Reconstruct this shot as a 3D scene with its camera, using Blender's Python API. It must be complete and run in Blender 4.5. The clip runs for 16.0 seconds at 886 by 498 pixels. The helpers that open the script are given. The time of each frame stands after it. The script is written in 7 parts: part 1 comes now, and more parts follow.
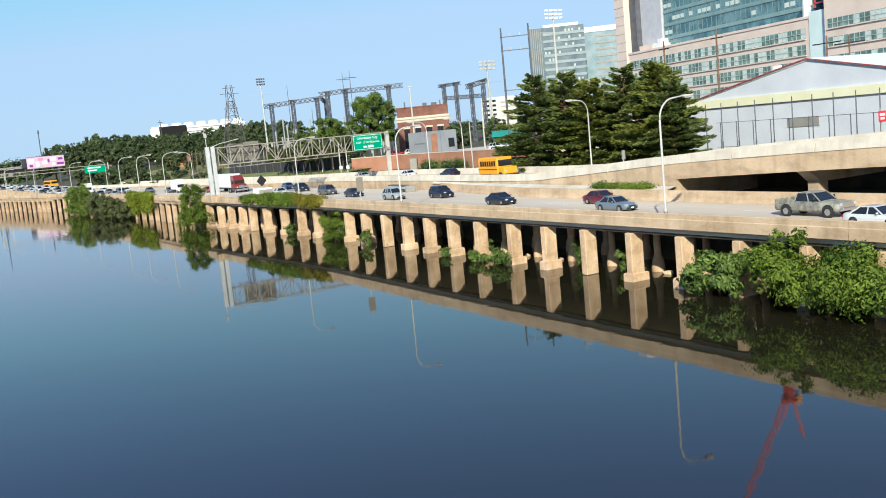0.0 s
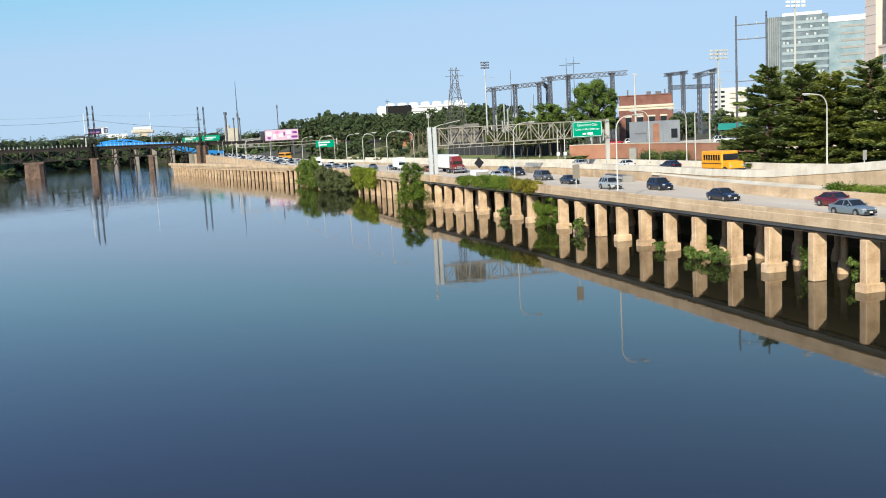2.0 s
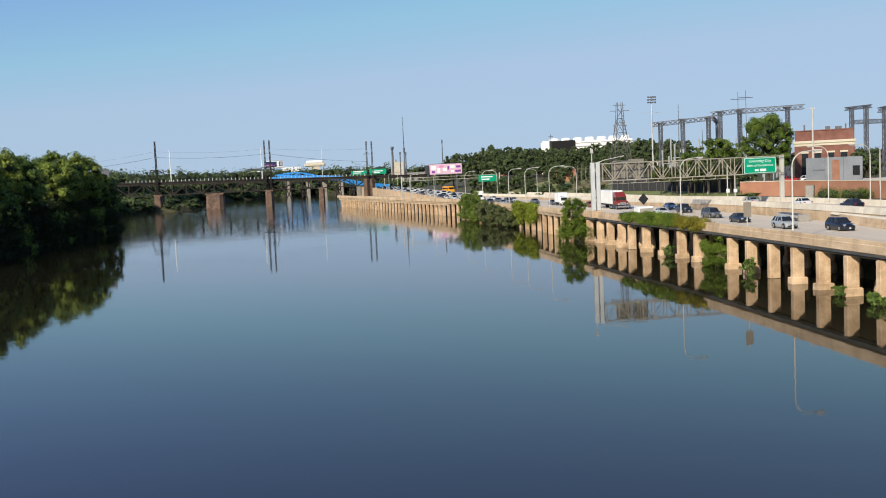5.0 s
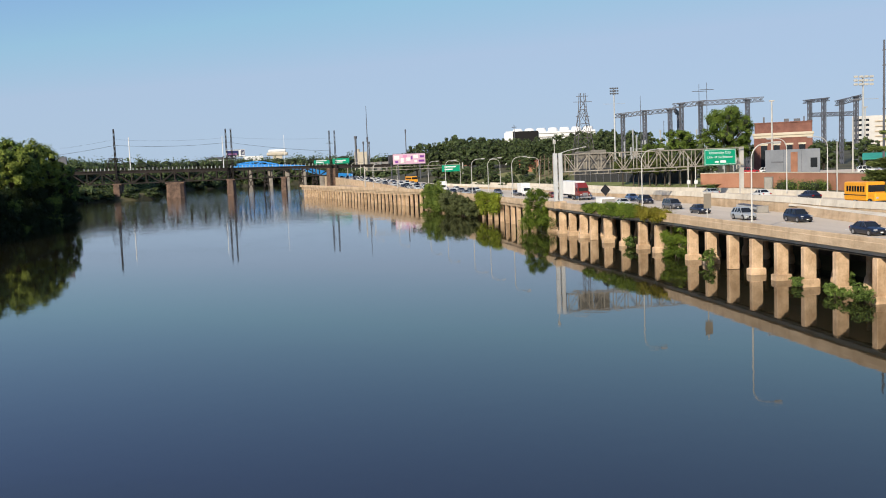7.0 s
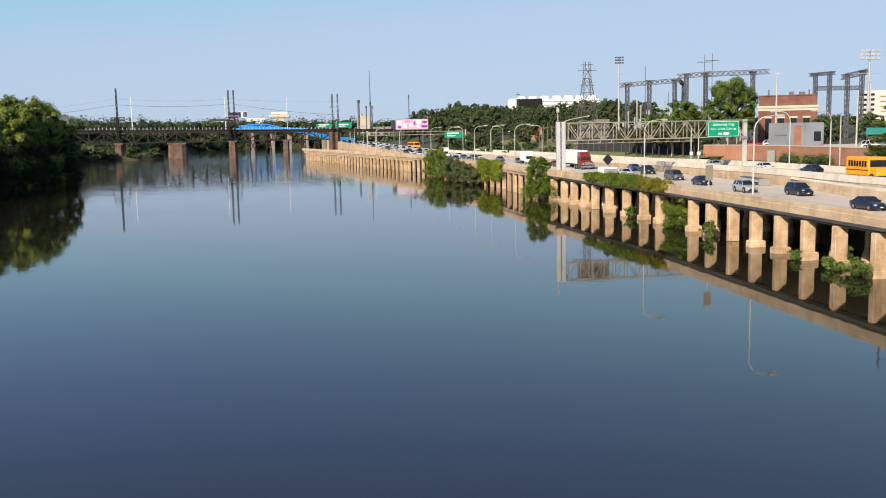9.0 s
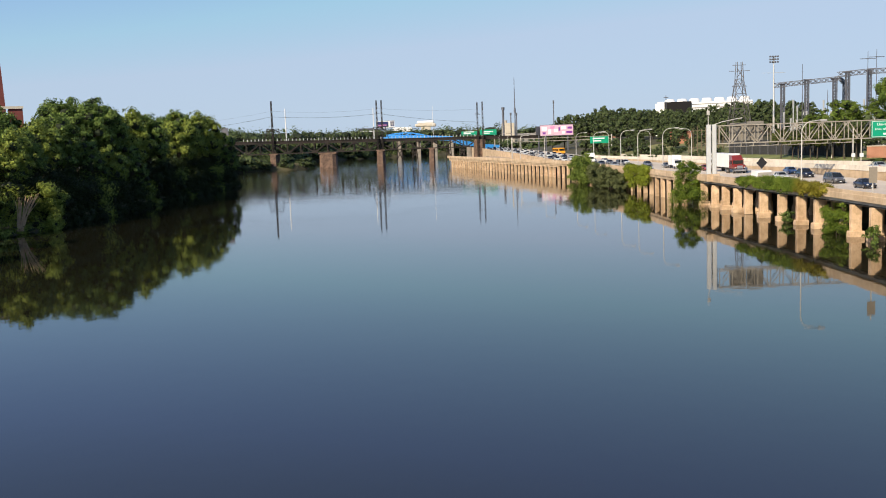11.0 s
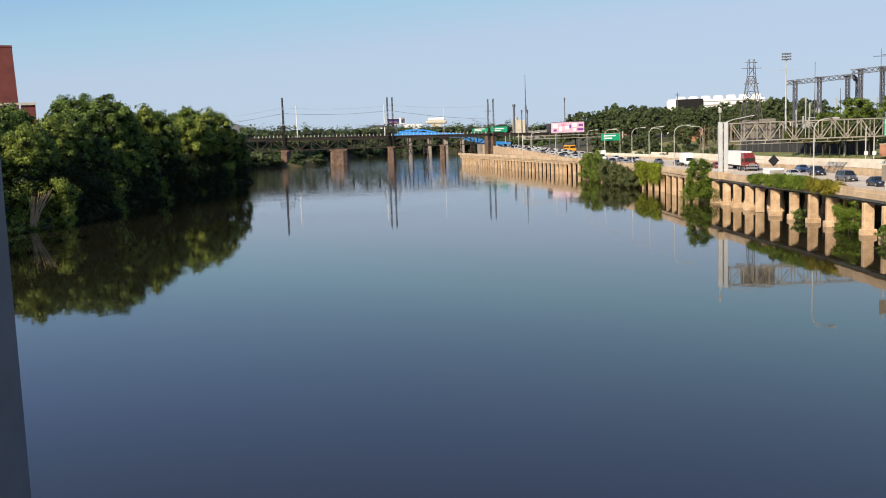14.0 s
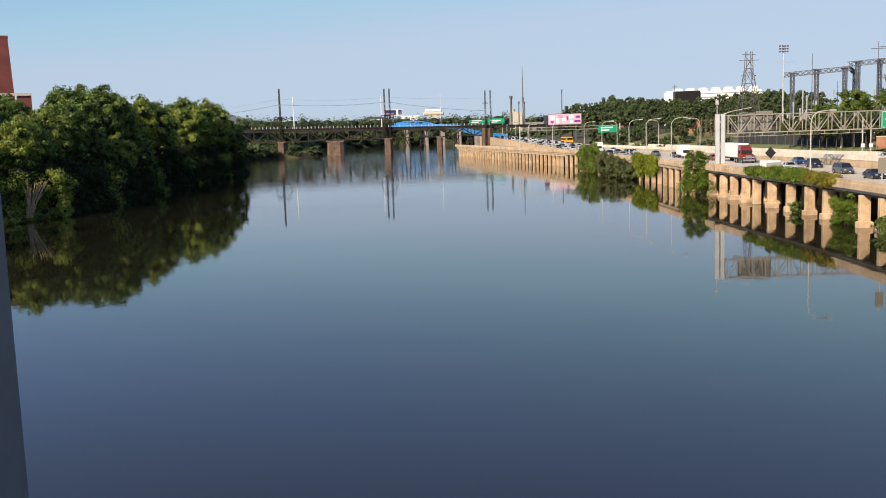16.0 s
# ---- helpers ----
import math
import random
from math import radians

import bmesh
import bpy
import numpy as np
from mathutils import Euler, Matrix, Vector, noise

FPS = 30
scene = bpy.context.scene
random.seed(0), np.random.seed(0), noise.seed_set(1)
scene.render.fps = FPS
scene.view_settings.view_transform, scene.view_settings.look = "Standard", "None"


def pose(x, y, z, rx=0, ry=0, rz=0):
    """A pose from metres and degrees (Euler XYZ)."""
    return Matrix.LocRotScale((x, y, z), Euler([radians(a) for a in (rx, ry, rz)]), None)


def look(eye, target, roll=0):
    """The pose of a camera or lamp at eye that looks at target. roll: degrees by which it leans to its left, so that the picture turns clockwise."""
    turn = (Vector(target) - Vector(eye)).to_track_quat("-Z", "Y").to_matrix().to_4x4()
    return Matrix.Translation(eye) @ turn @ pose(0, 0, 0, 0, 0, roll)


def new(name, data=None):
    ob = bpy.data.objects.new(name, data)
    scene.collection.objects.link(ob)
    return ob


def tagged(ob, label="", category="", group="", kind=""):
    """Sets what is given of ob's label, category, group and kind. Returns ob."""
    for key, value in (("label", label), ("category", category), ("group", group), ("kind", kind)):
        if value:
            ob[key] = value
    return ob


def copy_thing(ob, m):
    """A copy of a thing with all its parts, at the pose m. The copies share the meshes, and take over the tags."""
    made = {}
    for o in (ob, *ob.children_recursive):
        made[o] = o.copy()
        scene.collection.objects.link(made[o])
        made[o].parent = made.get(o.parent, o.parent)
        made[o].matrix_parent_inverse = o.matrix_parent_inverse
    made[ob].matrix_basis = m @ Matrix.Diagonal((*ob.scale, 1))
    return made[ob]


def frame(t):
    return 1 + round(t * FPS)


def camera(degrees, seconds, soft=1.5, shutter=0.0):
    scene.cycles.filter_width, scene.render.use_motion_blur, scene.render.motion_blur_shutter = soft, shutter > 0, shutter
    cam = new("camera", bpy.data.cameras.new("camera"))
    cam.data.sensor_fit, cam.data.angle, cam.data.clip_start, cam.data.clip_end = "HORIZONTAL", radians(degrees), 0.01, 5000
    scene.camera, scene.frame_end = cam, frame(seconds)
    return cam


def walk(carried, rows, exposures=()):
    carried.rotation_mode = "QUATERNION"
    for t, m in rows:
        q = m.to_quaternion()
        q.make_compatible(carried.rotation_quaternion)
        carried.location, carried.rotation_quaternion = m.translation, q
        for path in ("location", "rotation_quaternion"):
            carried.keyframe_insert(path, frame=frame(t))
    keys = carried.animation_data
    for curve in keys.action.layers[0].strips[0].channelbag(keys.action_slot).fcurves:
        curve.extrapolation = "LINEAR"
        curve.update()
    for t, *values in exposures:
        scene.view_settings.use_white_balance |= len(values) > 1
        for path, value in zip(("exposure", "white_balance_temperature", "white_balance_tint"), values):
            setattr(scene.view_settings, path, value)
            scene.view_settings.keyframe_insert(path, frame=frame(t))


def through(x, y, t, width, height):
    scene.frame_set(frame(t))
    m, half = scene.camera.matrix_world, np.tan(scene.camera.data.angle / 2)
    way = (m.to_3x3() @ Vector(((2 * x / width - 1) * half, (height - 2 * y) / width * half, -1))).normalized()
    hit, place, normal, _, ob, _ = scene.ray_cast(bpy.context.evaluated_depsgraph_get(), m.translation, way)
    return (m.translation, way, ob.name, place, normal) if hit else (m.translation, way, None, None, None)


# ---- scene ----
# Axes: x runs inland from the river wall, y along the expressway away from the footbridge, z up from the water.
cam = camera(50.80, 16.0, soft=1.0)
PATH = [
    (0, look((-44.133, -51.193, 12.0), (3.884, 35.624, -0.533), -5.49)),
    (0.5, look((-44.114, -51.145, 12.0), (-0.176, 37.784, -0.695), -4.86)),
    (1, look((-44.088, -51.073, 12.0), (-6.003, 40.547, -0.464), -4.30)),
    (1.5, look((-44.054, -50.971, 12.0), (-11.872, 42.918, -0.215), -3.31)),
    (2, look((-44.014, -50.839, 12.0), (-16.781, 44.585, -0.356), -3.05)),
    (2.5, look((-43.973, -50.694, 12.0), (-25.811, 47.017, 0.921), -2.91)),
    (3, look((-43.934, -50.559, 12.0), (-30.763, 48.002, 1.397), -2.82)),
    (3.5, look((-43.897, -50.445, 12.0), (-32.208, 48.342, 1.777), -2.50)),
    (4, look((-43.856, -50.334, 12.0), (-33.223, 48.667, 2.747), -2.56)),
    (6.3, look((-43.464, -49.396, 12.0), (-32.529, 49.729, 4.611), -2.63)),
    (6.5, look((-43.463, -49.419, 12.0), (-31.320, 49.537, 4.234), -2.64)),
    (7, look((-43.472, -49.513, 12.0), (-28.967, 49.011, 2.913), -2.29)),
    (7.5, look((-43.495, -49.639, 12.0), (-27.870, 48.617, 1.917), -2.06)),
    (8, look((-43.528, -49.772, 12.0), (-27.752, 48.352, 0.919), -1.70)),
    (8.5, look((-43.566, -49.889, 12.0), (-27.944, 48.152, -0.002), -1.80)),
    (9, look((-43.600, -49.978, 12.0), (-29.317, 48.185, -0.646), -1.11)),
    (9.5, look((-43.623, -50.044, 12.0), (-37.816, 48.999, -0.527), -1.42)),
    (10, look((-43.637, -50.095, 12.0), (-42.364, 49.196, 0.180), -2.06)),
    (12.5, look((-43.752, -50.394, 12.0), (-45.579, 48.934, 0.573), -2.14)),
    (13, look((-43.752, -50.394, 12.0), (-45.752, 48.924, 0.514), -2.08)),
    (13.5, look((-43.752, -50.394, 12.0), (-45.881, 48.899, 0.330), -1.89)),
    (14, look((-43.752, -50.394, 12.0), (-45.935, 48.885, 0.215), -2.03)),
    (14.5, look((-43.752, -50.394, 12.0), (-45.851, 48.864, 0.028), -1.96)),
    (15, look((-43.752, -50.394, 12.0), (-45.891, 48.833, -0.217), -1.84)),
    (15.5, look((-43.752, -50.394, 12.0), (-45.782, 48.800, -0.501), -1.95)),
    (16, look((-43.752, -50.394, 12.0), (-45.625, 48.781, -0.681), -1.92)),
]
# The plan is laid out in units of 1.2 m; the path is scaled here, the things at the end.
UNIT = 1.2
walk(cam, [(t, Matrix.Translation(m.translation * (UNIT - 1)) @ m) for t, m in PATH], exposures=[(0, 0.14, 5600, 0), (2, 0.08, 5700, 2), (3.5, -0.02, 5900, 5), (6.5, -0.23, 5950, 7), (7.0, -0.16, 6020, 8), (7.5, -0.03, 6050, 8), (9, 0.0, 6200, 9), (12.5, 0.0, 6330, 9.5), (16, 0.0, 6420, 10)])


# ---- light ----
SUN_AZ, SUN_EL = radians(219), radians(29)
world = bpy.data.worlds.new("sky")
scene.world = world
world.use_nodes = True
wn = world.node_tree
sky = wn.nodes.new("ShaderNodeTexSky")
sky.sky_type, sky.sun_disc = "NISHITA", False
sky.sun_elevation, sky.sun_rotation = SUN_EL, SUN_AZ
sky.air_density, sky.dust_density, sky.ozone_density = 0.9, 0.5, 4.0
back = wn.nodes["Background"]
haze = wn.nodes.new("ShaderNodeMixRGB")
haze.inputs[0].default_value = 0.15
haze.inputs[2].default_value = (2.75, 3.75, 5.1, 1)
clear = wn.nodes.new("ShaderNodeMixRGB")
clear.blend_type = "MULTIPLY"
clear.inputs[0].default_value = 1.0
clear.inputs[2].default_value = (1.0, 0.965, 1.12, 1)
wn.links.new(sky.outputs[0], clear.inputs[1])
wn.links.new(clear.outputs[0], haze.inputs[1])
tone = wn.nodes.new("ShaderNodeMixRGB")
tone.blend_type = "DARKEN"
tone.inputs[0].default_value = 0.9
tone.inputs[2].default_value = (3.32, 4.02, 4.9, 1)
wn.links.new(haze.outputs[0], tone.inputs[1])
wn.links.new(tone.outputs[0], back.inputs[0])
back.inputs[1].default_value = 0.15
sun = new("sun", bpy.data.lights.new("sun", "SUN"))
sun.data.energy, sun.data.angle, sun.data.color = 6.2, radians(0.55), (1.0, 0.84, 0.63)
sun_from = Vector((math.sin(SUN_AZ) * math.cos(SUN_EL), math.cos(SUN_AZ) * math.cos(SUN_EL), math.sin(SUN_EL)))
sun.matrix_world = look(sun_from * 50, (0, 0, 0))
scene.view_settings.exposure = 0.0


# ---- materials ----
def shader(name):
    m = bpy.data.materials.new(name)
    m.use_nodes = True
    return m, m.node_tree.nodes, m.node_tree.links, m.node_tree.nodes["Principled BSDF"]


def surface(name, base, alt, rough=0.8, metal=0.0, scale=0.5, fine=8.0, bump=0.15, stretch=(1, 1, 1), contrast=0.5, vary=0.0, local=False, streak=0.0):
    """Two colours mixed by a broad and a fine noise, with a fine relief."""
    m, nodes, links, bsdf = shader(name)
    if local:
        spot = nodes.new("ShaderNodeTexCoord").outputs["Object"]
    else:
        spot = nodes.new("ShaderNodeNewGeometry").outputs["Position"]
    place = nodes.new("ShaderNodeMapping")
    place.inputs["Scale"].default_value = stretch if local else [v / UNIT for v in stretch]
    links.new(spot, place.inputs[0])
    broad, grain = nodes.new("ShaderNodeTexNoise"), nodes.new("ShaderNodeTexNoise")
    broad.inputs["Scale"].default_value, broad.inputs["Detail"].default_value = scale, 6
    grain.inputs["Scale"].default_value, grain.inputs["Detail"].default_value = fine, 4
    links.new(place.outputs[0], broad.inputs["Vector"])
    links.new(place.outputs[0], grain.inputs["Vector"])
    both = nodes.new("ShaderNodeMath")
    both.operation = "MULTIPLY_ADD"
    both.inputs[1].default_value = 0.35
    links.new(grain.outputs[0], both.inputs[0])
    links.new(broad.outputs[0], both.inputs[2])
    ramp = nodes.new("ShaderNodeValToRGB")
    mid = 0.675
    ramp.color_ramp.elements[0].position, ramp.color_ramp.elements[1].position = mid - contrast / 2, mid + contrast / 2
    ramp.color_ramp.elements[0].color, ramp.color_ramp.elements[1].color = (*base, 1), (*alt, 1)
    links.new(both.outputs[0], ramp.inputs[0])
    out = ramp.outputs[0]
    if streak:
        for tall, size, low, high in (((1, 1, 0.12), 0.85, 0.50, 0.72), ((0.35, 0.35, 1.0), 0.9, 0.52, 0.70)):
            wash, run, edge, stain = nodes.new("ShaderNodeMapping"), nodes.new("ShaderNodeTexNoise"), nodes.new("ShaderNodeMapRange"), nodes.new("ShaderNodeMixRGB")
            wash.inputs["Scale"].default_value = tall
            run.inputs["Scale"].default_value, run.inputs["Detail"].default_value = size, 5
            edge.inputs["From Min"].default_value, edge.inputs["From Max"].default_value = low, high
            edge.inputs["To Max"].default_value = streak
            stain.blend_type = "MULTIPLY"
            stain.inputs[2].default_value = (0.36, 0.33, 0.29, 1)
            links.new(spot, wash.inputs[0])
            links.new(wash.outputs[0], run.inputs["Vector"])
            links.new(run.outputs[0], edge.inputs[0])
            links.new(edge.outputs[0], stain.inputs[0])
            links.new(out, stain.inputs[1])
            out = stain.outputs[0]
    if vary:
        info, hsv = nodes.new("ShaderNodeObjectInfo"), nodes.new("ShaderNodeHueSaturation")
        span = nodes.new("ShaderNodeMapRange")
        span.inputs["To Min"].default_value, span.inputs["To Max"].default_value = 1 - vary, 1 + vary
        links.new(info.outputs["Random"], span.inputs[0])
        links.new(span.outputs[0], hsv.inputs["Value"])
        links.new(out, hsv.inputs["Color"])
        out = hsv.outputs[0]
    links.new(out, bsdf.inputs["Base Color"])
    bsdf.inputs["Roughness"].default_value, bsdf.inputs["Metallic"].default_value = rough, metal
    if bump:
        relief = nodes.new("ShaderNodeBump")
        relief.inputs["Strength"].default_value, relief.inputs["Distance"].default_value = bump, 0.05
        links.new(grain.outputs[0], relief.inputs["Height"])
        links.new(relief.outputs[0], bsdf.inputs["Normal"])
    return m


def plain(name, colour, rough=0.5, metal=0.0, coat=0.0):
    m, nodes, links, bsdf = shader(name)
    bsdf.inputs["Base Color"].default_value = (*colour, 1)
    bsdf.inputs["Roughness"].default_value, bsdf.inputs["Metallic"].default_value = rough, metal
    bsdf.inputs["Coat Weight"].default_value = coat
    return m


def foliage(name, dark, light, through=0.3):
    """Leaves: each leaf takes its own tone; some light passes through."""
    m, nodes, links, bsdf = shader(name)
    geo = nodes.new("ShaderNodeNewGeometry")
    broad = nodes.new("ShaderNodeTexNoise")
    broad.inputs["Scale"].default_value, broad.inputs["Detail"].default_value = 0.35 / UNIT, 3
    links.new(geo.outputs["Position"], broad.inputs["Vector"])
    both = nodes.new("ShaderNodeMath")
    both.operation = "MULTIPLY_ADD"
    both.inputs[1].default_value = 0.55
    links.new(geo.outputs["Random Per Island"], both.inputs[0])
    links.new(broad.outputs[0], both.inputs[2])
    ramp = nodes.new("ShaderNodeValToRGB")
    ramp.color_ramp.elements[0].position, ramp.color_ramp.elements[1].position = 0.4, 1.05
    ramp.color_ramp.elements[0].color, ramp.color_ramp.elements[1].color = (*dark, 1), (*light, 1)
    links.new(both.outputs[0], ramp.inputs[0])
    links.new(ramp.outputs[0], bsdf.inputs["Base Color"])
    bsdf.inputs["Roughness"].default_value = 0.55
    bsdf.inputs["Specular IOR Level"].default_value = 0.12
    glow, mix = nodes.new("ShaderNodeBsdfTranslucent"), nodes.new("ShaderNodeMixShader")
    links.new(ramp.outputs[0], glow.inputs[0])
    mix.inputs[0].default_value = through
    links.new(bsdf.outputs[0], mix.inputs[1])
    links.new(glow.outputs[0], mix.inputs[2])
    links.new(mix.outputs[0], nodes["Material Output"].inputs[0])
    return m


def river():
    m, nodes, links, bsdf = shader("river_water")
    geo = nodes.new("ShaderNodeNewGeometry")
    murk = nodes.new("ShaderNodeTexNoise")
    murk.inputs["Scale"].default_value = 0.02 / UNIT
    links.new(geo.outputs["Position"], murk.inputs["Vector"])
    ramp = nodes.new("ShaderNodeValToRGB")
    ramp.color_ramp.elements[0].color, ramp.color_ramp.elements[1].color = (0.0112, 0.0108, 0.0058, 1), (0.0175, 0.0162, 0.0088, 1)
    links.new(murk.outputs[0], ramp.inputs[0])
    links.new(ramp.outputs[0], bsdf.inputs["Base Color"])
    bsdf.inputs["Roughness"].default_value, bsdf.inputs["IOR"].default_value = 0.032, 1.42
    heights = []
    for size, stretch in ((0.9, (1.0, 0.8, 1)), (0.12, (1, 1, 1))):
        place, wave = nodes.new("ShaderNodeMapping"), nodes.new("ShaderNodeTexNoise")
        place.inputs["Scale"].default_value = stretch
        wave.inputs["Scale"].default_value, wave.inputs["Detail"].default_value = size / UNIT, 2
        links.new(geo.outputs["Position"], place.inputs[0])
        links.new(place.outputs[0], wave.inputs["Vector"])
        heights.append(wave)
    add = nodes.new("ShaderNodeMath")
    add.operation = "MULTIPLY_ADD"
    add.inputs[1].default_value = 0.5
    links.new(heights[0].outputs[0], add.inputs[0])
    links.new(heights[1].outputs[0], add.inputs[2])
    relief = nodes.new("ShaderNodeBump")
    relief.inputs["Distance"].default_value = 0.2 * UNIT
    split = nodes.new("ShaderNodeSeparateXYZ")
    links.new(geo.outputs["Position"], split.inputs[0])
    spans = []
    for y0, y1, s0, s1 in ((90, 260, 0.028, 0.26), (250, 400, 0.0, 0.6)):
        span = nodes.new("ShaderNodeMapRange")
        links.new(split.outputs["Y"], span.inputs[0])
        span.inputs["From Min"].default_value, span.inputs["From Max"].default_value = y0 * UNIT, y1 * UNIT
        span.inputs["To Min"].default_value, span.inputs["To Max"].default_value = s0, s1
        spans.append(span)
    ruffle = nodes.new("ShaderNodeMath")
    links.new(spans[0].outputs[0], ruffle.inputs[0])
    links.new(spans[1].outputs[0], ruffle.inputs[1])
    links.new(ruffle.outputs[0], relief.inputs["Strength"])
    links.new(add.outputs[0], relief.inputs["Height"])
    links.new(relief.outputs[0], bsdf.inputs["Normal"])
    return m


WATER = river()
CONCRETE = surface("tan_concrete", (0.41, 0.292, 0.178), (0.68, 0.525, 0.36), 0.9, scale=0.5, fine=7, bump=0.3, stretch=(1, 0.55, 1.0), contrast=0.6, streak=0.36)
CONCRETE_PIER = surface("pier_concrete", (0.43, 0.285, 0.165), (0.76, 0.555, 0.365), 0.9, scale=0.9, fine=8, bump=0.35, stretch=(1, 1, 0.7), contrast=0.4, vary=0.08, streak=0.35)
CONCRETE_PALE = surface("pale_concrete", (0.55, 0.49, 0.40), (0.72, 0.67, 0.57), 0.9, scale=0.3, fine=5, bump=0.2, stretch=(1, 1, 0.3), contrast=0.5, streak=0.2)
# Stain, and the shade under decks and behind ribs, put into one tone.
CONCRETE_DARK = surface("stained_shaded_concrete", (0.025, 0.021, 0.017), (0.085, 0.068, 0.05), 0.85, scale=0.6, fine=6, bump=0.2, contrast=0.4)
ROADWAY = surface("concrete_roadway", (0.51, 0.430, 0.335), (0.68, 0.585, 0.465), 0.9, scale=0.25, fine=9, bump=0.1, stretch=(1, 0.12, 1), contrast=0.5)
PAINT_LINE = surface("road_paint", (0.7, 0.7, 0.68), (0.8, 0.8, 0.78), 0.8, scale=2, fine=12)
SOIL = surface("bank_ground", (0.035, 0.036, 0.016), (0.10, 0.09, 0.045), 0.95, scale=0.15, fine=2.0, bump=0.4)
GRASS_GROUND = surface("rough_grass", (0.10, 0.13, 0.03), (0.24, 0.25, 0.08), 0.95, scale=0.2, fine=3.0, bump=0.5)
DRY_GRASS = surface("dry_grass", (0.085, 0.10, 0.030), (0.23, 0.215, 0.085), 0.95, scale=0.18, fine=2.5, bump=0.5)
POLE_BROWN = surface("weathered_brown_pole", (0.12, 0.085, 0.055), (0.22, 0.165, 0.11), 0.9, scale=1.5, fine=8, bump=0.2)
LEAF = foliage("broad_leaf", (0.018, 0.040, 0.012), (0.172, 0.242, 0.054), 0.1)
# Pale leaf tone; on the bank's sunny parts the light is put into it.
LEAF_LIGHT = foliage("pale_sunlit_leaf", (0.050, 0.085, 0.015), (0.285, 0.335, 0.062), 0.1)
LEAF_OLIVE = foliage("olive_shrub_leaf", (0.052, 0.095, 0.018), (0.235, 0.300, 0.058), 0.25)
LEAF_YELLOW = foliage("yellow_green_vine_leaf", (0.090, 0.130, 0.012), (0.30, 0.345, 0.040), 0.25)
LEAF_DULL = foliage("dull_shrub_leaf", (0.045, 0.060, 0.026), (0.175, 0.195, 0.080), 0.2)
LEAF_VINE = foliage("vine_leaf", (0.026, 0.062, 0.010), (0.19, 0.255, 0.034), 0.22)
# Shade at the foot of the wooded bank is put into this leaf colour.
SHADE_LEAF = foliage("shade_dark_leaf", (0.006, 0.013, 0.004), (0.028, 0.042, 0.010), 0.05)
LEAF_RUSTY = foliage("rusty_vine_leaf", (0.085, 0.096, 0.014), (0.31, 0.270, 0.036))
# Distance haze is put into this paler, flatter leaf colour.
LEAF_FAR = foliage("hazy_far_leaf", (0.060, 0.088, 0.038), (0.135, 0.172, 0.068), 0.25)
NEEDLE = foliage("pine_needle", (0.058, 0.084, 0.030), (0.235, 0.278, 0.080), 0.25)
NEEDLE_LIGHT = foliage("light_pine_needle", (0.085, 0.112, 0.022), (0.285, 0.305, 0.066), 0.3)
BARK = surface("bark", (0.03, 0.023, 0.016), (0.10, 0.08, 0.06), 0.95, scale=1.5, fine=9, bump=0.6, stretch=(1, 1, 0.3))
PINE_BARK = surface("pine_bark", (0.055, 0.030, 0.018), (0.16, 0.085, 0.050), 0.95, scale=1.5, fine=9, bump=0.6, stretch=(1, 1, 0.3))
STEEL = surface("galvanised_steel", (0.42, 0.43, 0.43), (0.58, 0.59, 0.58), 0.5, 0.4, scale=0.8, fine=6, bump=0.03)
STEEL_WHITE = surface("pale_painted_steel", (0.40, 0.385, 0.35), (0.58, 0.56, 0.51), 0.5, 0.0, scale=0.5, fine=5, bump=0.03)
STEEL_TAN = surface("weathered_truss_steel", (0.27, 0.243, 0.20), (0.44, 0.40, 0.33), 0.6, 0.2, scale=0.5, fine=5, bump=0.05)
STEEL_DARK = surface("dark_lattice_steel", (0.075, 0.078, 0.092), (0.140, 0.144, 0.165), 0.6, 0.2, scale=0.5, fine=5, bump=0.05)
RUST = surface("rusted_girder", (0.014, 0.012, 0.011), (0.042, 0.031, 0.025), 0.85, 0.1, scale=0.2, fine=3, bump=0.2)
STONE = surface("bridge_stone", (0.07, 0.045, 0.034), (0.21, 0.135, 0.095), 0.9, scale=0.5, fine=2, bump=0.5)
BRICK = surface("red_brick", (0.30, 0.135, 0.080), (0.43, 0.215, 0.135), 0.9, scale=0.4, fine=6, bump=0.3)
BRICK_DARK = surface("dark_brick", (0.13, 0.032, 0.028), (0.20, 0.055, 0.045), 0.9, scale=0.3, fine=5, bump=0.3)
LIMESTONE = surface("pale_stone_trim", (0.50, 0.44, 0.34), (0.62, 0.56, 0.45), 0.9, scale=0.4, fine=5)



# ---- building helpers ----
def finish(bm, name, material, smooth=False):
    bmesh.ops.recalc_face_normals(bm, faces=bm.faces[:])
    mesh = bpy.data.meshes.new(name)
    bm.to_mesh(mesh)
    bm.free()
    mesh.materials.append(material)
    if smooth:
        for poly in mesh.polygons:
            poly.use_smooth = True
    return mesh


def part(name, bm, material, parent=None, label="", smooth=False):
    """Links a bmesh as one mesh object, under a thing or a part."""
    ob = new(name, finish(bm, name, material, smooth) if isinstance(bm, bmesh.types.BMesh) else bm)
    if parent is not None:
        ob.parent = parent
    return tagged(ob, label)


def thing(name, label, category, x=0.0, y=0.0, z=0.0, turn=0.0, group="", kind=""):
    ob = new(name)
    ob.empty_display_size = 0.2
    ob.matrix_basis = pose(x, y, z, 0, 0, turn)
    return tagged(ob, label, category, group, kind)


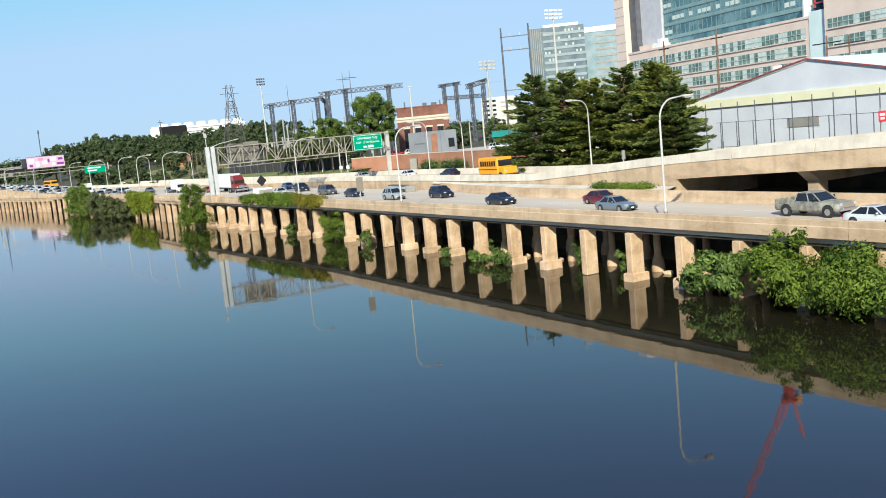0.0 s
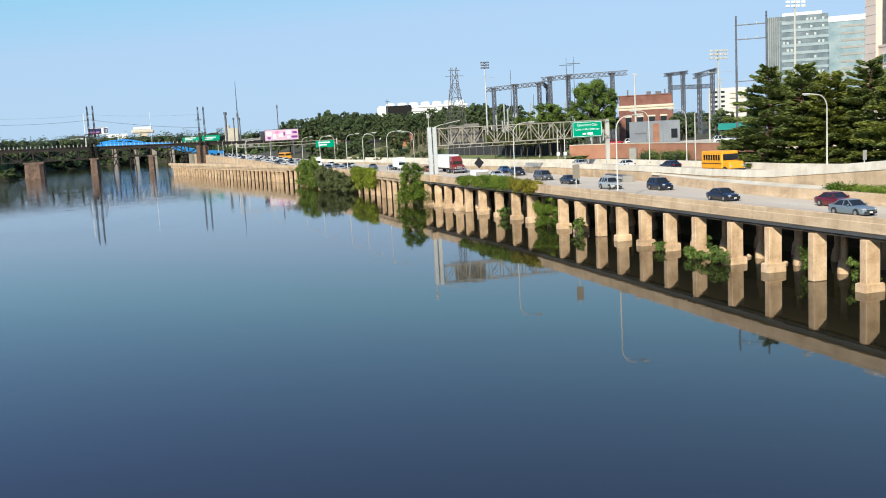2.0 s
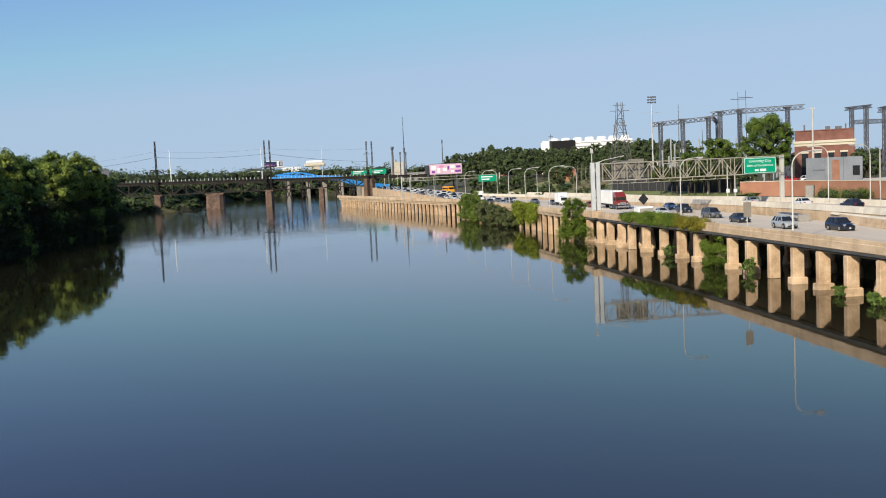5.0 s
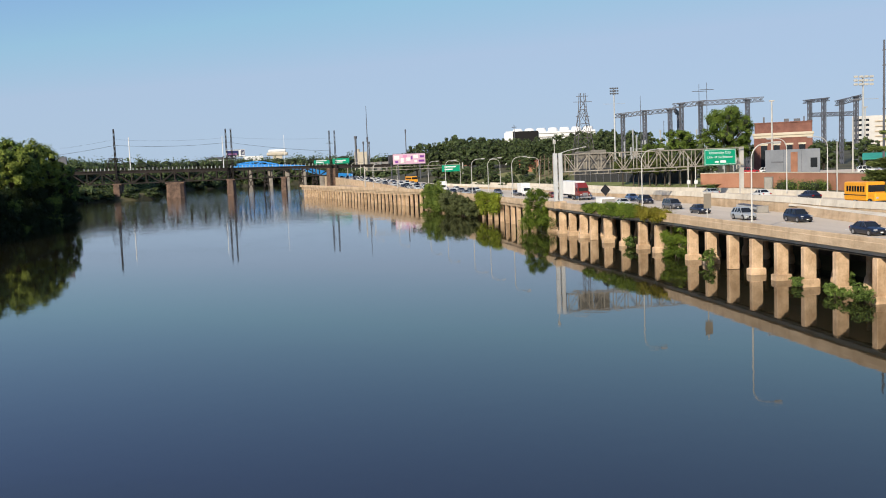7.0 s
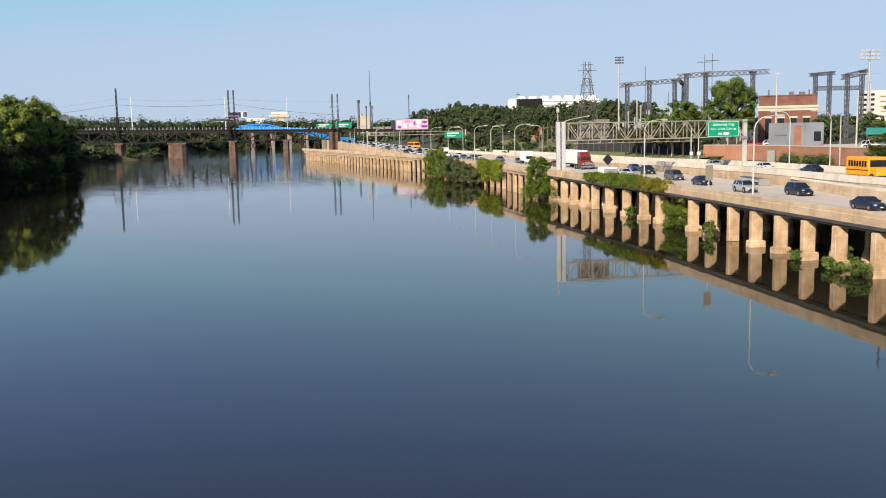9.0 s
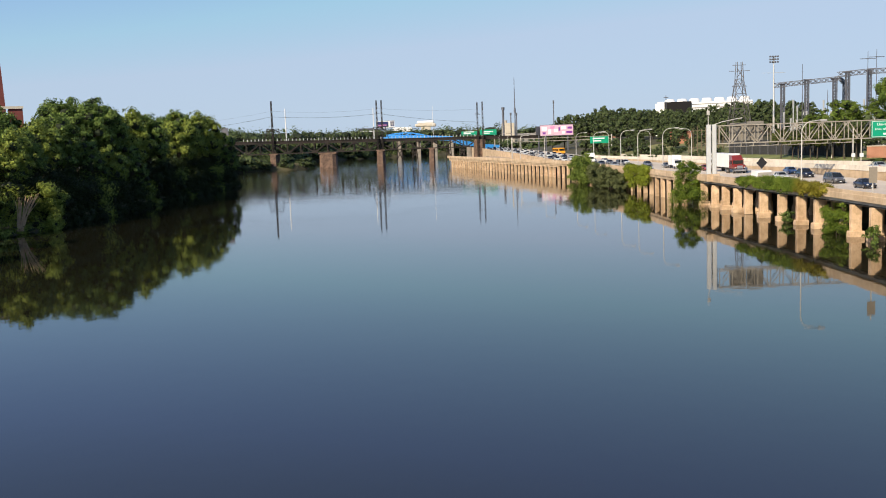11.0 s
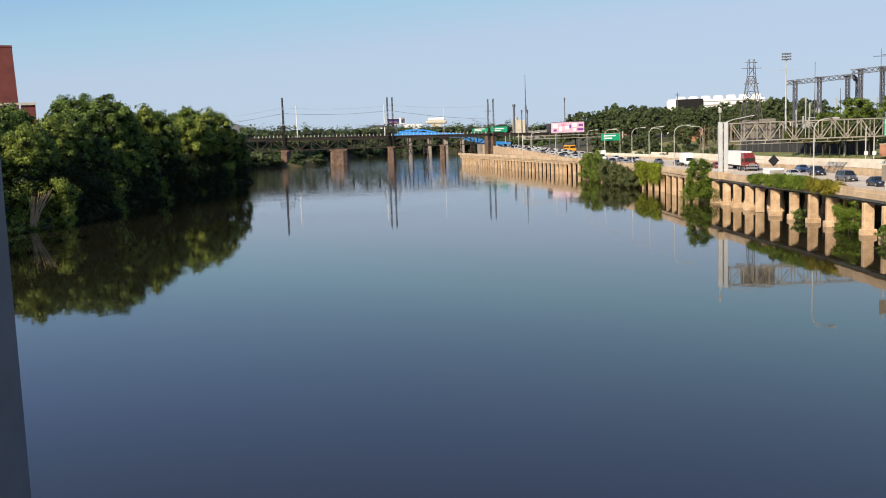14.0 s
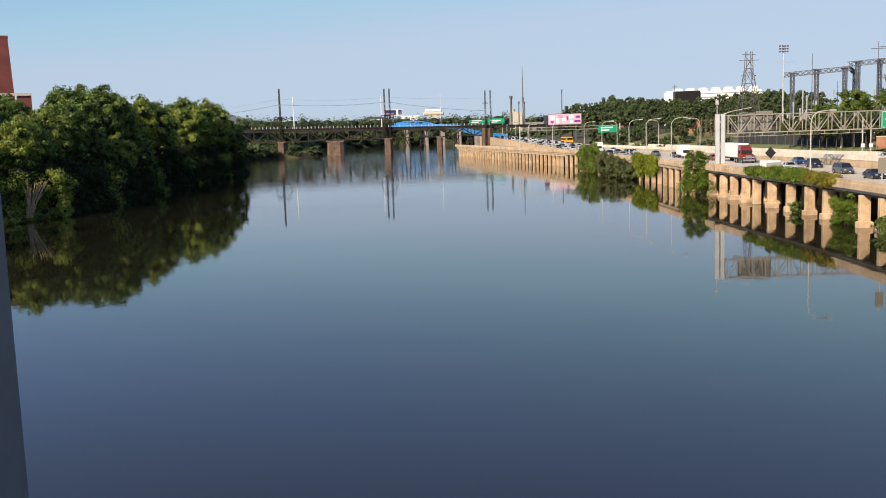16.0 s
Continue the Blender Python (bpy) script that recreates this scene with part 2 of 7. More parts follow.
def box(bm, x0, x1, y0, y1, z0, z1, bevel=0.0, move=None):
    made = bmesh.ops.create_cube(bm, size=1.0)["verts"]
    for vert in made:
        vert.co = Vector(((x0 + x1) / 2 + vert.co.x * (x1 - x0), (y0 + y1) / 2 + vert.co.y * (y1 - y0), (z0 + z1) / 2 + vert.co.z * (z1 - z0)))
    if bevel:
        edges = list({e for vert in made for e in vert.link_edges})
        made = bmesh.ops.bevel(bm, geom=edges, offset=bevel, segments=1, affect="EDGES")["verts"] or made
    if move is not None:
        bmesh.ops.transform(bm, matrix=move, verts=made)
    return bm


def boxes(*rows, bevel=0.0):
    bm = bmesh.new()
    for row in rows:
        box(bm, *row, bevel=bevel)
    return bm


def beam(bm, a, b, w, h=None):
    """A bar of section w x h from a to b."""
    a, b = Vector(a), Vector(b)
    h = h or w
    way = (b - a).normalized()
    side = way.cross(Vector((0, 0, 1)))
    side = side.normalized() if side.length > 1e-4 else Vector((1, 0, 0))
    up = side.cross(way)
    ring = []
    for end in (a, b):
        ring.append([bm.verts.new(end + side * sx * w / 2 + up * sz * h / 2) for sx, sz in ((-1, -1), (1, -1), (1, 1), (-1, 1))])
    for k in range(4):
        bm.faces.new((ring[0][k], ring[0][(k + 1) % 4], ring[1][(k + 1) % 4], ring[1][k]))
    bm.faces.new(ring[0][::-1])
    bm.faces.new(ring[1])
    return bm


def beams(rows, w, h=None):
    bm = bmesh.new()
    for a, b in rows:
        beam(bm, a, b, w, h)
    return bm


def tube(bm, points, radii, seg=8):
    points = [Vector(p) for p in points]
    rings = []
    for k, p in enumerate(points):
        way = (points[min(k + 1, len(points) - 1)] - points[max(k - 1, 0)]).normalized()
        side = way.cross(Vector((0, 1, 0)) if abs(way.y) < 0.9 else Vector((1, 0, 0))).normalized()
        up = side.cross(way)
        r = radii[k] if isinstance(radii, (list, tuple)) else radii
        rings.append([bm.verts.new(p + (side * math.cos(q) + up * math.sin(q)) * r) for q in (2 * math.pi * j / seg for j in range(seg))])
    for a, b in zip(rings, rings[1:]):
        for j in range(seg):
            bm.faces.new((a[j], a[(j + 1) % seg], b[(j + 1) % seg], b[j]))
    bm.faces.new(rings[0][::-1])
    bm.faces.new(rings[-1])
    return bm


def sweep(bm, path, profile):
    """A closed profile of (offset to the right, height) drawn along a path of (x, y, z)."""
    path = [Vector(p) for p in path]
    rings = []
    for k, p in enumerate(path):
        way = path[min(k + 1, len(path) - 1)] - path[max(k - 1, 0)]
        right = Vector((way.y, -way.x, 0)).normalized()
        rings.append([bm.verts.new(p + right * o + Vector((0, 0, h))) for o, h in profile])
    n = len(profile)
    for a, b in zip(rings, rings[1:]):
        for j in range(n):
            bm.faces.new((a[j], a[(j + 1) % n], b[(j + 1) % n], b[j]))
    bm.faces.new(rings[0][::-1])
    bm.faces.new(rings[-1])
    return bm


def prism(bm, outline, z0, z1):
    low = [bm.verts.new((x, y, z0)) for x, y in outline]
    high = [bm.verts.new((x, y, z1)) for x, y in outline]
    for j in range(len(outline)):
        k = (j + 1) % len(outline)
        bm.faces.new((low[j], low[k], high[k], high[j]))
    bm.faces.new(low[::-1])
    bm.faces.new(high)
    return bm


def along(table):
    """A function that reads a table of (y, value) with smooth steps between."""
    ys, vs = zip(*table)
    return lambda y: float(np.interp(y, ys, vs))


def steps(a, b, step):
    n = max(1, round((b - a) / step))
    return [a + (b - a) * k / n for k in range(n + 1)]


# Plan of the expressway: the river edge, the inner edge, the ramp wall, and their heights, by y.
edge_x = along([(-90, 0), (54, 0), (66, -0.35), (76, -1.2), (86, -1.8), (98, -2.2), (108, -2.8), (117, -3.6), (136, -4.0), (164, -6.4), (212, -9), (268, -20.8), (314, -30.6), (364, -40.7), (380, -44)])
inner_x = along([(-90, 9), (-20, 10.6), (30, 11.6), (46, 14), (58, 16.2), (100, 17), (140, 16), (212, 10), (228, 7.5), (454, -6), (540, -10)])
river_x = along([(-90, -0.44), (54, -0.44), (66, -0.79), (76, -1.64), (86, -2.24), (98, -2.64), (108, -3.24), (117, -4.0), (136, -4.4), (164, -6.8), (212, -9.4), (228, -12.5), (454, -26), (540, -31)])
wall_x = along([(-90, 12.5), (0, 13.0), (30, 14.2), (46, 15.6), (60, 17.2), (100, 18), (140, 17), (212, 12), (268, 1)])
wall_top = along([(-90, 10.4), (-10, 8.85), (0, 8.45), (7, 8.15), (14, 7.75), (22, 7.15), (32, 6.45), (44, 6.25), (60, 6.15), (92, 6.03), (113, 5.8), (132, 5.52), (145, 5.4), (160, 5.4), (212, 5.35), (268, 5.5)])
road_z = along([(-90, 4.2), (215, 4.2), (309, 5.2), (454, 6.3), (540, 6.6)])

# ---- river and ground ----
bm = bmesh.new()
box(bm, -3800, 3800, -3800, 3800, -0.02, 0.0)
water = tagged(part("water", bm, WATER), "calm dark blue-brown river mirroring the sky and banks", "river", kind="structure")

BANK = [(-113, -400), (-113, 70), (-111.8, 92), (-108.6, 108), (-110, 133), (-112, 174), (-112, 231), (-111.5, 250), (-120, 262), (-140, 290), (-156, 340), (-156, 405), (-140, 428), (-122, 432), (-117, 443), (-126, 470), (-148, 520), (-156, 560), (-150, 620), (-115, 690), (-70, 735), (-18, 760), (-8, 620),
        (-20, 470), (-36, 400), (-34, 364), (-24, 314), (-14, 268), (-3, 212), (2, 150), (7, 100), (8, 0), (8, -400)]


def river_depth(x, y):
    """Metres outside (+) or inside (-) the river's outline, for arrays."""
    inside, near = np.zeros(x.shape, bool), np.full(x.shape, 1e9)
    for (ax, ay), (bx, by) in zip(BANK, BANK[1:] + BANK[:1]):
        crosses = (ay > y) != (by > y)
        at = ax + (y - ay) * (bx - ax) / ((by - ay) if by != ay else 1e-9)
        inside ^= crosses & (x < at)
        k = np.clip(((x - ax) * (bx - ax) + (y - ay) * (by - ay)) / ((bx - ax) ** 2 + (by - ay) ** 2), 0, 1)
        near = np.minimum(near, np.hypot(x - ax - k * (bx - ax), y - ay - k * (by - ay)))
    return np.where(inside, -near, near)


def ground_height(x, y):
    d = river_depth(x, y)
    z = np.where(d < 0, np.maximum(-3.0, d * 0.5), np.minimum(3.4, d * 0.85))
    inland = np.clip((x - 22) / 14, 0, 1) * np.clip((y + 200) / 60, 0, 1)
    z = z + inland * np.where(d > 0, 1.6, 0)
    hill = np.clip((x + 5 - np.maximum(0, (300 - y)) * 0.6) / 40, 0, 1) * np.clip((y - 250) / 80, 0, 1) * np.clip((700 - y) / 150, 0, 1)
    z = z + 5.0 * hill * np.where(d > 4, 1, 0)
    return z


side = np.linspace(-1, 1, 231)
gx, gy = np.meshgrid(-20 + 4200 * np.sinh(5.2 * side) / np.sinh(5.2), 150 + 4200 * np.sinh(5.2 * side) / np.sinh(5.2))
gz = ground_height(gx, gy)
count = len(side)
idx = np.arange(count * count).reshape(count, count)
quads = np.stack([idx[:-1, :-1], idx[:-1, 1:], idx[1:, 1:], idx[1:, :-1]], -1).reshape(-1, 4)
mesh = bpy.data.meshes.new("ground")
mesh.from_pydata(np.stack([gx, gy, gz], -1).reshape(-1, 3).tolist(), [], quads.tolist())
mesh.materials.append(SOIL)
tagged(part("ground", mesh, None), "earth banks and rough ground beside the river", "ground", kind="structure")


def ground_at(x, y):
    return float(ground_height(np.array([float(x)]), np.array([float(y)]))[0])


# ---- expressway on piers over the river's edge ----
viaduct = thing("expressway_viaduct", "tan concrete expressway on rows of stubby river piers", "viaduct", kind="structure")
low_y, end_y = -70.0, 376.0
line = [(edge_x(y), y, 0.0) for y in steps(low_y, end_y, 4.0)]
for y in steps(low_y, end_y, 5.2):
    run = [(edge_x(q), q, 0.0) for q in (y + 0.02, y + 2.6, y + 5.17)]
    part("parapet_panel", sweep(bmesh.new(), run, [(-0.85, 4.05), (-0.45, 4.05), (-0.43, 4.25), (-0.5, 5.06), (-0.56, 5.1), (-0.74, 5.1), (-0.78, 5.06), (-0.79, 4.74), (-0.838, 4.69)]), CONCRETE, viaduct, "weathered tan concrete parapet")
part("fascia_girder", sweep(bmesh.new(), [p for p in line if p[1] < 112], [(-0.3, 3.51), (0.3, 3.51), (0.3, 4.04), (-0.3, 4.04)]), CONCRETE_DARK, viaduct, "stained girder under the deck edge, its shade coloured in dark")
bm = bmesh.new()
ys = steps(low_y, 520.0, 4.0)
rows = []
for y in ys:
    a = river_x(y)
    b = inner_x(y)
    z = road_z(y)
    rows.append([bm.verts.new(p) for p in ((a, y, z), (b, y, z), (b, y, z - 0.5), (a, y, z - 0.5))])
for p, q in zip(rows, rows[1:]):
    for k in range(4):
        bm.faces.new((p[k], p[(k + 1) % 4], q[(k + 1) % 4], q[k]))
bm.faces.new(rows[0])
bm.faces.new(rows[-1][::-1])
tagged(part("road", bm, ROADWAY), "sunlit pale grey concrete expressway carriageway", "road", kind="structure")

PIER_Y = [-35.1, -30.0, -24.9, -19.7, -14.6, -9.5, -4.4, 0.7, 6.0, 11.2, 16.3, 21.8, 26.8, 31.6, 36.5, 41.5, 46.8, 51.6, 61.3, 66.6, 72.0, 77.9, 83.4, 87.6, 92.9, 98.0, 103.4]
bm = bmesh.new()
prism(bm, [(-0.57, -0.33), (0.57, -0.33), (0.57, 0.33), (-0.57, 0.33)], 0.0, 3.5)
bmesh.ops.bevel(bm, geom=bm.edges[:], offset=0.05, segments=1, affect="EDGES")
shaft = finish(bm, "pier", CONCRETE_PIER)
bm = boxes((-0.83, 0.83, -0.52, 0.52, -2.5, 0.72))
for vert in bm.verts:
    if vert.co.z > 0:
        vert.co.x, vert.co.y = vert.co.x * 0.94 + 0.02, vert.co.y * 0.92
bmesh.ops.bevel(bm, geom=[e for e in bm.edges if e.verts[0].co.z > 0 and e.verts[1].co.z > 0], offset=0.08, segments=1, affect="EDGES")
footing = finish(bm, "pier_footing", CONCRETE_PIER)
bm = tube(bmesh.new(), [(0, 0, -2), (0, 0, 0.2), (0, 0, 0.9), (0, 0, 1.2), (0, 0, 3.6)], [0.55, 0.52, 0.42, 0.27, 0.26], 10)
rear = finish(bm, "rear_pier", CONCRETE_PIER, True)
for k, y in enumerate(PIER_Y):
    ob = part("pier", shaft, None, viaduct)
    y -= 0.36 * (y + 50.3) / 44.2
    ob.location = (edge_x(y), y, 0)
    if k % 7 != 1:
        foot = part("pier_footing", footing, None, ob)
        foot.scale = (1, 1, 1 - 0.25 * ((k * 5) % 3) / 3)
    for x in (3.6, 7.2):
        ob = part("rear_pier", rear, None, viaduct)
        ob.location = (edge_x(y) + x, y + 1.6, 0)
part("end_wall", boxes((-2.6, 9.0, 108.6, 109.2, -2, 3.9)), CONCRETE, viaduct)
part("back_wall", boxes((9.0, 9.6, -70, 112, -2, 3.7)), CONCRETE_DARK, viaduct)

rubble_rng = random.Random(63)
for y in (-9.8, -6.6, -5.2, -4.3, -3.0, -1.4, 0.2, 2.2, 4.8, 7.5, 13.6, 18.4):
    bm = bmesh.new()
    bmesh.ops.create_icosphere(bm, subdivisions=1, radius=1.0)
    for vert in bm.verts:
        vert.co *= rubble_rng.uniform(0.75, 1.15)
    size = rubble_rng.uniform(0.22, 0.5)
    stone = tagged(part("stone", bm, CONCRETE), "broken pale concrete lump at the foot of the piers", "rubble", "rubble under the viaduct")
    stone.matrix_basis = pose(rubble_rng.uniform(2.2, 4.2), y, 0.06, 0, 0, rubble_rng.uniform(0, 360)) @ Matrix.Diagonal((size * 1.3, size, size * 0.7, 1))

# ribbed river wall farther on: pilasters in front of a solid face coloured dark for shadow
river_wall = thing("river_wall", "long sunlit tan retaining wall with regular upright ribs", "retaining wall", kind="structure")
far = [(edge_x(y), y, 0.0) for y in steps(110.5, end_y, 4.0)]
part("wall_face", sweep(bmesh.new(), far, [(2.6, -2.5), (3.2, -2.5), (3.2, 4.04), (2.6, 4.04)]), CONCRETE_DARK, river_wall, "recessed wall face coloured dark for shadow")
part("wall_cap", sweep(bmesh.new(), far, [(-0.6, 3.5), (2.59, 3.5), (2.59, 4.04), (-0.7, 4.04)]), CONCRETE, river_wall)
bm = bmesh.new()
prism(bm, [(-0.55, -0.42), (0.1, -0.42), (0.1, 0.42), (-0.55, 0.42)], -2.0, 3.49)
rib = finish(bm, "rib", CONCRETE_PIER)
y = 111.5
while y < end_y - 2:
    ob = part("rib", rib, None, river_wall)
    ob.location = (edge_x(y), y, 0)
    ob.rotation_euler.z = math.atan2(-(edge_x(y + 2) - edge_x(y - 2)), 4.0)
    y += 4.5 if y < 180 else 4.1

# raised road beyond, above a wedge of wall
bm = bmesh.new()
sweep(bm, [(river_x(y), y, road_z(y)) for y in steps(232, 520, 4)], [(-0.35, -6), (-0.003, -6), (-0.003, 0.9), (-0.3, 0.9)])
terrace = bmesh.new()
rows = []
for y in steps(224, 378, 4):
    rows.append([terrace.verts.new(p) for p in ((edge_x(y) - 0.44, y, 4.1), (river_x(y) - 0.36, y, 4.1), (river_x(y) - 0.36, y, 3.0), (edge_x(y) - 0.44, y, 3.0))])
for p, q in zip(rows, rows[1:]):
    for k in range(4):
        terrace.faces.new((p[k], p[(k + 1) % 4], q[(k + 1) % 4], q[k]))
tagged(part("terrace", terrace, CONCRETE), "tan concrete terrace between river wall and roadway", "pavement", kind="structure")
tagged(part("retaining_wall", bm, CONCRETE), "tan concrete wall below the climbing roadway", "retaining wall", kind="structure")

# barrier and ramp wall on the inland side
barrier_path = [(inner_x(y) + 0.3, y, 4.2) for y in steps(-70, 57, 3)]
tagged(part("median_barrier", sweep(bmesh.new(), barrier_path, [(-0.25, 0), (0.3, 0), (0.14, 0.95), (-0.1, 0.95), (-0.16, 0.3)]), CONCRETE), "tan concrete barrier along the carriageway", "barrier", kind="structure")
bm = bmesh.new()
rows = []
for y in steps(9.5, 60, 3):
    rows.append([bm.verts.new(p) for p in ((inner_x(y) + 0.42, y, 5.05), (wall_x(y) - 0.3, y, 5.3))])
for p, q in zip(rows, rows[1:]):
    bm.faces.new((p[0], p[1], q[1], q[0]))
tagged(part("verge", bm, CONCRETE_PALE), "narrow concrete verge between barrier and ramp wall", "verge", kind="structure")

ramp = thing("ramp_bridge", "rising concrete ramp with pale parapet and dark openings below", "ramp", kind="structure")
top = [(wall_x(y), y, wall_top(y)) for y in steps(-70, 262, 4)]
for y in steps(-70, 254, 8.0):
    run = [(wall_x(q), q, wall_top(q)) for q in (y + 0.02, y + 2.7, y + 5.3, y + 7.98)]
    part("ramp_parapet", sweep(bmesh.new(), run, [(-0.3, -0.75), (0.14, -0.75), (0.1, 0), (-0.16, 0)]), CONCRETE_PALE, ramp, "sun-bleached pale parapet")
part("ramp_girder", sweep(bmesh.new(), [p for p in top if p[1] < 12], [(-0.24, -2.1), (0.5, -2.1), (0.5, -0.76), (-0.24, -0.76)]), CONCRETE, ramp, "tan concrete edge girder")
solid = [(wall_x(y), y, 0) for y in steps(9.5, 262, 4)]
bm = bmesh.new()
rows = []
for x, y, _ in solid:
    z = wall_top(y) - 0.755
    rows.append([bm.verts.new(p) for p in ((x - 0.22, y, 3.0), (x + 0.4, y, 3.0), (x + 0.4, y, z), (x - 0.22, y, z))])
for p, q in zip(rows, rows[1:]):
    for k in range(4):
        bm.faces.new((p[k], p[(k + 1) % 4], q[(k + 1) % 4], q[k]))
bm.faces.new(rows[0])
bm.faces.new(rows[-1][::-1])
part("ramp_wall", bm, CONCRETE, ramp)
bm = bmesh.new()
rows = []
for x, y, z in top:
    rows.append([bm.verts.new(p) for p in ((x + 0.15, y, z - 0.8), (x + 10.5, y, z - 0.8), (x + 10.5, y, z - 1.6), (x + 0.15, y, z - 1.6))])
for p, q in zip(rows, rows[1:]):
    for k in range(4):
        bm.faces.new((p[k], p[(k + 1) % 4], q[(k + 1) % 4], q[k]))
bm.faces.new(rows[0])
bm.faces.new(rows[-1][::-1])
part("ramp_deck", bm, ROADWAY, ramp)
for y in (-37.0, -20.5, -4.0):
    z = wall_top(y) - 2.1
    bm = bmesh.new()
    prism(bm, [(-0.1, -0.6), (8.6, -0.6), (8.6, 0.6), (-0.1, 0.6)], z - 0.9, z)
    for vert in bm.verts:
        if vert.co.x < 0 and vert.co.z < z - 0.5:
            vert.co.x += 1.2
    prism(bm, [(1.0, -0.5), (2.0, -0.5), (2.0, 0.5), (1.0, 0.5)], 2.5, z - 0.9)
    ob = part("ramp_pier", bm, CONCRETE, ramp)
    ob.location = (wall_x(y), y, 0)
part("abutment", boxes((wall_x(10) + 0.42, wall_x(10) + 10, 9.6, 11.5, 3.0, wall_top(11) - 1.7)), CONCRETE, ramp)
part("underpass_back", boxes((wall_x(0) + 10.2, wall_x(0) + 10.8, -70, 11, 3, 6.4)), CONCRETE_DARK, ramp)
tagged(part("underpass_floor", boxes((10.4, 24, -70, 9.5, 3.6, 4.1)), SOIL), "shaded earth floor under the ramp", "ground", kind="structure")
bm = bmesh.new()
sweep(bm, [(x + 10.5, y, z) for x, y, z in top], [(-0.1, -0.8), (0.25, -0.8), (0.2, 0), (-0.05, 0)])
part("ramp_far_parapet", bm, CONCRETE_PALE, ramp)

# lane lines on the carriageway
for lane, (offset, solid_line) in enumerate(((0.9, True), (4.3, False), (7.7, False))):
    bm = bmesh.new()
    y = -66.0
    while y < 240:
        length = 11.0 if solid_line else 3.0
        x0, x1 = edge_x(y) + offset, edge_x(y + length) + offset
        a, b = (x0, y, road_z(y) + 0.004), (x1, y + length, road_z(y + length) + 0.004)
        vs = [bm.verts.new(p) for p in ((a[0] - 0.07, *a[1:]), (a[0] + 0.07, *a[1:]), (b[0] + 0.07, *b[1:]), (b[0] - 0.07, *b[1:]))]
        bm.faces.new(vs)
        y += 12.0
    tagged(part("lane_marking", bm, PAINT_LINE), "worn white lane line painted on the roadway", "road marking", kind="stuff")

# ---- the footbridge deck below the camera ----
tagged(part("bridge_deck", boxes((-90, 40, -62, -49.55, 9.7, 10.4)), CONCRETE), "concrete footway deck of the bridge underfoot", "bridge deck", kind="structure")



# ---- plants ----
def ball(seg=7, rings=4):
    vs, fs = [(0, 0, -1)], []
    for r in range(1, rings):
        a = math.pi * r / rings - math.pi / 2
        vs += [(math.cos(a) * math.cos(2 * math.pi * j / seg), math.cos(a) * math.sin(2 * math.pi * j / seg), math.sin(a)) for j in range(seg)]
    vs.append((0, 0, 1))
    for j in range(seg):
        k = (j + 1) % seg
        fs.append((0, 1 + k, 1 + j))
        for r in range(rings - 2):
            a, b = 1 + r * seg, 1 + (r + 1) * seg
            fs += [(a + j, a + k, b + k), (a + j, b + k, b + j)]
        a = 1 + (rings - 2) * seg
        fs.append((a + j, a + k, len(vs) - 1))
    return np.array(vs), fs


BALL = ball()
# Dark tone for the cores: the crown's inner shade put into colour.
CROWN_SHADE = surface("crown_shade", (0.010, 0.017, 0.006), (0.028, 0.038, 0.014), 0.95, scale=1.2, fine=5, bump=0.5)


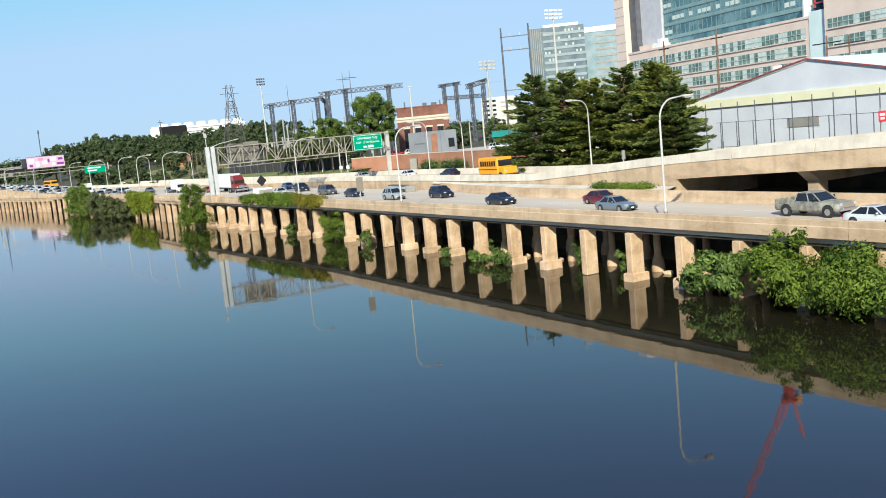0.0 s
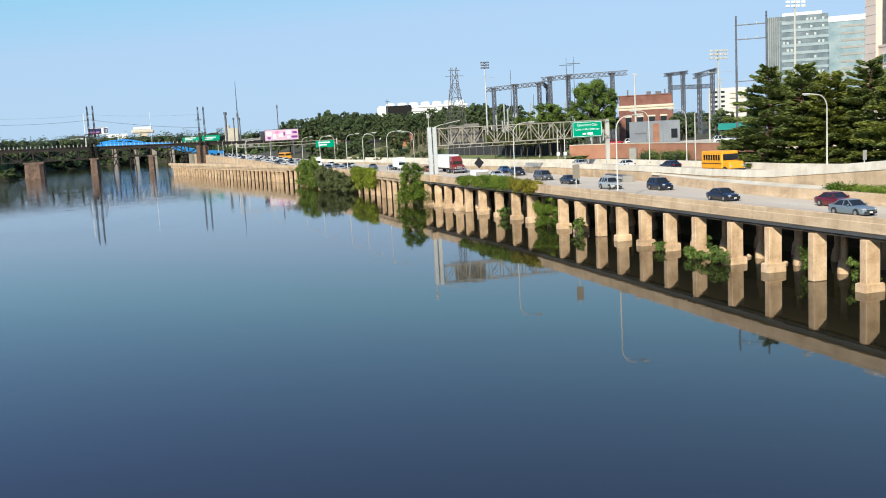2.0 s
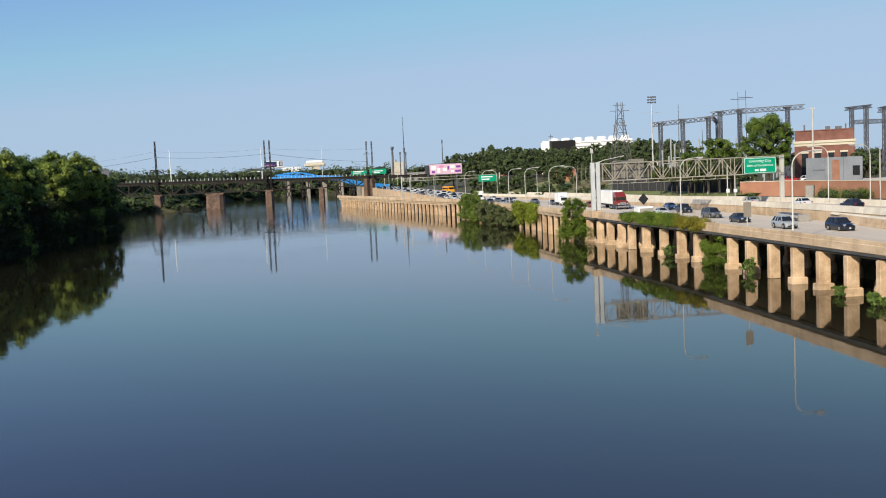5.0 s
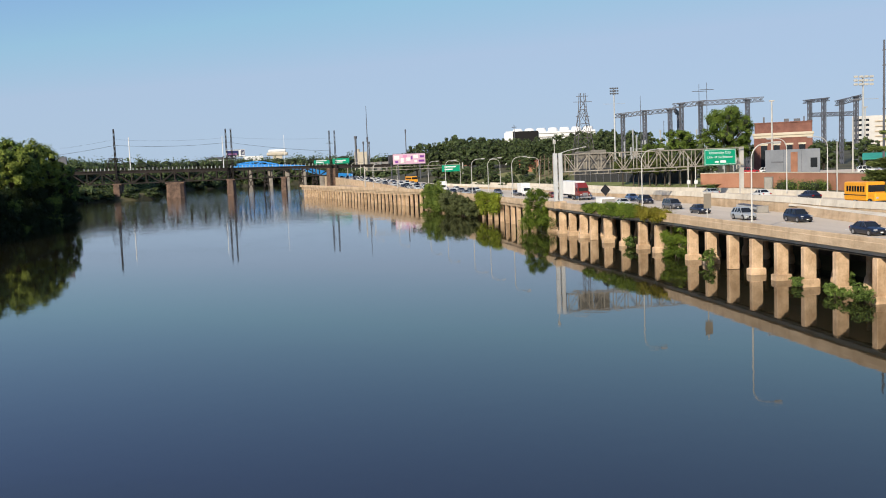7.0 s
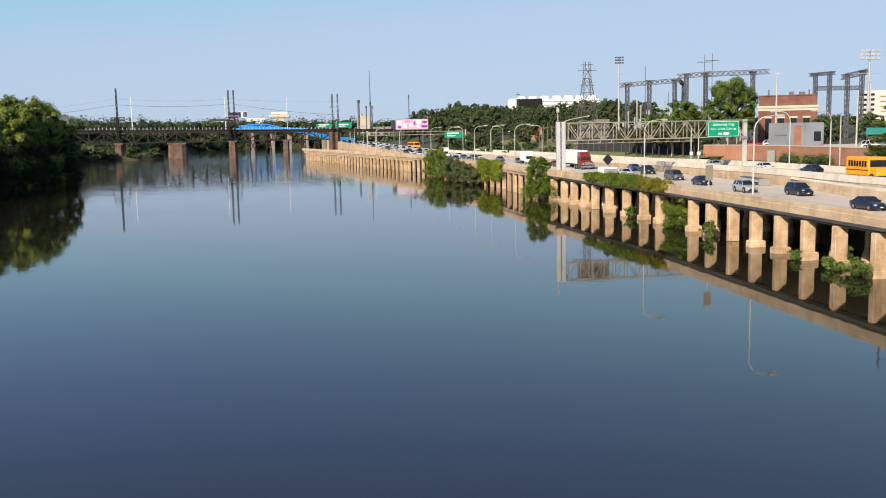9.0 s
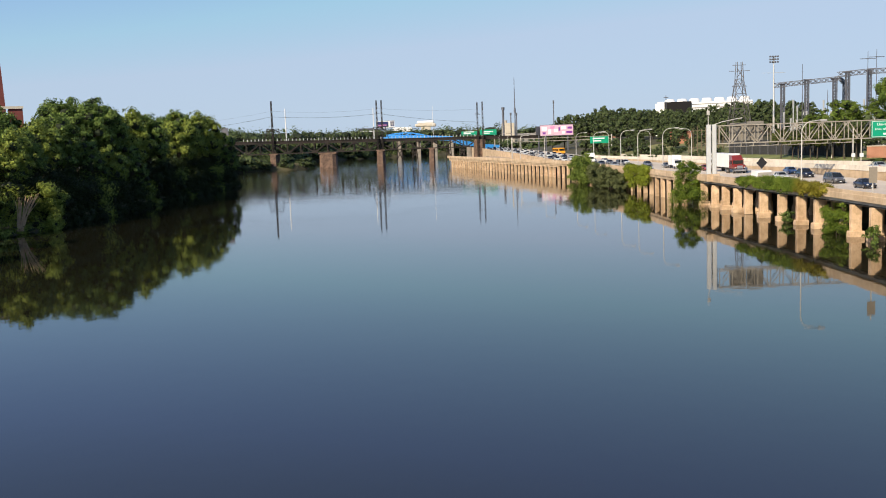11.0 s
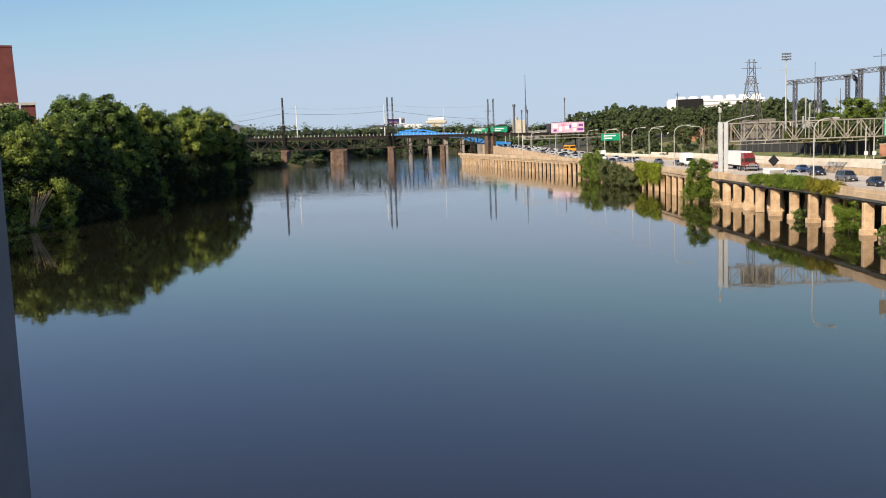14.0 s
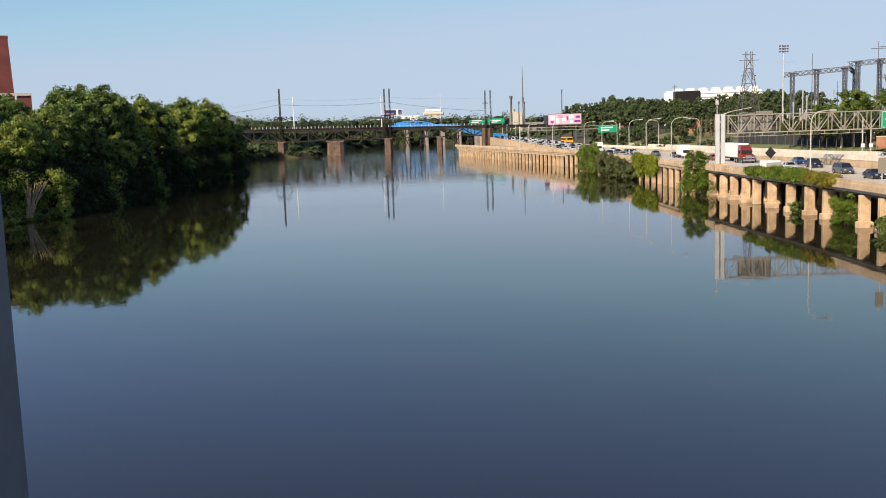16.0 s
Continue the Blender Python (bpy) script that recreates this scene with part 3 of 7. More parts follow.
def leaf_mesh(name, seed, lumps, count, size, material, core=0.6, flat=0.0, hang=0.0, slim=1.0, reach=0.5, loose=0.62, cap=1.5):
    """Small bent leaves in many uneven sprays round lumps (x, y, z, rx, ry, rz), over inner masses coloured dark as
    shade.
    """
    rng = np.random.default_rng(seed)
    lumps = np.array(lumps, float)
    each = int(np.clip(count / (len(lumps) * 38), 4, 30))
    owner = np.repeat(np.arange(len(lumps)), each)
    way = rng.normal(size=(len(owner), 3))
    way[:, 2] += 0.25
    way /= np.linalg.norm(way, axis=1)[:, None]
    mean_r = lumps[owner, 3:].mean(axis=1)
    spray = lumps[owner, :3] + way * lumps[owner, 3:] * (0.62 + reach * rng.random((len(owner), 1)) ** 1.4)
    spray_r = np.minimum(mean_r * rng.uniform(0.16, 0.5, len(owner)), cap)
    weight = spray_r ** 1.6
    pick = rng.choice(len(owner), count, p=weight / weight.sum())
    out = rng.normal(size=(count, 3))
    far = np.minimum(np.linalg.norm(out, axis=1), 2.1)
    out /= np.linalg.norm(out, axis=1)[:, None]
    squash = np.ones(3)
    squash[2] = 0.75 - 0.4 * flat
    centre = spray[pick] + out * (far * loose * spray_r[pick])[:, None] * squash
    normal = out * 0.5 + way[pick] * 0.7 + rng.normal(size=(count, 3)) * 0.26
    normal[:, 2] += 0.25 + flat * 2
    normal /= np.linalg.norm(normal, axis=1)[:, None]
    a = np.cross(normal, rng.normal(size=(count, 3)))
    a /= np.linalg.norm(a, axis=1)[:, None]
    b = np.cross(normal, a)
    long = (size * rng.uniform(0.55, 1.4, count))[:, None]
    wide = long * slim * rng.uniform(0.45, 0.8, (count, 1))
    droop = np.zeros((count, 3))
    droop[:, 2] = -hang * long[:, 0]
    corners = np.stack([centre - a * long * 0.5, centre + b * wide * 0.5 + normal * long * 0.08, centre + a * long * 0.5 + droop, centre - b * wide * 0.5 + normal * long * 0.08], 1)
    verts = [corners.reshape(-1, 3)]
    faces = [tuple(q) for q in np.arange(count * 4).reshape(-1, 4).tolist()]
    start = count * 4
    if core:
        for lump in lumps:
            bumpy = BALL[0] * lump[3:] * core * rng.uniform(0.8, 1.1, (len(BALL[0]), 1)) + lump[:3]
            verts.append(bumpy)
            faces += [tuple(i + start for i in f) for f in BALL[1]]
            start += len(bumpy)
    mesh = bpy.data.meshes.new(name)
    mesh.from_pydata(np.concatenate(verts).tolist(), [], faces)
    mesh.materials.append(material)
    mesh.materials.append(CROWN_SHADE)
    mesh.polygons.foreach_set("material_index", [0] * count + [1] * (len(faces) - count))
    return mesh


def broadleaf(seed, height, spread, label, material=LEAF, count=5200, leaf=0.55, bare=0.22, far=False):
    """A round-crowned tree: tapered trunk, forked limbs and a crown of leaf clumps."""
    rng = random.Random(seed)
    tree = thing("tree", label, "tree")
    lumps = []
    for k in range(17):
        q, h = k * 2.4 + rng.uniform(-0.4, 0.4), rng.uniform(bare + 0.08, 0.86)
        out = spread * (0.62 * math.sin(math.pi * min(1, max(0.12, (h - bare + 0.12) / (1.05 - bare)))) + 0.06) * rng.uniform(0.7, 1.1)
        r = spread * rng.uniform(0.2, 0.4)
        lumps.append((math.cos(q) * out, math.sin(q) * out, h * height, r, r, r * rng.uniform(0.75, 0.95)))
    lumps.append((0, 0, height * 0.86, spread * 0.36, spread * 0.36, height * 0.13))
    lumps.append((0, 0, height * 0.58, spread * 0.42, spread * 0.42, height * 0.24))
    bm = bmesh.new()
    lean = rng.uniform(-0.3, 0.3)
    tube(bm, [(0, 0, -0.6), (0, 0, height * 0.1), (lean, 0, height * 0.35), (lean * 1.4, lean, height * 0.75)], [height * 0.028, height * 0.022, height * 0.017, height * 0.005], 7)
    for k in range(6):
        x, y, z = lumps[k * 2][:3]
        base = height * (0.22 + 0.07 * k)
        tube(bm, [(lean * 0.7, 0, base), (x * 0.5, y * 0.5, (base + z) / 2), (x * 0.9, y * 0.9, z)], [height * 0.011, height * 0.008, height * 0.003], 5)
    part("trunk", bm, BARK, tree)
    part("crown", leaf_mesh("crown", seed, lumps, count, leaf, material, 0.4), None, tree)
    return tree


def dome_tree(seed, height, spread, label, material, count, leaf, bare=0.15, lumps_n=34, droop=0.0):
    """A full, rounded crown of many overlapping clumps on a tapered, forked trunk."""
    rng = random.Random(seed)
    tree = thing("tree", label, "tree")
    lumps, mid, tall = [], height * (1 + bare) / 2, height * (1 - bare) / 2
    for k in range(lumps_n):
        up = 1 - 1.75 * (k + 0.5) / lumps_n
        q = k * 2.39996 + rng.uniform(-0.35, 0.35)
        wide = math.sqrt(max(0.05, 1 - up * up)) ** 0.8
        r = spread * rng.uniform(0.17, 0.31) * math.sqrt(32 / lumps_n)
        f = rng.uniform(0.72, 0.98)
        lumps.append((math.cos(q) * wide * (spread - r) * f, math.sin(q) * wide * (spread - r) * f, mid + up * (tall - r * 0.6) * f - droop * wide, r, r, r * rng.uniform(0.7, 0.95)))
    lumps.append((0, 0, mid, spread * 0.5, spread * 0.5, tall * 0.6))
    bm = bmesh.new()
    lean = rng.uniform(-0.03, 0.03) * height
    tube(bm, [(0, 0, -0.6), (0, 0, height * 0.08), (lean, 0, height * 0.35), (lean * 1.3, lean, height * 0.78)], [height * 0.026, height * 0.02, height * 0.016, height * 0.005], 7)
    for k in range(4, 22, 3):
        x, y, z = lumps[k][:3]
        base = height * (bare + 0.02 * k)
        tube(bm, [(lean * 0.7, 0, base), (x * 0.5, y * 0.5, (base + z) / 2 + 0.3), (x * 0.92, y * 0.92, z)], [height * 0.010, height * 0.007, height * 0.003], 5)
    part("trunk", bm, BARK, tree)
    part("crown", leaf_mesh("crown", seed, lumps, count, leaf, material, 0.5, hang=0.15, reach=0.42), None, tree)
    return tree


def pine(seed, height, spread, needles=NEEDLE):
    """An old pine: flat, separate plates of needles on long boughs that lift at the top, dark gaps between."""
    rng = random.Random(seed)
    nrg = np.random.default_rng(seed)
    tree = thing("pine_tree", "dark green pine with layered flat boughs behind the ramp", "tree", group="pines beside the ramp")
    bm, centres, axes, lengths = bmesh.new(), [], [], []
    tube(bm, [(0, 0, -0.6), (0.1, 0, height * 0.5), (0, 0.1, height * 0.99)], [0.3, 0.2, 0.03], 7)
    z = height * 0.09
    while z < height * 0.985:
        h = z / height
        reach = spread * (1.18 * (1 - max(0, h - 0.3) / 0.76) ** 0.72 if h > 0.3 else 1.12)
        for k in range(5 if h < 0.8 else 4):
            q = rng.uniform(0, 6.28)
            out = max(0.5, reach * rng.uniform(0.55, 1.15))
            lift = out * (0.02 + 0.42 * max(0, h - 0.45)) * rng.uniform(0.6, 1.4)
            zz = z + rng.uniform(-0.25, 0.25)
            tip = Vector((math.cos(q) * out, math.sin(q) * out, zz + lift))
            tube(bm, [(0, 0, zz - 0.25), (tip.x * 0.55, tip.y * 0.55, zz + lift * 0.3 + 0.05), tuple(tip)], [0.07, 0.045, 0.012], 5)
            n = int(46 + 90 * out)
            f = 0.22 + 0.84 * nrg.random(n) ** 0.75
            spread_side = nrg.normal(size=n) * 0.17 * out * np.clip(1.25 - f, 0.18, 0.75)
            base = np.stack([tip.x * f - math.sin(q) * spread_side, tip.y * f + math.cos(q) * spread_side, zz + lift * f ** 1.6 + nrg.normal(size=n) * 0.11 + 0.06 - 0.10 * np.abs(spread_side)], 1)
            turn = q + np.sign(spread_side) * nrg.uniform(0.1, 0.9, n)
            centres.append(base)
            axes.append(np.stack([np.cos(turn), np.sin(turn), nrg.uniform(-0.12, 0.5, n)], 1))
            lengths.append(nrg.uniform(0.34, 0.72, n))
        z += rng.uniform(0.36, 0.60) * (1.0 if h < 0.7 else 0.85)
    c, a, size = np.concatenate(centres), np.concatenate(axes), np.concatenate(lengths)[:, None]
    a /= np.linalg.norm(a, axis=1)[:, None]
    up = np.array([0, 0, 0.9]) + nrg.normal(size=c.shape) * 0.75
    b = np.cross(up, a)
    b /= np.linalg.norm(b, axis=1)[:, None]
    corners = np.stack([c - a * size * 0.5, c + b * size * 0.16, c + a * size * 0.6, c - b * size * 0.16], 1)
    mesh = bpy.data.meshes.new("crown")
    mesh.from_pydata(corners.reshape(-1, 3).tolist(), [], np.arange(len(c) * 4).reshape(-1, 4).tolist())
    mesh.materials.append(needles)
    part("trunk", bm, PINE_BARK, tree, "reddish flaking trunk and boughs")
    part("crown", mesh, None, tree)
    return tree


def shrub(name, label, x, y, z, lumps, count, leaf, material, seed, category="shrub", stems=True, core=0.38, slim=0.8):
    ob = thing(name, label, category, x, y, z)
    if stems:
        rng = random.Random(seed)
        for k in range(min(4, len(lumps))):
            lump = lumps[k % len(lumps)]
            foot = (lump[0] * 0.5 + rng.uniform(-0.3, 0.3), lump[1] * 0.5 + rng.uniform(-0.3, 0.3), -0.5)
            part("stem", tube(bmesh.new(), [foot, (lump[0] * 0.8, lump[1] * 0.8, lump[2] * 0.5), lump[:3]], [0.04, 0.03, 0.015], 5), BARK, ob)
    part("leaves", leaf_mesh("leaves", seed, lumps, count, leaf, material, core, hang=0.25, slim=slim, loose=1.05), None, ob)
    return ob


def clone(ob, x, y, z, turn, size=1.0, tall=1.0):
    return copy_thing(ob, pose(x, y, z, 0, 0, turn) @ Matrix.Diagonal((size, size, size * tall, 1)))


# wooded bank across the river
bank_label = "leafy bank tree, sunlit at the top and dark towards the river"
kinds = [dome_tree(11, 20, 7.8, bank_label, LEAF, 15000, 0.50, 0.22, 24), dome_tree(12, 18.5, 6.8, bank_label, LEAF, 13000, 0.48, 0.20, 22),
         dome_tree(13, 19, 7.2, bank_label, LEAF_LIGHT, 13500, 0.48, 0.20, 24), dome_tree(14, 14, 5.4, bank_label, LEAF, 8000, 0.46, 0.04, 28)]
for ob in kinds:
    ob["group"] = "trees on the wooded bank"
rng = random.Random(5)
broad = dome_tree(15, 21.5, 10.0, "broad dark dome-crowned tree on the wooded bank", LEAF, 26000, 0.5, 0.24, 46)
broad.matrix_basis = pose(-121.0, 149, 3.0)
# Trees at y below 80 are unseen, added to shade the lower bank.
spots = [(2, -113.4, 143, 0.58), (3, -113.8, 154, 0.85), (3, -116, 136, 0.85), (2, -118, 166, 1.0), (0, -119, 210, 1.02), (2, -118, 222, 1.05), (2, -118, 234, 1.0), (3, -114.5, 243, 1.1),
         (2, -116, 102, 0.70), (1, -117.5, 110, 0.78), (2, -120, 122, 0.80), (1, -120, 131, 0.92), 
         (1, -117, 178, 1.02), (2, -117.5, 205, 1.0), (0, -129, 158, 1.08), (1, -127, 172, 1.14), (2, -128, 200, 0.85), (0, -127, 230, 1.0), (1, -123, 100, 0.74), (3, -120, 106, 0.85), (3, -119.5, 114, 0.85), (3, -120, 96, 0.8), (2, -150, 24, 0.72), (3, -146, 36, 0.95),
         (0, -138, 60, 1.0), (1, -136, 78, 0.75), (2, -138, 96, 0.68), (0, -134, 112, 0.78), (1, -136, 130, 0.95), (0, -140, 148, 1.0), (2, -138, 166, 1.0), (1, -138, 186, 1.0), (0, -138, 206, 1.0), (2, -122, 50, 0.95), (0, -130, 40, 1.0), (1, -118, 34, 0.95), (2, -126, 22, 1.0)]
used = set()
for k, x, y, size in spots:
    z = max(1.0, ground_at(x, y)) - 0.2
    turn = rng.uniform(0, 360)
    if k not in used:
        used.add(k)
        kinds[k].matrix_basis = pose(x, y, z, 0, 0, turn) @ Matrix.Scale(size, 4)
    else:
        clone(kinds[k], x, y, z, turn, 1.0).scale = (size, size, size)
for n, y in enumerate(steps(64, 252, 4.6)):
    x = float(np.interp(y, [60, 92, 108, 133, 174, 240, 254], [-113.4, -112.2, -108.8, -110.4, -112.2, -112.0, -113.4]))
    lumps = [(rng.uniform(-2.2, 0.9), rng.uniform(-2.4, 2.4), rng.uniform(0.2, 6.0), rng.uniform(1.2, 2.2), rng.uniform(1.4, 2.4), rng.uniform(1.0, 1.7)) for _ in range(7)] + [(rng.uniform(1.0, 1.7), -1.8 + 1.2 * k, 0.3, 0.9, 1.2, 0.6) for k in range(4)]
    # Sun-facing stretch gets the pale leaf, the rest the leaf coloured for shade.
    if y > 86:
        shrub("bank_shrub", "dense shrub hanging over the far water's edge, coloured for sun and shade", x - 0.6, y, 0.1, lumps, 2500, 0.42, LEAF_LIGHT if n % 7 == 0 or 84 < y < 101 else SHADE_LEAF, 300 + n)["group"] = "shrubs along the wooded bank"
for n, y in enumerate(steps(84, 246, 6.0)):
    x = float(np.interp(y, [60, 106, 133, 174, 240, 254], [-114.5, -113.5, -116, -117.5, -117, -118]))
    lumps = [(rng.uniform(-2, 1.5), rng.uniform(-3, 3), rng.uniform(1.0, 6.0), rng.uniform(1.4, 2.4), rng.uniform(1.6, 2.6), rng.uniform(1.1, 1.8)) for _ in range(8)]
    # Undergrowth coloured near black for the shade below the crowns.
    shrub("bank_shrub", "undergrowth beneath the bank trees, coloured dark for their shade", x, y, ground_at(x, y) - 0.5, lumps, 1500, 0.55, SHADE_LEAF, 360 + n)["group"] = "shrubs along the wooded bank"
reed = thing("bare_stems", "sheaf of bare tan stems leaning at the water's edge", "dead stems", -110.1, 93.4, 1.7)
DRY = surface("dry_stem", (0.36, 0.25, 0.14), (0.52, 0.38, 0.23), 0.9, scale=2)
for k in range(30):
    q = rng.uniform(-0.5, 0.5)
    part("stem", tube(bmesh.new(), [(rng.uniform(-0.4, 0.4) - 0.5, rng.uniform(-0.4, 0.4), -1.2), (q * 1.2 + 0.2, q * 1.4, rng.uniform(1.4, 2.0)), (q * 2.6 + 1.0, q * 2.8, rng.uniform(3.2, 4.6))], [0.055, 0.05, 0.02], 5), DRY, reed)
lumps = [(rng.uniform(-1.0, 1.3), rng.uniform(-1.4, 1.4), 0.4 + 6.4 * k / 17, rng.uniform(0.6, 1.0), rng.uniform(0.7, 1.1), rng.uniform(0.6, 0.9)) for k in range(18)]
shrub("bank_shrub", "sunlit yellow-green shrub beside the bare stems on the bank", -108.3, 100.2, 0.2, lumps, 6000, 0.36, LEAF_LIGHT, 341)["group"] = "shrubs along the wooded bank"

# pines behind the ramp
pines = [pine(41, 13.2, 5.0), pine(42, 12.8, 4.6), pine(43, 13.0, 4.8, NEEDLE_LIGHT)]
for n, (k, x, y, size, turn) in enumerate(((0, 31.4, 55.2, 1.03, 0), (1, 34, 52.0, 1.06, 40), (2, 35.5, 48.5, 0.92, 0), (0, 39.0, 45.6, 0.98, 130), (1, 39.5, 40, 1.02, 200), (2, 36.6, 36.6, 0.98, 80), (0, 35.6, 33.4, 0.78, 250))):
    z = ground_at(x, y)
    if n < 3:
        pines[k].matrix_basis = pose(x, y, z, 0, 0, turn) @ Matrix.Scale(size, 4)
    else:
        clone(pines[k], x, y, z, turn).scale = (size, size, size)

# greenery on and under the viaduct
lumps = [(rng.uniform(-1.5, 0.6), rng.uniform(-20, 4.6), rng.uniform(0.4, 2.7), rng.uniform(0.5, 0.95), rng.uniform(0.6, 1.1), rng.uniform(0.4, 0.75)) for _ in range(70)]
lumps += [(0.2, 3.2, 2.5, 0.9, 1.0, 0.9), (-0.4, 0.8, 1.2, 1.5, 1.8, 1.1), (-0.6, -3.6, 1.5, 1.6, 2.0, 1.2), (0, -8, 1.5, 1.7, 2.2, 1.3), (0, -13, 1.6, 1.8, 2.6, 1.4), (0.1, -2.4, 2.9, 0.8, 1.0, 0.7), (0.0, -19, 1.6, 1.8, 2.6, 1.5), (0.0, 2.2, 3.5, 0.35, 0.45, 0.5), (-0.2, 1.2, 3.9, 0.3, 0.35, 0.5), (-0.3, 2.9, 3.9, 0.25, 0.3, 0.4)]
shrub("river_shrub", "large green shrub growing out of the river piers", -1.6, -17.0, 0.3, lumps, 42000, 0.24, LEAF_VINE, 61, core=0.25, slim=0.75)
small = [(-1.2, 16.6, 1.2, 1.1), (-1.1, 20.2, 0.8, 0.8), (0.9, 21.5, 0.7, 1.7), (-0.9, 44.6, 0.8, 1.6), (-0.9, 53.4, 1.5, 3.5), (-0.8, 56.0, 1.2, 3.0), (-0.9, 68.5, 0.8, 1.5), (2.2, 3.6, 0.9, 1.5), (2.0, 8.6, 0.9, 2.0), (-1.0, 26.5, 0.6, 0.8)]
for n, (x, y, r, h) in enumerate(small):
    lumps = [(rng.uniform(-0.5, 0.5) * r, rng.uniform(-1.1, 1.1) * r, rng.uniform(0.06, 0.95) * h, 0.4 * r, 0.5 * r, 0.3 * r) for k in range(12)]
    shrub("creeper", "tangle of green creeper between the river piers", x, y, 0.05, lumps, 4600 if h > 2.9 else 1300, 0.17 if h > 2.9 else 0.19, LEAF_VINE if h > 2.9 else LEAF, 70 + n, core=0.0)["group"] = "creepers between the piers"
for n, (y0, y1, drop) in enumerate(((57.0, 64.5, 1.5), (64.5, 74.0, 1.3), (74.0, 83.5, 1.0))):
    mid = (y0 + y1) / 2
    lumps = []
    for y in steps(y0, y1, 0.55):
        fade = 0.55 + 0.45 * math.sin(math.pi * min(1.0, max(0.0, (y - 55) / 30)))
        bend = edge_x(y) - edge_x(mid)
        lumps.append((bend + rng.uniform(-0.05, 0.5), y - mid, rng.uniform(-0.1, 0.25) + 0.35 * fade, 0.55, 0.8, rng.uniform(0.3, 0.5) * fade))
        lumps.append((bend + rng.uniform(-0.25, 0.0), y - mid, rng.uniform(-0.5, 0.0), 0.28, 0.7, 0.42 * fade))
        if rng.random() < 0.1:
            lumps.append((bend - 0.15, y - mid, -drop * rng.uniform(0.3, 0.8), 0.22, 0.35, 0.5))
    shrub("vine", "thick green vine spilling over the parapet", edge_x(mid) - 0.9, mid, 4.75, lumps, (9500, 10500, 6000)[n], 0.19, (LEAF_RUSTY, LEAF_VINE, LEAF_VINE)[n], 90 + n, "vine", stems=False)["group"] = "vines on the parapet"
lumps = [(0, 0, 1.6, 1.9, 2.2, 1.3), (-0.8, 1.2, 1.0, 1.6, 1.8, 1.0), (1.2, -2.4, 1.4, 1.4, 1.5, 1.3)]
for k in range(26):
    f = k / 25
    q, out = k * 2.4, 2.8 * (1 - 0.48 * f) * rng.uniform(0.6, 1.0)
    lumps.append((math.cos(q) * out, math.sin(q) * out, 1.2 + 5.4 * f, rng.uniform(0.5, 0.85), rng.uniform(0.5, 0.9), rng.uniform(0.4, 0.65)))
shrub("river_tree", "small bushy tree rooted at the foot of the river wall", -4.4, 104.5, 0.2, lumps, 17000, 0.22, LEAF_VINE, 96, "tree", core=0.3)
clumps = [(-7.2, 150.5, 2.2, 3.4, LEAF_DULL), (-8.0, 157, 2.6, 4.6, LEAF_DULL), (-8.8, 163, 3.0, 5.2, LEAF_DULL), (-9.2, 170, 3.2, 5.6, LEAF_DULL), (-10.0, 179, 3.4, 7.2, LEAF_OLIVE), (-10.4, 187, 3.6, 8.0, LEAF_OLIVE), (-10.4, 195, 3.4, 6.8, LEAF_OLIVE)]
for n, (x, y, r, h, leaves) in enumerate(clumps):
    lumps = [(rng.uniform(-0.5, 0.5) * r, rng.uniform(-0.9, 0.9) * r, h * (0.06 + 0.8 * k / 22), r * rng.uniform(0.16, 0.34) * (1.15 - 0.5 * k / 22), r * rng.uniform(0.2, 0.4) * (1.15 - 0.5 * k / 22), h * rng.uniform(0.07, 0.14)) for k in range(23)]
    shrub("river_shrub", ("bright" if leaves is LEAF_OLIVE else "dull") + " green shrub rooted before the ribbed river wall", x, y, 0.2, lumps, 12000, 0.25, leaves, 110 + n, core=0.3)["group"] = "shrubs along the river wall"
for n, (y0, y1) in enumerate(((133, 142), (142, 151))):
    mid = (y0 + y1) / 2
    lumps = [(rng.uniform(-0.2, 0.3), y - mid, rng.uniform(-0.2, 0.4), 0.6, 1.0, 0.6) for y in steps(y0, y1, 0.8)] + [(-0.1, y - mid, rng.uniform(-3.2, -0.6), 0.4, 0.7, rng.uniform(0.7, 1.2)) for y in steps(y0, y1, 1.1)]
    shrub("vine", "bright green vine hanging down the river wall", edge_x(mid) - 1.0, mid, 4.6, lumps, 9000, 0.24, LEAF_YELLOW, 130 + n, "vine", stems=False)["group"] = "vines on the parapet"
shrub("weeds", "patch of weeds behind the concrete barrier", 12.5, 17.0, 5.15, [(0, y, 0.1, 0.5, 0.9, 0.35) for y in (-4.6, -3.8, -3, -2.2, -1.4, -0.6, 0.2, 1, 1.8, 2.6)], 6500, 0.15, LEAF_VINE, 140, "weeds", stems=False)

# wooded rise behind the expressway
wood_label = "broadleaf tree in the wood behind the expressway"
wood = [dome_tree(21, 13.5, 6.4, wood_label, LEAF_FAR, 4200, 0.62, 0.04, 30), dome_tree(22, 12, 5.8, wood_label, LEAF_FAR, 4000, 0.60, 0.04, 28), dome_tree(23, 14.5, 6.2, wood_label, LEAF_FAR, 4200, 0.62, 0.04, 30)]
scrub = broadleaf(25, 6.0, 3.4, "low green scrub bush on the slope behind the expressway", LEAF_FAR, 1100, 0.55, 0.02)
scrub.matrix_basis = pose(40, 296, ground_at(40, 296) - 0.5)
for ob in wood:
    ob["group"] = "wood behind the expressway"
n = 0
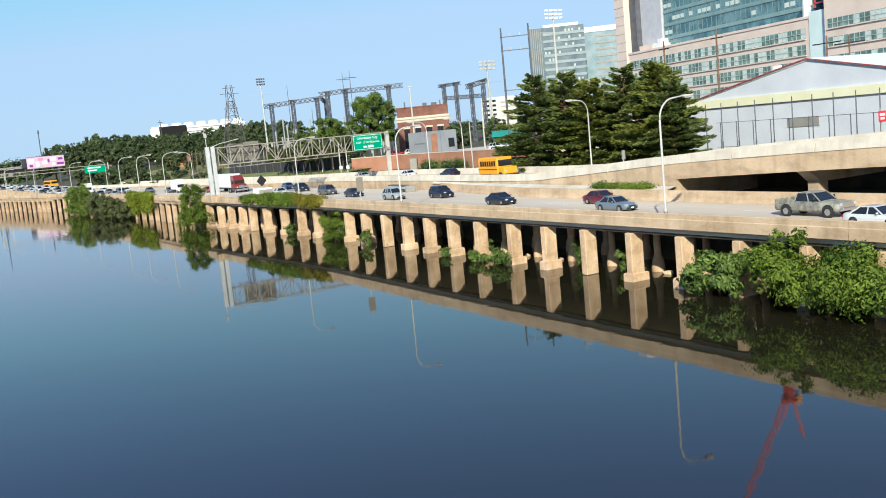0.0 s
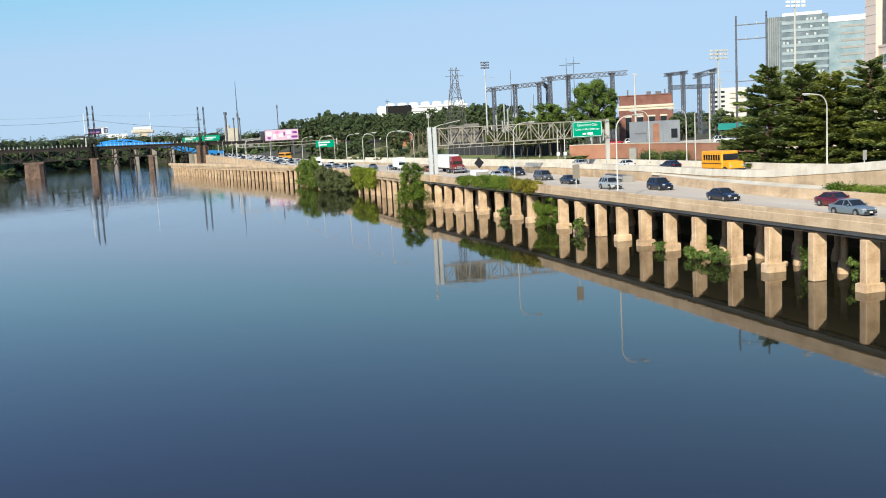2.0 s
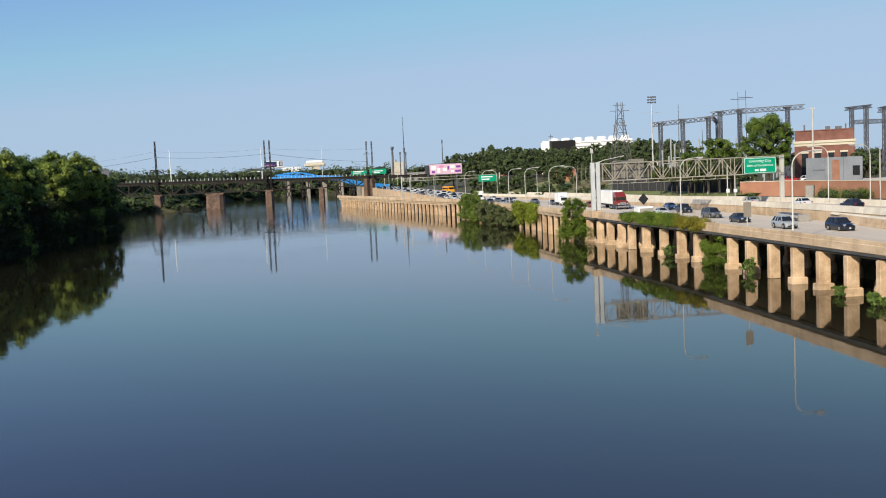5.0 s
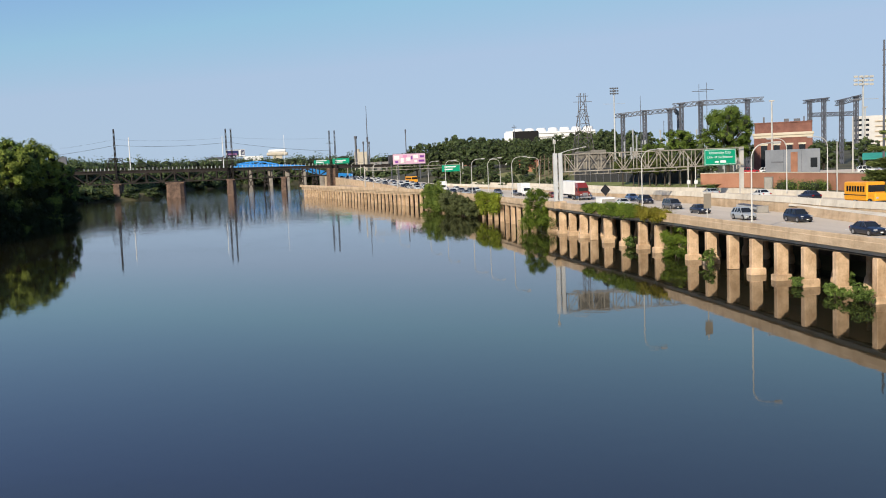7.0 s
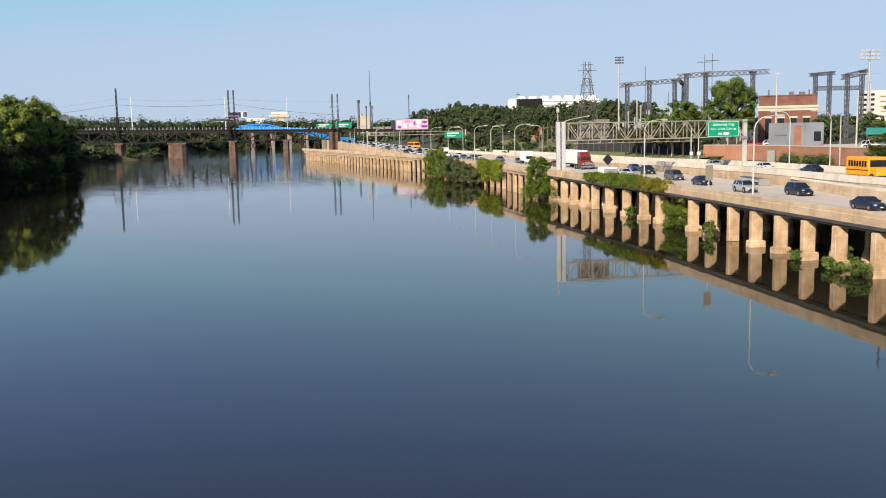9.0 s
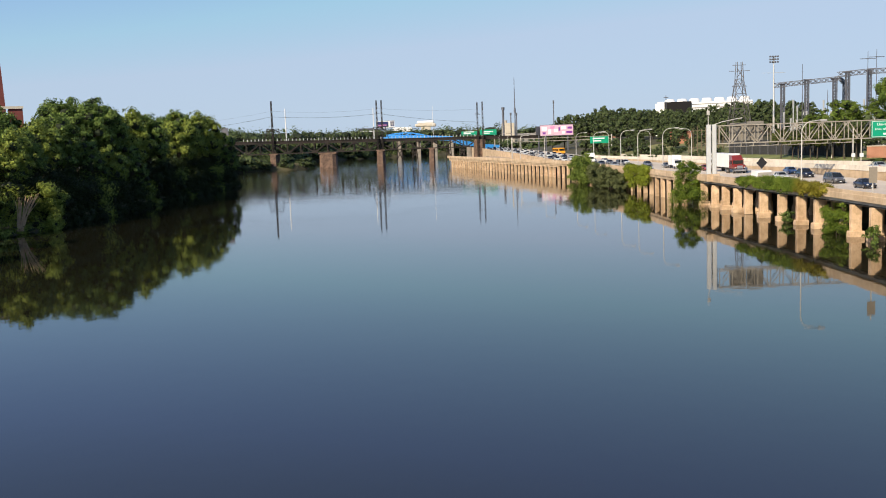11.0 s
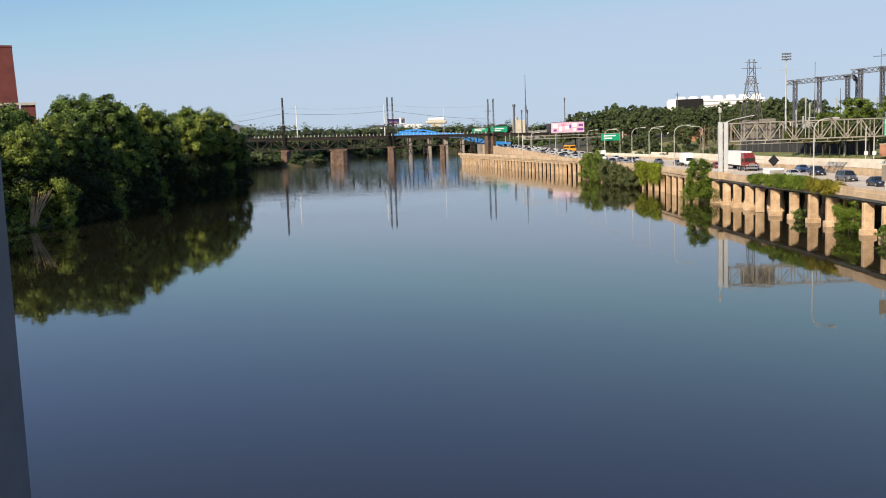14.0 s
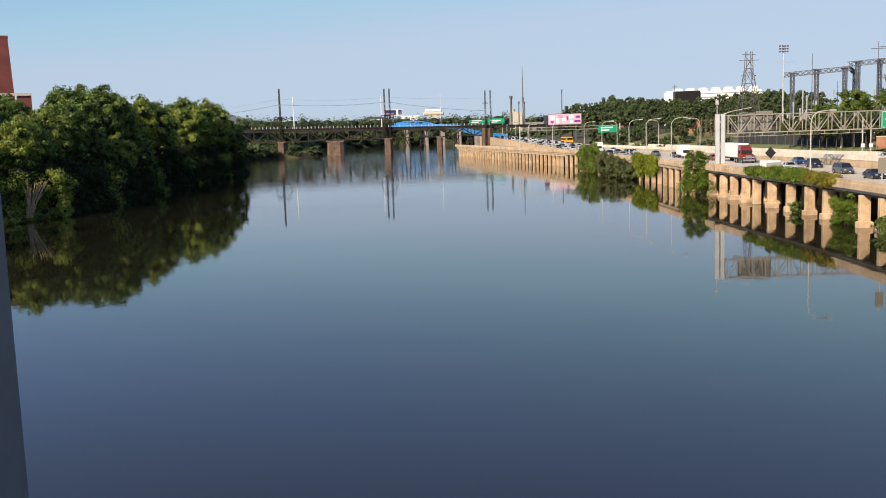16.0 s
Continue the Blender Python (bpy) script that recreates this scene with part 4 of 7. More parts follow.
for row, (y0, lift) in enumerate(((330, 0), (352, 0), (368, 0.0), (392, 0.0), (410, 0.0))):
    x = (30.0, 26.0, 24.0, 21.0, 4.0)[row] + rng.uniform(0, 3)
    while x < 108:
        k = n % 3
        y = y0 - (x * 0.18) + rng.uniform(-4, 4)
        size = rng.uniform(0.92, 1.06) * (1.0 if x < 12 else 1.12 if x < 32 else 0.9 if 45 < x < 80 else 1.0) * (0.62, 0.86, 1.0, 1.05, 1.08)[row]
        z = ground_at(x, y) - 0.2
        if n < 3:
            wood[k].matrix_basis = pose(x, y, z, 0, 0, rng.uniform(0, 360)) @ Matrix.Scale(size, 4)
        else:
            clone(wood[k], x, y, z, rng.uniform(0, 360)).scale = (size, size, size)
        n += 1
        x += rng.uniform(4.6, 6.4)
# lower trees and scrub in front of the substation
DOME_LEAF = foliage("sunlit_leaf", (0.050, 0.095, 0.016), (0.165, 0.220, 0.040), 0.15)
dome = dome_tree(26, 15.0, 6.2, "low domed tree with sunlit yellow-green leaves", DOME_LEAF, 12000, 0.40, 0.05, 36)
dome.matrix_basis = pose(62.5, 206, ground_at(62.5, 206))
clone(dome, 68.0, 210, ground_at(68, 210), 130, 0.92)
clone(dome, 57.0, 209, ground_at(57, 209), 250, 0.75)
tall = dome_tree(24, 21.6, 8.4, "tall full-crowned tree beside the brick building", DOME_LEAF, 26000, 0.42, 0.1, 40, 1.2)
tall.matrix_basis = pose(76.5, 202, 5.2)
for x, y, size in ((47.5, 176, 0.66), (51, 172, 0.6), (54, 168, 0.66), (48, 160, 0.5)):
    clone(wood[2], x, y, ground_at(x, y), rng.uniform(0, 360)).scale = (size, size, size)
for x, y, size in ((20, 232, 0.42), (17, 246, 0.6), (11, 262, 0.5), (34, 276, 0.5), (39, 272, 0.42), (45, 278, 0.5), (52, 280, 0.55), (70, 155, 0.6), (92, 160, 0.7), (97, 152, 0.75), (88, 172, 0.8)):
    clone(wood[n % 3], x, y, ground_at(x, y) - 0.3, rng.uniform(0, 360)).scale = (size, size, size)
    n += 1
for x, y, w, h in ((38.5, 98.5, 3.8, 1.9), (42.0, 96.0, 3.2, 1.6), (27.3, 104, 1.7, 2.6)):
    lumps = [(rng.uniform(-0.5, 0.5) * w, rng.uniform(-0.5, 0.5) * w * 0.6, h * 0.45, w * 0.36, w * 0.3, h * 0.5) for _ in range(5)]
    shrub("hedge", "rounded dark green hedge by the brick wall", x, y, ground_at(x, y), lumps, 5200, 0.15, LEAF, int(x * 10), "hedge", core=0.8)
# row of small trees with bare stems before the dark fence
IVY_TREE = foliage("dark_tree_leaf", (0.030, 0.045, 0.012), (0.105, 0.120, 0.034), 0.2)
stemmed = dome_tree(27, 7.4, 2.9, "small dark tree with a bare stem before the screen fence", IVY_TREE, 4600, 0.3, 0.40, 24)
stemmed.matrix_basis = pose(30.6, 150, ground_at(30.6, 150))
for x, y, size in ((32.0, 147, 1.0), (32.4, 144.5, 0.92), (33.4, 142, 1.05), (33.6, 139.5, 0.95), (34.8, 137, 1.0), (31.2, 155, 1.0), (30.4, 160, 1.05), (35.6, 133, 1.0), (34.4, 151, 0.9)):
    clone(stemmed, x, y, ground_at(x, y), rng.uniform(0, 360)).scale = (size, size, size)
# scrub at the foot of the wood
for k in range(26):
    x, y = rng.uniform(-6, 46), rng.uniform(292, 322)
    x += (300 - y) * 0.1
    if x < inner_x(y) + 6:
        x = inner_x(y) + 6 + k * 0.6
    size = rng.uniform(0.34, 0.55)
    clone(scrub, x, y, ground_at(x, y) - 0.4, rng.uniform(0, 360)).scale = (size * 2.3, size * 2.3, size * 2.2)
# broad-leaved shrub by a pier, and scrub on the slope inland of the road
lumps = [(rng.uniform(-1.0, 0.6), rng.uniform(-2.2, 2.0), rng.uniform(0.4, 2.3), rng.uniform(0.4, 0.7), rng.uniform(0.5, 0.9), rng.uniform(0.25, 0.45)) for _ in range(20)]
shrub("river_shrub", "dark broad-leaved shrub growing beside a river pier", -1.1, -8.7, 0.2, lumps, 3800, 0.42, LEAF, 171, core=0.2, slim=0.6)
for k in range(30):
    y = rng.uniform(216, 292)
    x = inner_x(y) + rng.uniform(5, 42)
    size = rng.uniform(0.12, 0.24)
    clone(scrub, x, y, ground_at(x, y) - 0.3, rng.uniform(0, 360)).scale = (size * 2.8, size * 2.8, size * 2.0)


# ---- road furniture ----
GLASS = plain("dark_glass", (0.015, 0.018, 0.022), 0.06)
RUBBER = surface("tyre_rubber", (0.012, 0.012, 0.012), (0.03, 0.03, 0.03), 0.85, scale=3, local=True)
CHROME = plain("wheel_metal", (0.55, 0.55, 0.56), 0.3, 0.9)
LENS = plain("lamp_lens", (0.42, 0.43, 0.45), 0.12)
TAIL = plain("red_lens", (0.30, 0.01, 0.01), 0.2)
BLACK = plain("black_trim", (0.02, 0.02, 0.022), 0.5)
SIGN_GREEN = surface("green_sign_sheet", (0.002, 0.27, 0.14), (0.004, 0.32, 0.18), 0.45, scale=0.6, fine=3, bump=0)
WHITE = surface("white_paint", (0.74, 0.74, 0.73), (0.84, 0.84, 0.82), 0.5, scale=0.5, fine=4, bump=0.02)
GREY_PANEL = surface("grey_metal_panel", (0.24, 0.23, 0.21), (0.34, 0.32, 0.29), 0.6, 0.1, scale=0.5, fine=4, bump=0.03)


def lettering(text, size, material, parent, at):
    """Writing as a thin mesh, upright, facing -y."""
    curve = bpy.data.curves.new("legend", "FONT")
    curve.body, curve.size, curve.align_x, curve.align_y, curve.extrude = text, size, "CENTER", "CENTER", 0.006
    ob = new("legend", curve)
    bpy.context.view_layer.update()
    mesh = bpy.data.meshes.new_from_object(ob.evaluated_get(bpy.context.evaluated_depsgraph_get()))
    bpy.data.objects.remove(ob)
    mesh.materials.clear()
    mesh.materials.append(material)
    ob = new("legend", mesh)
    ob.parent = parent
    ob.matrix_basis = pose(*at, 90, 0, 0)
    return ob


def street_lamp(height, reach):
    lamp = thing("street_lamp", "pale grey steel street lamp with a curved arm", "street lamp", group="lamps along the expressway")
    part("pole", tube(bmesh.new(), [(0, 0, 0), (0, 0, 0.25), (0, 0, 0.3), (0, 0, height - 1.6)], [0.13, 0.13, 0.085, 0.065], 8), STEEL_WHITE, lamp, smooth=True)
    arc = [(0, 0, height - 1.6)]
    for k in range(1, 8):
        q = radians(90 * k / 7)
        arc.append((1.3 * (1 - math.cos(q)), 0, height - 1.6 + 1.4 * math.sin(q)))
    arc.append((reach - 0.3, 0, height - 0.1))
    part("arm", tube(bmesh.new(), arc, [0.065] + [0.058] * 7 + [0.05], 8), STEEL_WHITE, lamp, smooth=True)
    bm = boxes((reach - 0.45, reach + 0.42, -0.17, 0.17, height - 0.2, height - 0.03), bevel=0.05)
    head = part("lamp_head", bm, STEEL_WHITE, lamp)
    part("lens", boxes((reach - 0.3, reach + 0.3, -0.12, 0.12, height - 0.26, height - 0.2)), LENS, head)
    return lamp


lamp = street_lamp(7.8, 2.6)
lamp.matrix_basis = pose(edge_x(-3.9) - 0.65, -3.9, 5.1)
for y in (35.3, 64.0, 123, 142, 155, 182, 205, 236, 262):
    copy_thing(lamp, pose(edge_x(y) - 0.65, y, 5.1))
for x, y in ((23.3, 33.8), (28.3, 70.5), (23.1, 72.0)):
    copy_thing(lamp, pose(x, y, wall_top(y) - 0.1, 0, 0, 180))
for y in (182, 216, 248):
    copy_thing(lamp, pose(wall_x(y) + 2, y, wall_top(y) - 0.3, 0, 0, 180))
for y in (300, 340, 372):
    copy_thing(lamp, pose(river_x(y) - 0.15, y, road_z(y) + 0.8))

# overhead sign gantry
POST_PAINT = surface("pale_grey_post_paint", (0.44, 0.45, 0.45), (0.58, 0.59, 0.585), 0.5, scale=0.6, fine=5, bump=0.03)
SIGN_BACK = surface("bare_sign_back", (0.16, 0.148, 0.125), (0.25, 0.23, 0.195), 0.6, 0.1, scale=0.5, fine=4, bump=0.03)
gx1 = 28.5
gantry = thing("sign_gantry", "weathered steel box-truss gantry with pale posts across the expressway", "sign gantry")
gantry.matrix_basis = pose(0, 96.5, 0)
part("post_base", boxes((-3.8, -1.75, -0.95, 0.95, 4.1, 5.25), bevel=0.06), CONCRETE, gantry)
for x, w in ((-3.25, 0.3), (-2.4, 0.3)):
    part("post", boxes((x - w, x + w, -0.3, 0.3, 5.26, 12.95), bevel=0.03), POST_PAINT, gantry, "pale painted steel post")
part("post_tie", boxes((-2.945, -2.705, -0.1, 0.1, 11.6, 11.9), (-2.945, -2.705, -0.1, 0.1, 7.9, 8.1)), STEEL_WHITE, gantry)
part("post", boxes((gx1 - 0.3, gx1 + 0.3, -0.3, 0.3, 4.4, 12.85), bevel=0.03), STEEL_WHITE, gantry)
part("lacing", beams([((-2.93, -0.1 + 0.2 * (k % 2), 5.4 + 0.75 * k), (-2.72, 0.1 - 0.2 * (k % 2), 6.1 + 0.75 * k)) for k in range(9)], 0.08), STEEL_TAN, gantry)
part("lamp_arm", tube(bmesh.new(), [(-2.4, 0, 12.9), (-1.2, 0, 13.3), (1.4, 0, 13.75), (2.0, 0, 13.8)], [0.07, 0.06, 0.05, 0.09], 6), STEEL_WHITE, gantry)
part("camera_mast", tube(bmesh.new(), [(-3.3, 0, 12.95), (-3.3, 0, 14.4)], 0.06), STEEL_WHITE, gantry)
part("camera_box", boxes((-3.5, -3.1, -0.25, 0.25, 14.4, 15.1), bevel=0.05), STEEL_WHITE, gantry)
for dy in (-0.75, 0.75):
    for z in (9.95, 12.7):
        part("chord", beams([((-1.9, dy, z), (gx1, dy, z))], 0.15), STEEL_TAN, gantry)
xs = steps(-1.8, gx1 - 0.4, 2.0)
for k, (a, b) in enumerate(zip(xs, xs[1:])):
    rows = []
    for dy in (-0.75, 0.75):
        rows += [((a, dy, 9.95), (a, dy, 12.7)), ((a, dy, 9.95 if k % 2 else 12.7), (b, dy, 12.7 if k % 2 else 9.95))]
    rows += [((a, -0.75, 12.7), (b, 0.75, 12.7)), ((a, -0.75, 9.95), (b, 0.75, 9.95)), ((a, -0.75, 9.95), (a, 0.75, 9.95)), ((a, -0.75, 12.7), (a, 0.75, 12.7))]
    for bar in rows:
        part("truss_bar", beams([bar], 0.11), STEEL_TAN, gantry)
for k in range(11):
    part("bracket", beams([((-0.5 + k * 1.9, -1.4, 9.5), (-0.5 + k * 1.9, 0.7, 9.5)), ((-0.5 + k * 1.9, -1.35, 9.5), (-0.5 + k * 1.9, -1.35, 9.95))], 0.08), STEEL_TAN, gantry)
part("catwalk", boxes((-1.2, 19.0, -1.5, -0.85, 9.40, 9.46)), STEEL_TAN, gantry)
for x0, x1, z0, z1 in ((0.4, 2.9, 10.3, 13.1), (3.0, 5.6, 10.3, 13.25)):
    part("sign_back", boxes((x0, x1, 0.95, 1.05, z0, z1)), SIGN_BACK, gantry, "bare grey back of a road sign")
sign = thing("road_sign", "green overhead road sign with white lettering and border", "road sign")
sign.matrix_basis = pose(24.25, 95.4, 11.3)
part("panel", boxes((-2.72, 2.72, -0.04, 0.04, -1.28, 1.28)), SIGN_GREEN, sign)
bm = bmesh.new()
for x0, x1, z0, z1 in ((-2.65, 2.65, 1.15, 1.21), (-2.65, 2.65, -1.21, -1.15), (-2.65, -2.59, -1.15, 1.15), (2.59, 2.65, -1.15, 1.15)):
    box(bm, x0, x1, -0.052, -0.041, z0, z1)
part("border", bm, WHITE, sign)
lettering("University City", 0.62, WHITE, sign, (0, -0.05, 0.72))
lettering("Univ. of the Sciences", 0.52, WHITE, sign, (0, -0.05, 0.0))
part("legend_bar", boxes((-0.9, -0.25, -0.055, -0.041, -0.9, -0.62), (0.0, 1.0, -0.055, -0.041, -0.95, -0.55)), WHITE, sign)
part("hanger", boxes((-1.6, -1.5, 0.04, 0.36, -1.2, 1.35), (1.5, 1.6, 0.04, 0.36, -1.2, 1.35)), STEEL_TAN, sign)

# second, distant sign gantry
g2 = thing("sign_gantry", "slim steel gantry carrying distant green signs", "sign gantry", 0, 275, 0)
part("post", tube(bmesh.new(), [(12.5, 0, 4.5), (12.5, 0, 12.2)], 0.2), STEEL_WHITE, g2)
part("post", tube(bmesh.new(), [(-22.0, 0, 4.2), (-22.0, 0, 12.2)], 0.2), STEEL_WHITE, g2)
part("cross_arm", beams([((-22, 0, 11.6), (12.5, 0, 11.6)), ((-22, 0, 10.6), (12.5, 0, 10.6))], 0.16), STEEL_TAN, g2)
s2 = thing("road_sign", "distant green overhead sign with white bars of lettering", "road sign", 8.2, 274.6, 10.2)
part("panel", boxes((-3.2, 3.2, -0.04, 0.04, -1.0, 1.3)), SIGN_GREEN, s2)
part("legend_bar", boxes((-2.3, 1.8, -0.055, -0.041, 0.45, 0.85), (-2.3, 0.6, -0.055, -0.041, -0.4, 0.0)), WHITE, s2)
part("bracket", boxes((-0.1, 0.1, 0.04, 0.35, -0.5, 1.5)), STEEL_TAN, s2)

# small sign post on the parapet
ob = thing("sign_post", "brown back of a small road sign on a thin post", "road sign", edge_x(45.4) - 0.65, 45.4, 5.1)
part("post", boxes((-0.05, 0.05, -0.05, 0.05, 0, 3.0)), STEEL_WHITE, ob)
part("panel", boxes((-0.42, 0.42, -0.1, -0.06, 1.0, 2.6)), surface("sign_back_brown", (0.20, 0.17, 0.13), (0.30, 0.26, 0.2), 0.6), ob)

# work trailer with a tilted dark warning board
ob = thing("work_trailer", "white roadwork trailer with a tilted dark diamond board", "trailer", 2.0, 87.5, 4.2)
part("body", boxes((-1.1, 1.1, -1.3, 1.3, 0.45, 1.75), bevel=0.06), WHITE, ob)
part("rear_panel", boxes((-1.0, 1.0, -1.36, -1.31, 0.7, 1.5)), GREY_PANEL, ob)
part("mast", boxes((-0.06, 0.06, -0.06, 0.06, 1.75, 3.3)), STEEL, ob)
bm = boxes((-0.62, 0.62, -0.04, 0.04, -0.62, 0.62))
bmesh.ops.transform(bm, matrix=pose(0, -0.1, 2.85, 0, 45, 14), verts=bm.verts[:])
part("diamond_board", bm, BLACK, ob, "matt black diamond board")
for x in (-1.0, 1.0):
    part("wheel", tube(bmesh.new(), [(x - 0.1, 0, 0.34), (x + 0.1, 0, 0.34)], 0.34, 14), RUBBER, ob)

# crash cushion at the ramp's nose
ob = thing("crash_cushion", "grey corrugated crash cushion at the ramp nose", "crash cushion", 14.0, 61.6, 4.2, -8)
for k in range(6):
    part("cell", boxes((-0.45 - k * 0.03, 0.45 + k * 0.03, 8.0 - k * 1.3 - 1.22, 8.0 - k * 1.3, 0.12, 0.85), bevel=0.05), STEEL_DARK, ob)
for x in (-0.7, 0.7):
    part("rail", boxes((x - 0.04, x + 0.04, 0.1, 7.8, 0.45, 0.75)), STEEL, ob)
part("backstop", boxes((-0.7, 0.7, -0.5, 0.0, 0, 0.9), bevel=0.05), GREY_PANEL, ob)

# warning panel and notice by the ramp
ob = thing("road_sign", "small red and white sign on a pale post", "road sign", 25.0, -2.0, 7.4)
part("post", boxes((-0.05, 0.05, -0.05, 0.05, 0, 3.0)), STEEL_WHITE, ob)
part("panel", boxes((-0.45, 0.45, -0.08, -0.04, 1.9, 2.8)), plain("red_sign", (0.62, 0.03, 0.04), 0.45), ob)
part("legend_bar", boxes((-0.33, 0.33, -0.095, -0.081, 2.4, 2.6), (-0.25, 0.25, -0.095, -0.081, 2.1, 2.28)), WHITE, ob)
ob = thing("road_sign", "small grey sign back on the ramp parapet", "road sign", wall_x(16.9), 16.9, wall_top(16.9) + 0.1)
part("post", boxes((-0.04, 0.04, -0.04, 0.04, -0.1, 0.8)), STEEL_WHITE, ob)
part("panel", boxes((-0.2, 0.2, -0.07, -0.04, 0.1, 0.95)), GREY_PANEL, ob)


for x, y, top in ((31.0, 124.0, 11.6), (31.9, 122.6, 11.2)):
    ob = thing("sign_post", "slim pale post with a small sign panel beside the ramp", "road sign", x, y, 5.0)
    part("post", tube(bmesh.new(), [(0, 0, 0), (0, 0, top - 5.0)], 0.11, 8), STEEL_WHITE, ob)
    part("panel", boxes((-0.35, 0.35, -0.2, -0.14, 1.2, 1.9)), WHITE, ob)
ob = thing("control_cabinet", "grey steel cabinet standing before the brick wall", "cabinet", 38.6, 106.6, 4.8, -35)
part("body", boxes((-0.75, 0.75, -0.4, 0.4, 0, 2.6), bevel=0.04), SIGN_BACK, ob)
part("door", boxes((-0.62, 0.62, -0.44, -0.403, 0.15, 2.4), bevel=0.01), GREY_PANEL, ob)

# ---- vehicles, all heading towards -y ----
def wheel_set(parent, w, r, ys, wide=0.22):
    for y in ys:
        for s in (-1, 1):
            x = s * (w / 2 - wide / 2 + 0.01)
            tyre = part("wheel", tube(bmesh.new(), [(x - wide / 2, y, r), (x - wide / 2 + 0.03, y, r), (x + wide / 2 - 0.03, y, r), (x + wide / 2, y, r)], [r * 0.9, r, r, r * 0.9], 16), RUBBER, parent)
            part("rim", tube(bmesh.new(), [(x + s * (wide / 2 - 0.02), y, r), (x + s * (wide / 2 + 0.015), y, r)], r * 0.6, 12), CHROME, tyre)


def cabin(bm, y0, y1, z0, y2, y3, z1, w0, w1, inset=0.0):
    low = [(-w0, y0), (w0, y0), (w0, y1), (-w0, y1)]
    high = [(-w1, y2), (w1, y2), (w1, y3), (-w1, y3)]
    a = [bm.verts.new((x, y, z0)) for x, y in low]
    b = [bm.verts.new((x, y, z1)) for x, y in high]
    for k in range(4):
        bm.faces.new((a[k], a[(k + 1) % 4], b[(k + 1) % 4], b[k]))
    bm.faces.new(a[::-1])
    bm.faces.new(b)
    return bm


def paint(colour):
    return plain("car_paint", colour, 0.28, 0.15, 0.6)


SHAPES = {
    # length, width, hood, belt, roof, windscreen foot, roof front, roof rear, tail-glass foot, tail height
    "sedan": (4.7, 1.8, 0.86, 0.93, 1.43, -0.95, -0.15, 0.95, 1.7, 0.98),
    "suv": (4.6, 1.86, 1.0, 1.06, 1.68, -1.0, -0.3, 1.7, 2.15, 1.06),
    "van": (5.0, 1.95, 0.98, 1.05, 1.76, -1.5, -0.65, 2.1, 2.42, 1.06),
}


def shell(stations):
    """A smooth closed car body through stations (y, half width, underside, shoulder, top)."""
    bm = bmesh.new()
    rings = []
    for y, w, low, shoulder, top in stations:
        half = [(0.0, top), (0.55 * w, top - 0.006), (0.86 * w, top - 0.035), (0.965 * w, shoulder), (w, shoulder * 0.55 + low * 0.45), (0.985 * w, low + 0.12), (0.9 * w, low), (0.0, low)]
        ring = half + [(-x, z) for x, z in half[-2:0:-1]]
        rings.append([bm.verts.new((x, y, z)) for x, z in ring])
    n = len(rings[0])
    for a, b in zip(rings, rings[1:]):
        for j in range(n):
            bm.faces.new((a[j], a[(j + 1) % n], b[(j + 1) % n], b[j]))
    bm.faces.new(rings[0][::-1])
    bm.faces.new(rings[-1])
    return bm


def greenhouse(ob, skin, y0, y1, z0, y2, y3, z1, w0, w1):
    """Glass all round below a painted roof, with painted pillars at the corners and between the doors."""
    part("glass", cabin(bmesh.new(), y0, y1, z0, y2, y3, z1, w0, w1), GLASS, ob, "dark tinted glass")
    bm = bmesh.new()
    cabin(bm, y2 - 0.06, y3 + 0.06, z1 - 0.015, y2 + 0.14, y3 - 0.16, z1 + 0.055, w1 + 0.025, w1 - 0.12)
    part("roof", bm, skin, ob)
    for s in (-1, 1):
        for ya, yb in ((y0, y2), (y1, y3)):
            part("pillar", beam(bmesh.new(), (s * w0, ya, z0), (s * w1, yb, z1), 0.075, 0.075), skin, ob)
        for f in (0.44, 0.72) if y1 - y0 > 2.9 else (0.46,):
            part("pillar", beam(bmesh.new(), (s * (w0 + 0.006), y0 + (y1 - y0) * f, z0), (s * (w1 + 0.006), y2 + (y3 - y2) * (f - 0.06), z1), 0.05, 0.1), skin, ob)


